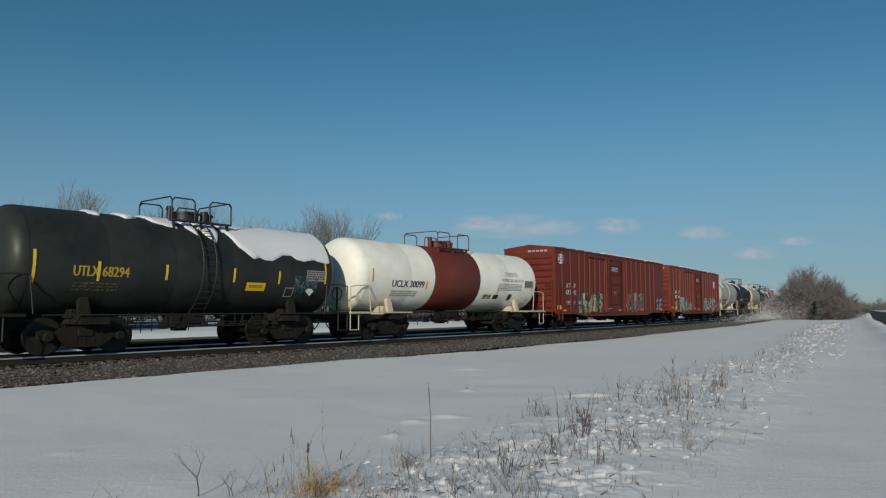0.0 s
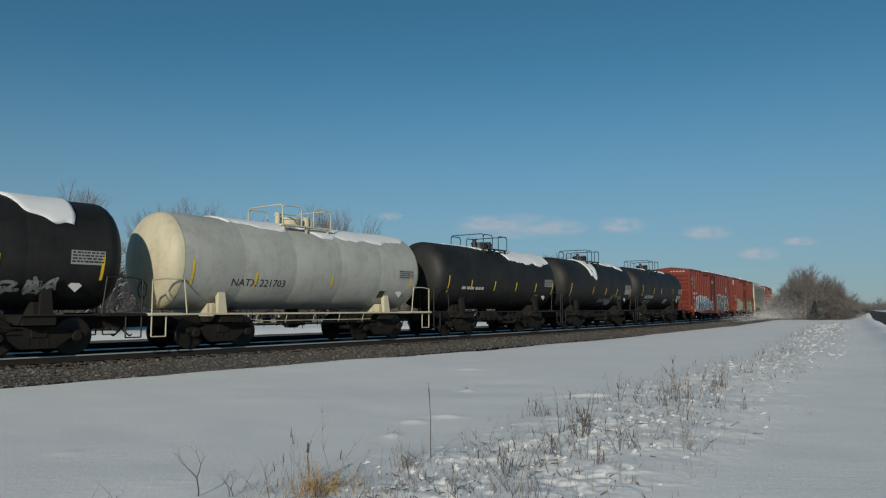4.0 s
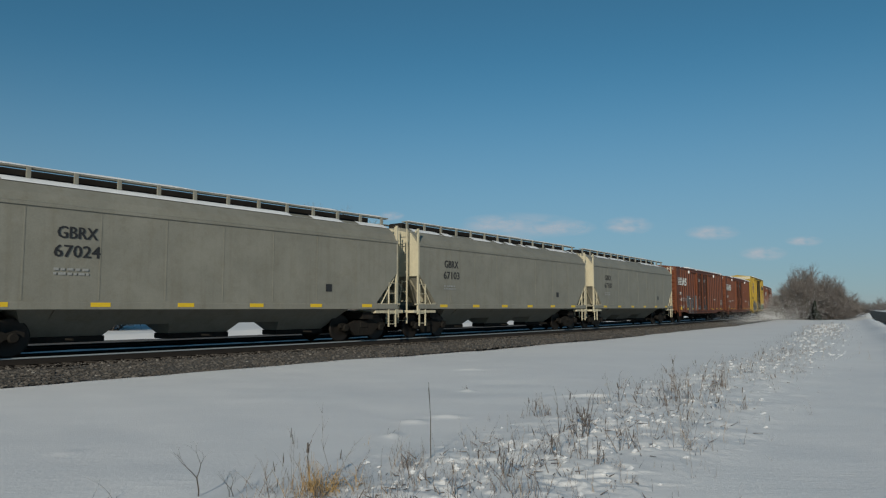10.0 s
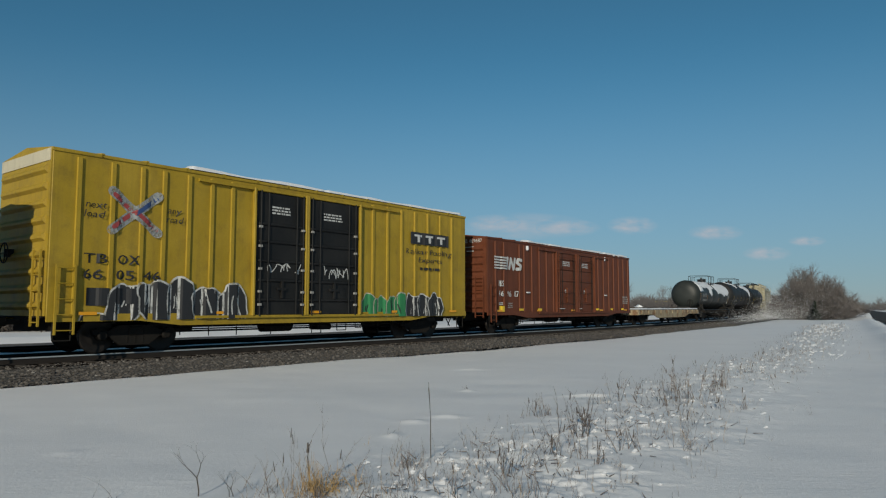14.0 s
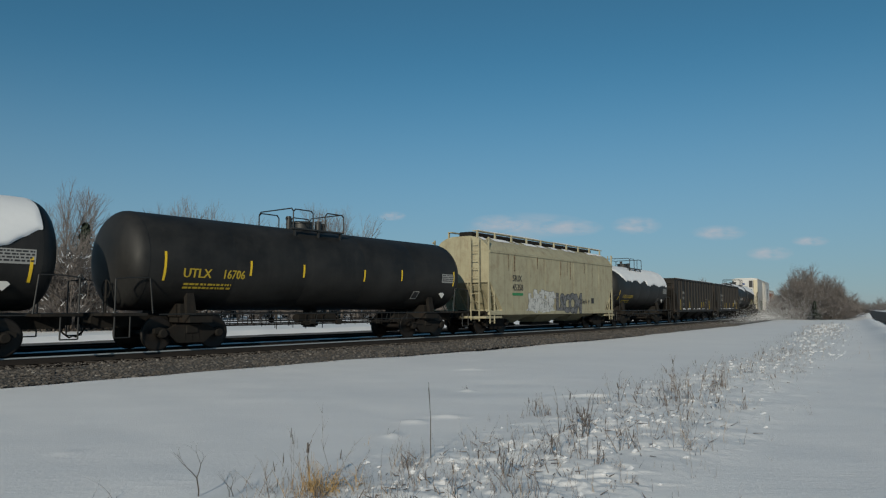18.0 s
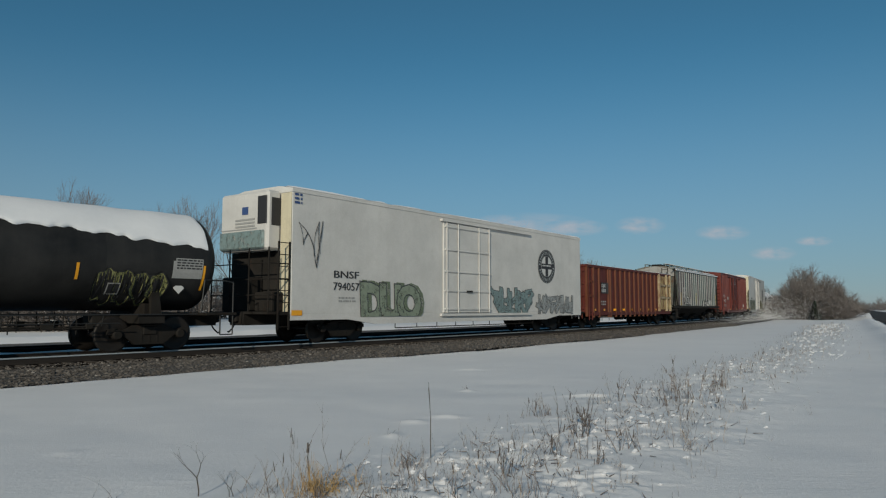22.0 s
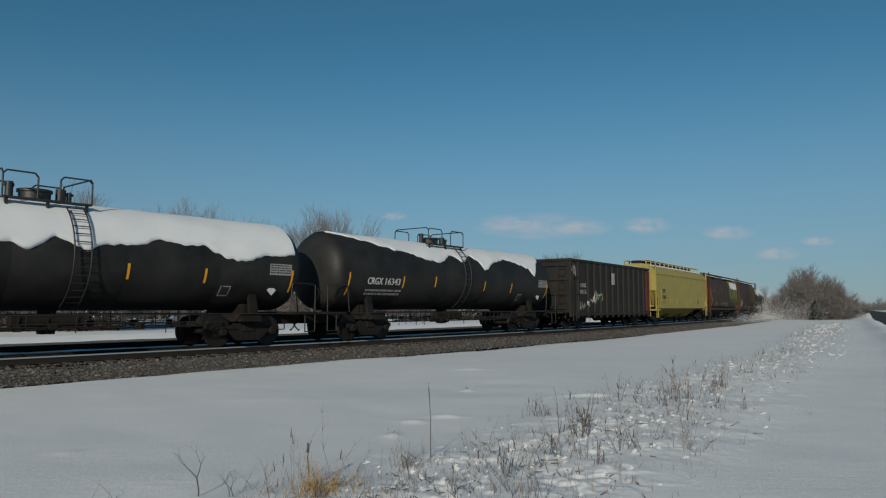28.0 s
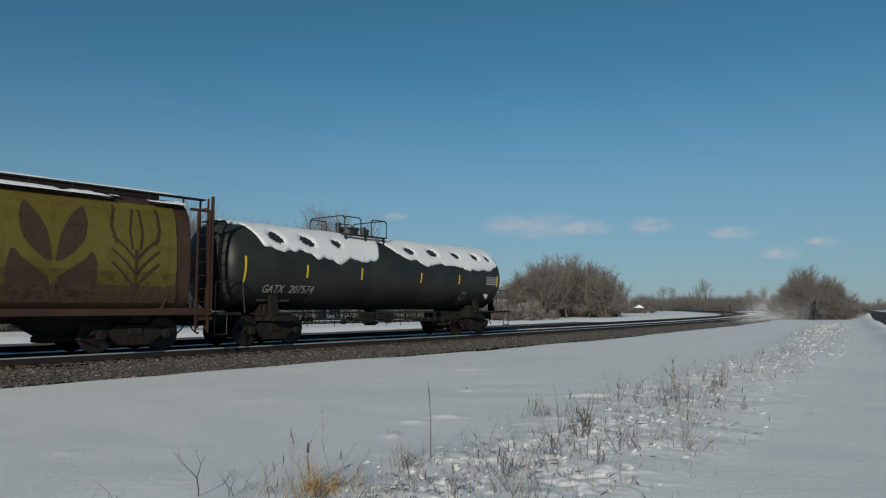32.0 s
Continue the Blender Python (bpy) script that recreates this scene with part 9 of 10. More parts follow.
patch(car, -3.4, -2.8, 1.45, 1.7, M_GREYPANEL, surf, "notice", 0.01)
# 25
car, surf, h = tank("glossy black tank car with yellow lettering, no snow", 45.25, 58.35, 1.41, 2.53, M_BLACK, rail=(-2.84, 0.4), stripes=[(-6.12, 2.35, 0.8), (-3.42, 2.4, 0.45), (-1.42, 2.4, 0.42), (1.29, 2.35, 0.42), (3.22, 2.43, 0.42), (6.35, 2.4, 0.6)])
letters(car, "UTLX", -5.57, 2.06, 0.85, 0.26, M_GOLD, surf, bold=0.02)
letters(car, "16706", -4.3, 2.06, 0.68, 0.26, M_GOLD, surf, bold=0.02)
bars(car, -5.5, 1.7, 1.5, 0.2, 2, M_GOLD, surf, 62)
# 26
car, surf, h = hopper("cream covered hopper with rust runs and graffiti", 60.61, 73.94, 4.28, M_HOPCREAM, posts=10, sill=1.0)
letters(car, "SRIX", -4.76, 2.45, 0.82, 0.30, M_INK, surf, lift=0.014, bold=0.015)
letters(car, "45358", -4.78, 2.02, 0.95, 0.30, M_INK, surf, lift=0.014, bold=0.015)
patch(car, -4.81, -3.83, 1.78, 1.90, M_GREENBAR, surf, "bar", 0.014)
top = cloud_patch(car, -3.6, -0.6, 0.93, 1.45, M_WHITEWORN, surf, 260, 0.012, 0.3)
wild_piece(car, -3.3, -0.7, 1.0, 2.0, 4, M_WHITEWORN, M_GREYSPRAY, surf, 261, 0.02, top, 0.24)
tag_word(car, "LSCOM", -0.4, 2.35, 0.97, 1.92, [("spray_outline", M_INK, 0.085, 0, 0), ("spray_letter", M_GREYSPRAY, 0.055, 0, 0)], surf, 262, 0.1, 0.015)
scribble(car, 2.4, 3.4, 1.3, 1.7, 4, M_INK, surf, 263, 0.03)
patch(car, 3.7, 4.05, 1.45, 1.75, M_INK, surf, "test_panel", 0.016)
rn = random.Random(26)
for k in range(9):
    q = rn.uniform(-5.8, 5.8)
    run = Ribbon(surf, 0.018)
    z = 3.75
    path = []
    while z > 3.75 - rn.uniform(0.5, 1.5):
        path.append((q + rn.uniform(-0.01, 0.01), z))
        z -= 0.2
    run.stroke(path + [(q, z)], rn.uniform(0.04, 0.10))
    part("rust_run", run.shape, M_RUSTRUN, car, "rust run down the side")
# 27
car, surf, h = tank("black tank car with a deep snow blanket", 75.5, 85.04, 1.41, 2.53, M_BLACK, rail=(-2.9, 0.4), stripes=[(-4.6, 2.0, 0.6)], snow=[(-4.8, 40), (-4.2, 62), (-3.4, 76), (-1.0, 74), (0.2, 68), (0.5, 80), (4.8, 82)])
letters(car, "UTLX 610354", -3.86, 1.82, 1.75, 0.22, M_GOLD, surf, bold=0.015)
bars(car, -3.8, 1.5, 1.4, 0.2, 2, M_GOLD, surf, 64)


def coal_car(label, s0, s1, num, seed, shift=0.0, marks=(-5.13, -2.4, -1.1, 1.97, 4.83)):
    hh = (s1 - s0) / 2
    car, surf, h = gondola(label, s0, s1, 3.44, M_COALBLACK, dodge(span(-hh + 1.2, hh - 0.25, 13), [(-4.3 + shift, -3.62 + shift)]), 1.02, True, "open_hopper", "hopper car")
    letters(car, "RBMN", -4.32 + shift, 2.28, 0.72, 0.22, M_DIMWHITE, surf, bold=0.015)
    letters(car, num, -4.22 + shift, 1.86, 0.56, 0.22, M_DIMWHITE, surf, bold=0.015)
    for q in marks:
        stripe(car, q, 1.45, 0.5 if abs(q) < 4 else 0.8, surf, M_STRIPE, 0.09)
    s = shift * 0.8
    patch(car, 3.1 + s, 3.5 + s, 1.6, 1.95, M_DIMWHITE, surf, "test_panel", 0.012)
    patch(car, 3.14 + s, 3.46 + s, 1.64, 1.91, M_COALBLACK, surf, "test_panel", 0.016)
    bars(car, 2.2 + s / 2, 1.3, 0.7, 0.4, 5, M_GOLD, surf, seed)
    bars(car, -4.3, 1.35, 0.6, 0.2, 2, M_DIMWHITE, surf, seed + 1)
    return car


# 28, 29
coal_car("sooty black open hopper loaded under snow", 86.8, 99.51, "7543", 70)
coal_car("sooty black open hopper with snow on its ledges", 100.66, 113.29, "7585", 73, 0.58, (-4.95, -2.25, -1.3, 1.0, 4.9))


def snow_tank(label, s0, s1, num, rail, snow, x=-5.8, w=1.7, stripes=None):
    hh = (s1 - s0) / 2
    car, surf, h = tank(label, s0, s1, 1.41, 2.53, M_BLACK, rail=rail, stripes=stripes or [(-hh + 0.12, 2.05, 0.8), (-4.0, 2.18, 0.45), (-2.08, 2.25, 0.42), (1.38, 2.16, 0.42), (3.56, 2.12, 0.42), (hh - 0.1, 2.05, 0.7)], stripe_material=M_AMBER, snow=snow, ladder_x=rail[1] - 0.1)
    if num:
        letters(car, "CRGX", x, 2.06, w * 0.45, 0.25, M_WHITE, surf, bold=0.02)
        letters(car, num, x + w * 0.54, 2.06, w * 0.46, 0.25, M_WHITE, surf, bold=0.02)
        bars(car, x, 1.62, 1.9, 0.26, 2, M_DIMWHITE, surf, int(s0))
    return car, surf, h


# 30
car, surf, h = snow_tank("black tank car under a snow blanket with olive graffiti", 114.49, 128.49, "16288", (-4.06, -0.42), [(-7, 30), (-6.2, 36), (-4.5, 48), (-2.5, 58), (-0.8, 62), (-0.4, 50), (0.5, 58), (3.0, 62), (5.0, 70), (7, 72)], -5.77, 1.75)
blob_piece(car, 4.1, 5.85, 1.25, 2.2, 4, M_SPRAYOLIVE, M_INK, surf, 301, 0.035, rough=0.3)
patch(car, 5.98, 6.85, 2.02, 2.5, M_GREYPANEL, surf, "notice", 0.012)
# 31
car, surf, h = reefer("white refrigerator car with graffiti and a round black herald", 131.25, 151.05, 5.06)
letters(car, "BNSF", -8.12, 2.22, 1.15, 0.25, M_INK, surf, bold=0.02)
letters(car, "794057", -8.14, 1.80, 1.2, 0.27, M_INK, surf, bold=0.01)
bars(car, -7.9, 1.35, 0.8, 0.22, 2, M_GREYPANEL, surf, 80)
tag_word(car, "DUO", -6.75, -3.75, 0.74, 2.0, [("spray_shadow", M_SPRAYMOSS, 0.09, 0.16, 0.02), ("spray_outline", M_SPRAYDARK, 0.08, 0, 0), ("spray_letter", M_SPRAYSAGE, 0.055, 0, 0)], surf, 311, 0.05)
wild_piece(car, 1.3, 4.8, 0.9, 2.1, 5, M_PALETEAL, M_SPRAYDARK, surf, 312, 0.035, 0.016)
wild_piece(car, 5.3, 8.9, 0.95, 1.8, 6, M_SILVER, M_SPRAYDARK, surf, 313, 0.028, 0.016)
scribble(car, -9.7, -8.5, 2.3, 4.1, 2, M_SPRAYDARK, surf, 314, 0.03)


def black_herald(car, x, z, r, surf):
    disc(car, x, z, r, r, M_INK, surf, "herald", 0.006, 40)
    disc(car, x, z, r * 0.96, r * 0.96, M_SILVER, surf, "herald_ring", 0.009, 40, hole=0.97)
    disc(car, x, z, r * 0.62, r * 0.62, M_WHITE, surf, "herald_disc", 0.010, 36)
    patch(car, x - r * 0.60, x + r * 0.60, z - r * 0.16, z + r * 0.16, M_INK, surf, "herald_cross", 0.014)
    patch(car, x - r * 0.16, x + r * 0.16, z - r * 0.60, z + r * 0.60, M_INK, surf, "herald_cross", 0.0175)
    bars(car, x - r * 0.5, z - r * 0.06, r, r * 0.14, 1, M_WHITE, surf, 9, lift=0.021)
    # the lettering round the rim, kept as plain strokes
    sh = Shape()
    for k in range(30):
        a = 2 * math.pi * (k + 0.2) / 30
        if abs(math.sin(a)) < 0.12:
            continue
        pts = []
        for rr, da in ((0.70, 0), (0.70, 0.11), (0.88, 0.11), (0.88, 0)):
            pts.append((x + r * rr * math.cos(a + da), -1.55 - 0.024, z + r * rr * math.sin(a + da)))
        sh.add(pts, [(0, 1, 2, 3)])
    part("herald_print", sh, M_SILVER, car)


black_herald(car, 6.18, 3.3, 0.86, surf)
# 32
hh = (167.09 - 151.98) / 2
car, surf, h = gondola("worn red ribbed gondola with a rusted cream end bay", 151.98, 167.09, 3.63, M_GONRED, dodge(span(-hh + 0.25, hh - 0.3, 19), [(-5.6, -4.6)]), 0.9, False, skip=[(4.8, 7.6)], rib_material=M_RUSTRIB, bay=0.95)
patch(car, -5.6, -4.55, 2.05, 2.7, M_INK, surf, "panel", 0.012, n=12)
letters(car, "OJJX", -5.42, 2.42, 0.62, 0.20, M_WHITE, surf, lift=0.018, bold=0.015)
letters(car, "14518", -5.42, 2.12, 0.66, 0.20, M_WHITE, surf, lift=0.018, bold=0.015)
part("end_bay_back", Shape().box(4.8, 7.45, -1.50, -1.46, 1.0, 3.55, 0.01), M_GONRED, car)
for q0, q1 in ((4.9, 6.30), (6.55, 7.15)):
    for z0, z1 in ((1.08, 1.82), (2.02, 2.72), (2.90, 3.48)):
        part("end_bay_panel", Shape().box(q0, q1, -1.545, -1.48, z0, z1, 0.02), M_RUSTCREAM, car, "rusted cream panel")
for z in (1.92, 2.81):
    part("end_bay_beam", Shape().box(4.85, 7.35, -1.62, -1.48, z - 0.09, z + 0.09, 0.03), M_GONYELLOW, car, "cream beam of the end bay")
for q in (4.82, 6.42, 7.25):
    part("end_bay_post", Shape().box(q - 0.08, q + 0.08, -1.64, -1.46, 0.95, 3.6, 0.02), M_GONYELLOW, car)
bars(car, -5.6, 1.3, 0.9, 0.3, 2, M_DIMWHITE, surf, 82)
for q in span(-6.5, 4.0, 8):
    patch(car, q - 0.12, q + 0.12, 1.02, 1.14, M_AMBER, surf, "reflector", 0.014)
# 33
car, surf, h = hopper("weathered grey-green ribbed covered hopper with rust stains", 168.39, 182.77, 4.14, M_HOPGREEN, ribs=span(-6.0, 6.0, 19), cage_material=M_GRIME, bay_material=M_COALBLACK, ends=M_RIBPALE, cut=0.16, run=1.25, reach=0.75)
patch(car, -5.35, -4.25, 2.0, 2.8, M_GREYPANEL, surf, "panel", 0.006, n=10)
letters(car, "NA", -5.28, 2.48, 0.36, 0.24, M_INK, surf, lift=0.012, bold=0.015)
letters(car, "HX", -4.72, 2.48, 0.36, 0.24, M_INK, surf, lift=0.012, bold=0.015)
letters(car, "19", -5.28, 2.10, 0.34, 0.24, M_INK, surf, lift=0.012, bold=0.015)
letters(car, "14", -4.72, 2.10, 0.34, 0.24, M_INK, surf, lift=0.012, bold=0.015)
bubble_word(car, "SCAB", -4.8, -3.1, 1.40, 2.2, 0.10, [("spray_glow", M_INK, 0.12, 0.02, 0.0), ("spray_letter", M_WHITE, 0.0, 0, 0)], surf, 331, 0.012, 0.08)
spray(car, 1.2, 3.1, 1.3, 1.9, 4, M_WHITEWORN, M_INK, surf, 332, fat=0.26, edge=0.05)
for q in (-6.0, -1.22, 6.05):
    stripe(car, q, 1.9, 1.0, surf, M_STRIPE, 0.09)
patch(car, 3.5, 3.8, 1.5, 1.85, M_WHITE, surf, "test_panel", 0.014)
patch(car, 4.0, 4.3, 1.5, 1.85, M_WHITE, surf, "test_panel", 0.014)
# 34
car, surf, h = boxcar("maroon-red ribbed boxcar with small white lettering", 184.91, 200.94, 4.60, M_MDT, [(-3.22, -1.74), (-1.70, 1.04)], [-7.44, -6.70, -6.03, -5.31, -4.63, -3.9] + [1.7 + 0.72 * i for i in range(9)], snow=[(-4.6, -1.2, 0.14), (-1.0, 7.6, 0.12)])
letters(car, "MD", -7.31, 2.22, 0.46, 0.26, M_WHITE, surf, lift=0.009, bold=0.015)
letters(car, "T", -6.52, 2.22, 0.18, 0.26, M_WHITE, surf, lift=0.009, bold=0.015)
letters(car, "19", -7.30, 1.76, 0.40, 0.26, M_WHITE, surf, lift=0.009, bold=0.015)
letters(car, "03", -6.58, 1.76, 0.42, 0.26, M_WHITE, surf, lift=0.009, bold=0.015)
bars(car, -7.3, 1.3, 1.4, 0.22, 2, M_DIMWHITE, surf, 84)
bars(car, -2.5, 2.1, 0.7, 0.5, 3, M_DIMWHITE, lambda x, z: -1.56, 85)
patch(car, 4.98, 5.2, 1.3, 1.55, M_WHITE, surf, "test_panel", 0.012)
patch(car, -4.95, -4.7, 2.0, 2.3, M_DIMWHITE, surf, "test_panel", 0.012)
# 35
car, surf, h = reefer("white refrigerator car with olive graffiti and a round black herald", 203.11, 223.01, 5.06)
letters(car, "BNSF", -7.63, 2.24, 1.1, 0.24, M_INK, surf, bold=0.02)
letters(car, "793755", -7.6, 1.84, 1.15, 0.26, M_GREYPANEL, surf, bold=0.01)
cloud_patch(car, -9.3, -3.6, 0.9, 1.5, M_SPRAYPALE, surf, 350, 0.007, 0.35)
bubble_word(car, "HIVE", -9.1, -3.8, 0.84, 2.25, 0.46, [("spray_glow", M_SPRAYMOSS, 0.22, 0.12, 0.0), ("spray_outline", M_SPRAYDARK, 0.05, 0, 0), ("spray_letter", M_SPRAYSAGE, 0.0, 0, 0), ("spray_shine", M_SPRAYPALE, -0.36, -0.02, -0.10)], surf, 351, 0.016, 0.04)
wild_piece(car, 1.3, 6.0, 0.9, 2.1, 6, M_SPRAYOLIVE, M_SPRAYDARK, surf, 352, 0.03, 0.016)
scribble(car, 7.2, 9.4, 0.9, 2.2, 4, M_SPRAYBLUE, surf, 353, 0.05)
black_herald(car, 6.4, 2.9, 0.84, surf)
# 36 to 38
car, surf, h = snow_tank("black tank car heaped with crusted snow", 224.6, 238.61, "", (-3.4, 0.2), [(-7, 40), (-5.5, 60), (-3.5, 80), (-2.0, 66), (-0.6, 88), (0.4, 70), (2.5, 84), (4.2, 70), (5.2, 62), (6.0, 76), (7, 60)])
letters(car, "CRGX", -5.8, 1.9, 0.75, 0.24, M_DIMWHITE, surf, bold=0.02)
patch(car, 5.99, 6.9, 2.08, 2.6, M_GREYPANEL, surf, "notice", 0.012)
snow_tank("black tank car with a scalloped snow blanket", 240.71, 253.97, "16239", (-2.65, 0.3), [(-6.6, 30), (-6.0, 62), (-4.6, 66), (-2.9, 64), (-1.9, 76), (-1.0, 86), (-0.4, 70), (0.4, 84), (1.2, 76), (2.2, 70), (3.6, 74), (4.6, 86), (6.6, 76)], -5.81, 1.7)
snow_tank("black tank car with snow along its crest", 256.21, 270.09, "16343", (-3.4, 0.08), [(-6.9, 10), (-5.8, 34), (-3.5, 56), (-1.8, 70), (-0.8, 48), (-0.2, 66), (0.6, 44), (1.4, 76), (2.6, 54), (4.0, 48), (5.2, 64), (5.6, 80), (6.2, 54), (6.9, 30)], -5.92, 1.72)
# 39
hh = (284.67 - 272.4) / 2
car, surf, h = gondola("sooty black ribbed gondola with chalk-white tags", 272.4, 284.67, 3.85, M_COALBLACK, dodge(span(-hh + 0.5, hh - 0.25, 14), [(-5.02, -4.08)]), 0.9, bay=0.98)
letters(car, "SHNX", -4.97, 2.35, 0.84, 0.24, M_DIMWHITE, surf, bold=0.015)
letters(car, "00815", -4.99, 1.98, 0.86, 0.24, M_DIMWHITE, surf, bold=0.015)
spray(car, -5.0, -3.9, 1.05, 1.6, 4, M_DIMWHITE, None, surf, 391, fat=0.12)
spray(car, -3.5, -2.6, 1.4, 2.2, 2, M_DIMWHITE, None, surf, 392, fat=0.12)
spray(car, -2.5, -1.8, 1.5, 2.1, 2, M_SPRAYGREEN, None, surf, 393, fat=0.14)
patch(car, -0.55, -0.1, 2.6, 3.3, M_DIMWHITE, surf, "notice", 0.012, n=5)
scribble(car, -6.0, -5.4, 2.9, 3.7, 2, M_WHITE, surf, 394, 0.05)
part("end_bay_panel", Shape().box(5.45, 6.0, -1.57, -1.46, 0.95, 3.7, 0.02), M_GONRED, car, "dark red panel")
# 40
car, surf, h = hopper("dull yellow covered hopper with snow on its roof walk", 286.15, 300.64, 4.18, M_HOPYELLOW, drift=0.30)
letters(car, "DME", -5.9, 2.28, 0.76, 0.30, M_INK, surf, lift=0.014, bold=0.02)
letters(car, "51866", -5.93, 1.84, 0.95, 0.30, M_INK, surf, lift=0.014, bold=0.02)
bars(car, -5.9, 1.48, 0.9, 0.2, 2, M_SPRAYOLIVE, surf, 86, lift=0.016)
for q, zz, hgt in ((-6.11, 2.05, 0.8), (-3.97, 1.74, 0.32), (-2.17, 1.75, 0.32), (1.67, 1.71, 0.25), (3.6, 1.7, 0.2)):
    stripe(car, q, zz, hgt, surf, M_STRIPE, 0.09)
patch(car, 3.94, 4.25, 1.55, 1.8, M_INK, surf, "test_panel", 0.016)


def wheat_hopper(label, s0, s1, seed, snow_patch):
    car, surf, h = hopper(label, s0, s1, 4.0, M_HOPBROWN, bays=4, posts=15, ends=M_ORANGE, kind="round", sill=1.12, bay_material=M_COALBLACK, cage_material=M_HOPBROWN, drift=0.0)
    # a field of yellow near the tail with two ears of grain left brown
    x0, x1 = 2.2, 6.45
    field = M_OLIVE if snow_patch else M_OLIVEDULL
    patch(car, x0, x1, 1.34, 3.98, field, surf, "grain_field", 0.02, "olive-yellow painted panel", 12, 16)
    # the first ear: pairs of dark leaves on either side of a stem left yellow
    cx = 3.42
    for sg in (-1, 1):
        upper = [(0.03, 2.30), (0.09, 2.75), (0.17, 3.10), (0.38, 3.50), (0.66, 3.80), (0.76, 3.35), (0.68, 2.90), (0.46, 2.60), (0.22, 2.38)]
        lower = [(0.06, 1.36), (0.06, 1.92), (0.30, 2.08), (0.62, 2.32), (0.88, 2.66), (1.00, 2.20), (0.98, 1.36)]
        for leaf in (upper, lower):
            soft = [(p[0] * (1 - f) + q[0] * f, p[1] * (1 - f) + q[1] * f) for p, q in zip(leaf, leaf[1:] + leaf[:1]) for f in (0.2, 0.8)]
            decal(car, "grain_leaf", [(cx + sg * x, z) for x, z in soft], [tuple(range(len(soft)))], M_LEAFBROWN, surf, 0.028, "brown painted leaf of grain", 0.2, 0.12)
    patch(car, x0, x1 + 0.05, 1.32, 1.78, M_SCUFF, surf, "scuffed_foot", 0.034, "rubbed brown foot of the panel", 8, 6)
    patch(car, x0, x1 + 0.05, 1.78, 2.15, M_SCUFFTHIN, surf, "scuffed_foot", 0.034, "", 8, 6)
    # the second ear, drawn in thin lines
    dark = Ribbon(surf, 0.028)
    for sg in (-1, 1):
        for k in range(3):
            dark.stroke([(5.35, 1.72 + 0.36 * k), (5.35 + sg * 0.26, 2.04 + 0.36 * k), (5.35 + sg * 0.58, 2.36 + 0.34 * k)], 0.06)
        dark.stroke([(5.35 + sg * 0.10, 2.75), (5.35 + sg * 0.16, 3.2), (5.35 + sg * 0.08, 3.8)], 0.05)
        dark.stroke([(5.35 + sg * 0.5, 2.9), (5.35 + sg * 0.62, 3.3), (5.35 + sg * 0.55, 3.85)], 0.06)
    dark.stroke([(5.35, 1.5), (5.35, 2.7)], 0.07)
    part("grain_ear", dark.shape, M_HOPBROWN, car, "brown painted ear of grain")
    letters(car, "Government", -4.65, 2.85, 1.75, 0.22, M_FADEOLIVE, surf, lift=0.012)
    letters(car, "of Canada", -4.6, 2.45, 1.55, 0.22, M_FADEOLIVE, surf, lift=0.012)
    letters(car, "Gouvernement", -2.35, 2.85, 1.8, 0.22, M_FADEOLIVE, surf, lift=0.012)
    letters(car, "du Canada", -2.3, 2.45, 1.5, 0.22, M_FADEOLIVE, surf, lift=0.012)
    letters(car, "CP", -5.75, 1.98, 0.36, 0.22, M_FADEOLIVE, surf, lift=0.012)
    letters(car, "600  63", -4.55, 1.98, 1.2, 0.22, M_FADEOLIVE, surf, lift=0.012)
    rbn3 = Ribbon(surf, 0.010)
    for a in (-50, -20, 15, 50, 90, 130, 165, 200, 230):
        rbn3.stroke([(-5.25, 2.9), (-5.25 + 0.26 * math.cos(radians(a)), 2.9 + 0.26 * math.sin(radians(a)))], 0.09)
    part("leaf_mark", rbn3.shape, M_FADEOLIVE, car)
    patch(car, -6.0, -5.75, 2.6, 3.2, M_FADEOLIVE, surf, "panel", 0.008)
    for q in (-6.35, -4.26, -1.8, 1.03, 3.85, 5.63):
        stripe(car, q, 1.55 if abs(q) < 6 else 1.8, 0.45 if abs(q) < 6 else 0.85, surf, M_STRIPE, 0.09, 0.1)
    if snow_patch:
        rbn4 = Ribbon(surf, 0.075)
        rn = random.Random(seed)
        for k in range(26):
            t = k / 25
            rbn4.stroke([(2.75 + 3.25 * t, 3.47 - 0.06 * t + rn.uniform(-0.06, 0.06))], rn.uniform(0.5, 0.78))
        part("snow_patch", rbn4.shape, M_CAP, car, "clinging snow patch")
        scribble(car, -0.95, 0.7, 1.42, 1.75, 8, M_SILVER, surf, seed + 2, 0.035)
    else:
        disc(car, -5.85, 1.68, 0.45, 0.42, M_SILVER, surf, "spray_fill", 0.02)
        disc(car, -5.2, 1.62, 0.32, 0.42, M_SILVER, surf, "spray_fill", 0.024)
        scribble(car, -5.4, -5.0, 1.4, 1.9, 2, M_INK, surf, seed + 3, 0.03)
        patch(car, -6.1, -5.0, 1.05, 1.22, M_SILVER, surf, "spray_fill", 0.02, n=4)
        spray(car, -3.2, 1.2, 1.35, 2.3, 8, M_FADEOLIVE, None, surf, seed + 4, fat=0.07)
    return car


# 41, 42
wheat_hopper("brown rounded covered hopper with yellow grain ears and clinging snow", 302.54, 315.88, 90, True)
wheat_hopper("brown rounded covered hopper with faded olive grain ears", 318.1, 331.8, 95, False)
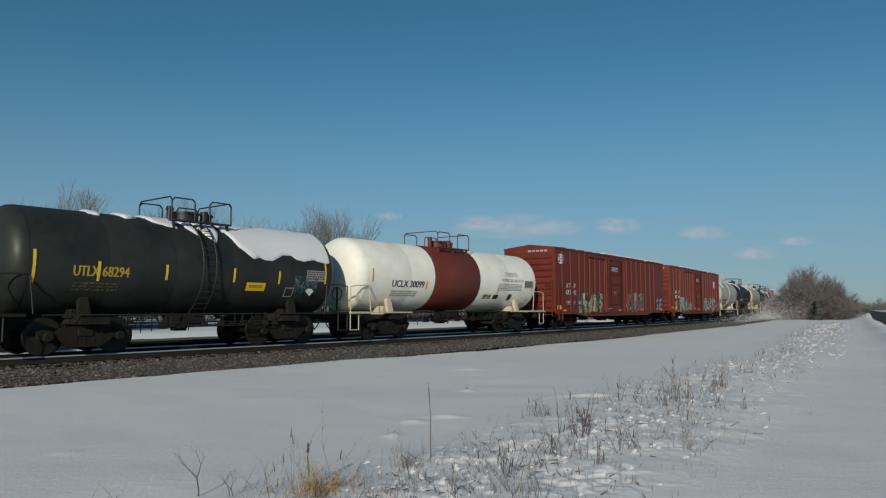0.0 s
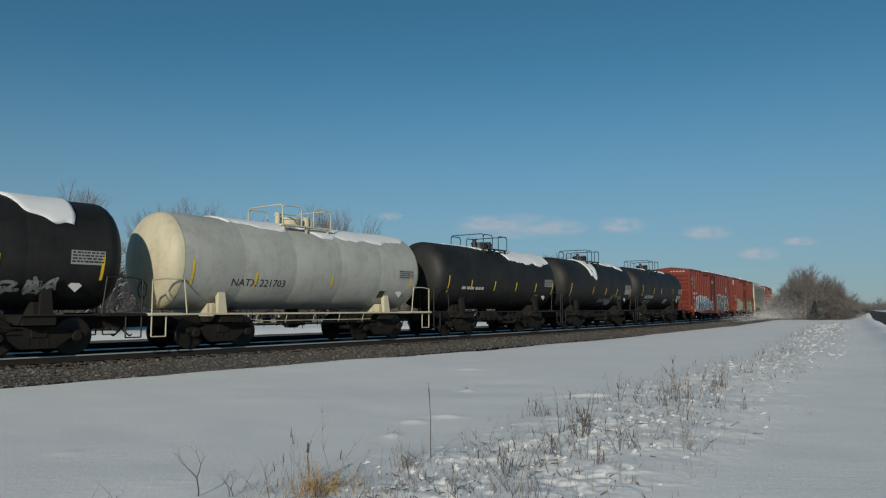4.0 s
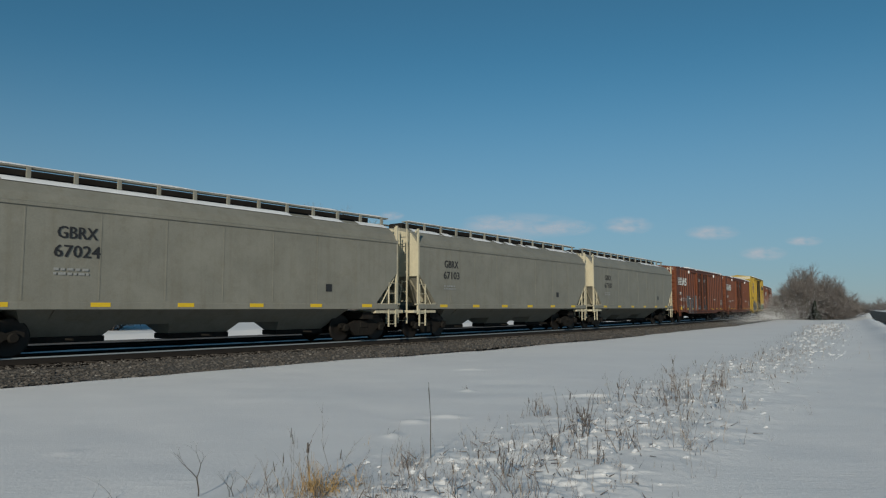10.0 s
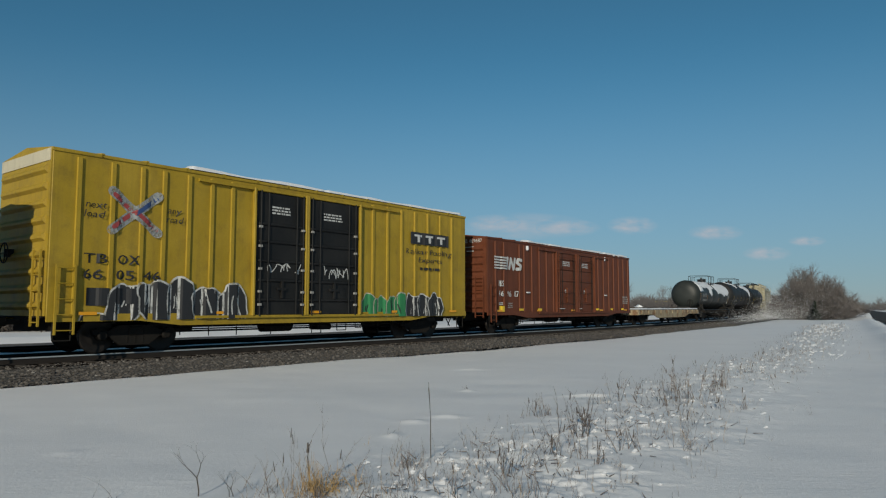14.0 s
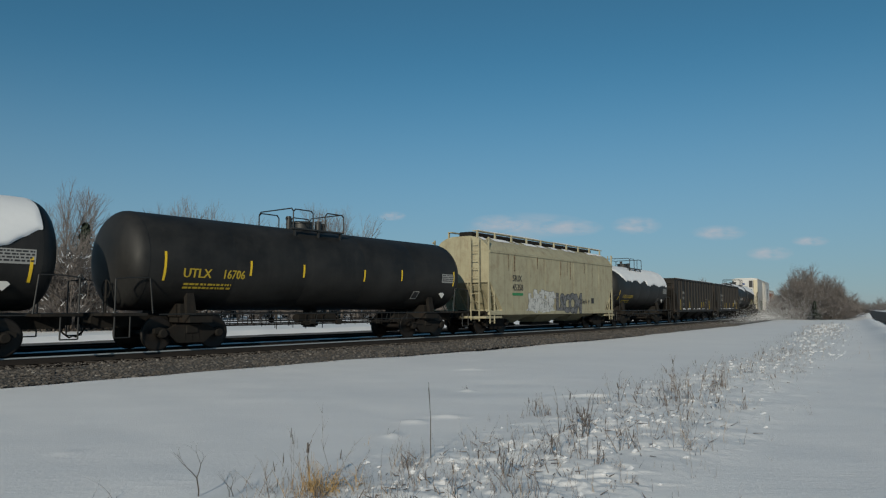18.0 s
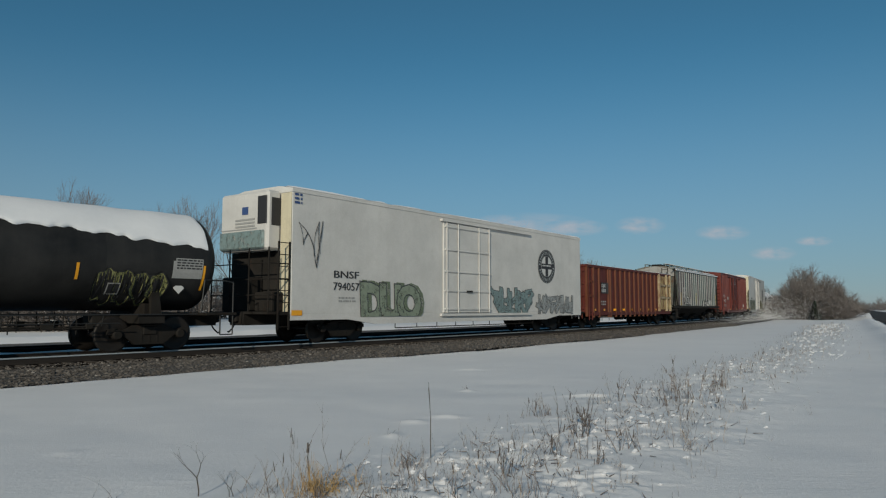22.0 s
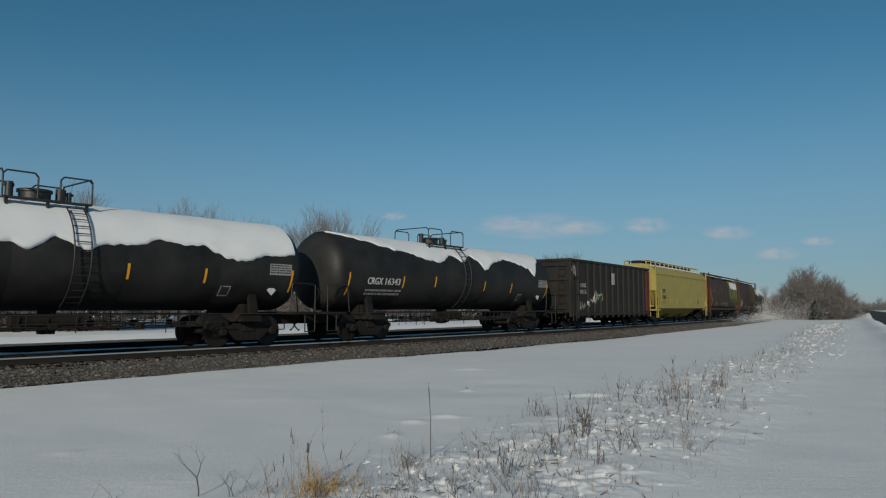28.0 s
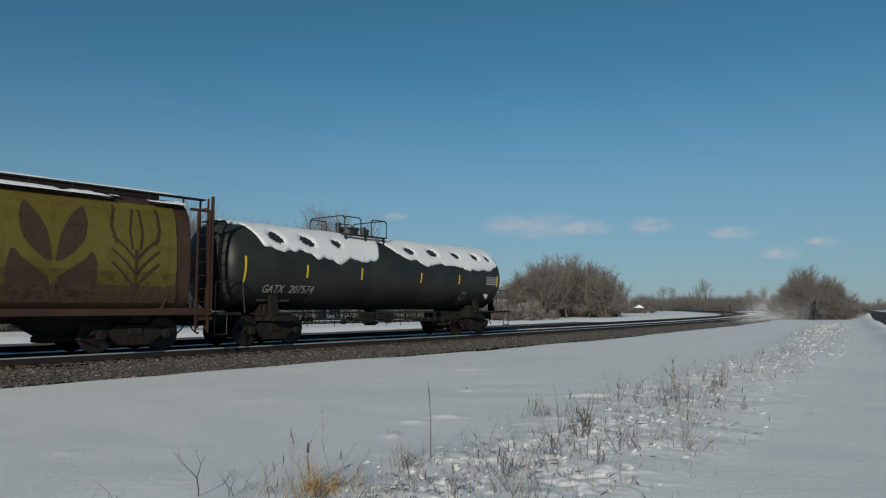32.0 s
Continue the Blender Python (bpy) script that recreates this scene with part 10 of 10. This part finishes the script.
# 43
car, surf, h = tank("green-black tank car with scalloped snow pierced by oval holes", 333.57, 347.02, 1.41, 2.53, M_GREENBLACK, rail=(-3.54, -0.39), stripes=[(-6.62, 2.35, 0.85), (-4.27, 2.4, 0.42), (-1.82, 2.41, 0.42), (1.39, 2.38, 0.4), (3.81, 2.39, 0.4), (6.6, 2.4, 0.5)],
                    snow=[(-6.7, 22), (-6.2, 24), (-5.9, 66), (-5.2, 72), (-4.4, 68), (-3.4, 76), (-2.2, 78), (-0.9, 72), (-0.5, 30), (0.2, 56), (0.6, 64), (2.0, 74), (3.4, 76), (5.4, 74), (6.7, 68)],
                    holes=[(-5.3, 48, 0.26, 12), (-4.05, 50, 0.28, 12), (-2.75, 49, 0.22, 9), (1.0, 50, 0.26, 9), (2.4, 50, 0.28, 10), (3.9, 50, 0.26, 9), (5.3, 50, 0.24, 9), (6.2, 50, 0.16, 8)])
letters(car, "GATX", -5.87, 1.68, 0.80, 0.25, M_DIMWHITE, surf, 0.1, bold=0.015)
letters(car, "207574", -4.85, 1.68, 0.98, 0.25, M_DIMWHITE, surf, 0.1, bold=0.015)
bars(car, -5.85, 1.35, 1.3, 0.12, 1, M_DIMWHITE, surf, 88)
eot = part("end_marker", Shape().box(h + 1.02, h + 1.22, -0.35, -0.05, 0.95, 1.55, 0.03).tube((h + 1.12, -0.2, 1.55), (h + 1.12, -0.2, 1.85), 0.03, 6), M_GRIME, car)
part("marker_lens", Shape().box(h + 1.05, h + 1.20, -0.37, -0.34, 1.3, 1.5), M_WHITE, eot)


def true_length():
    """Brings every car from its drawn length to its true one, running gear excepted."""
    done = set(GEAR.values())
    for ob, _, _ in CARS:
        todo = list(ob.children)
        while todo:
            o = todo.pop()
            if o.matrix_basis.translation.length > 1e-6:
                o.location.x *= LONG
            elif o.data not in done:
                done.add(o.data)
                o.data.transform(Matrix.Diagonal((LONG, 1, 1, 1)))
            if not o.name.startswith("truck"):
                todo += list(o.children)


true_length()


# ---- what moves, and when ----
def motions():
    times = [0.5 * i for i in range(65)]
    for ob, s, half in CARS:
        rows = [(t, car_pose(s - rolled(t), half)) for t in times]
        ob.matrix_basis = rows[0][1]
        walk(ob, rows)
    for ob, a, b in CLOUDS:
        walk(ob, [(0.0, a), (16.0, a.lerp(b, 0.5)), (32.0, b)])
    for ob, base, drift in DUST:
        walk(ob, [(4.0 * i, base @ Matrix.Translation((drift * math.sin(i * 1.9), 0.3 * math.cos(i * 1.3), 0.1 * math.sin(i * 2.3)))) for i in range(9)])
    # the wheels turn at the train's speed; axles at the same place in their truck share one turning
    made = {}
    for w, x in AXLES:
        if x not in made:
            walk(w, [(i / 30, Matrix.Translation((x, 0, WHEEL_R)) @ Matrix.Rotation(-(rolled(i / 30) - rolled(0)) / WHEEL_R, 4, "Y")) for i in range(961)])
            made[x] = w.animation_data
        else:
            w.rotation_mode = "QUATERNION"
            keys = w.animation_data_create()
            keys.action = made[x].action
            keys.action_slot = made[x].action_slot


motions()
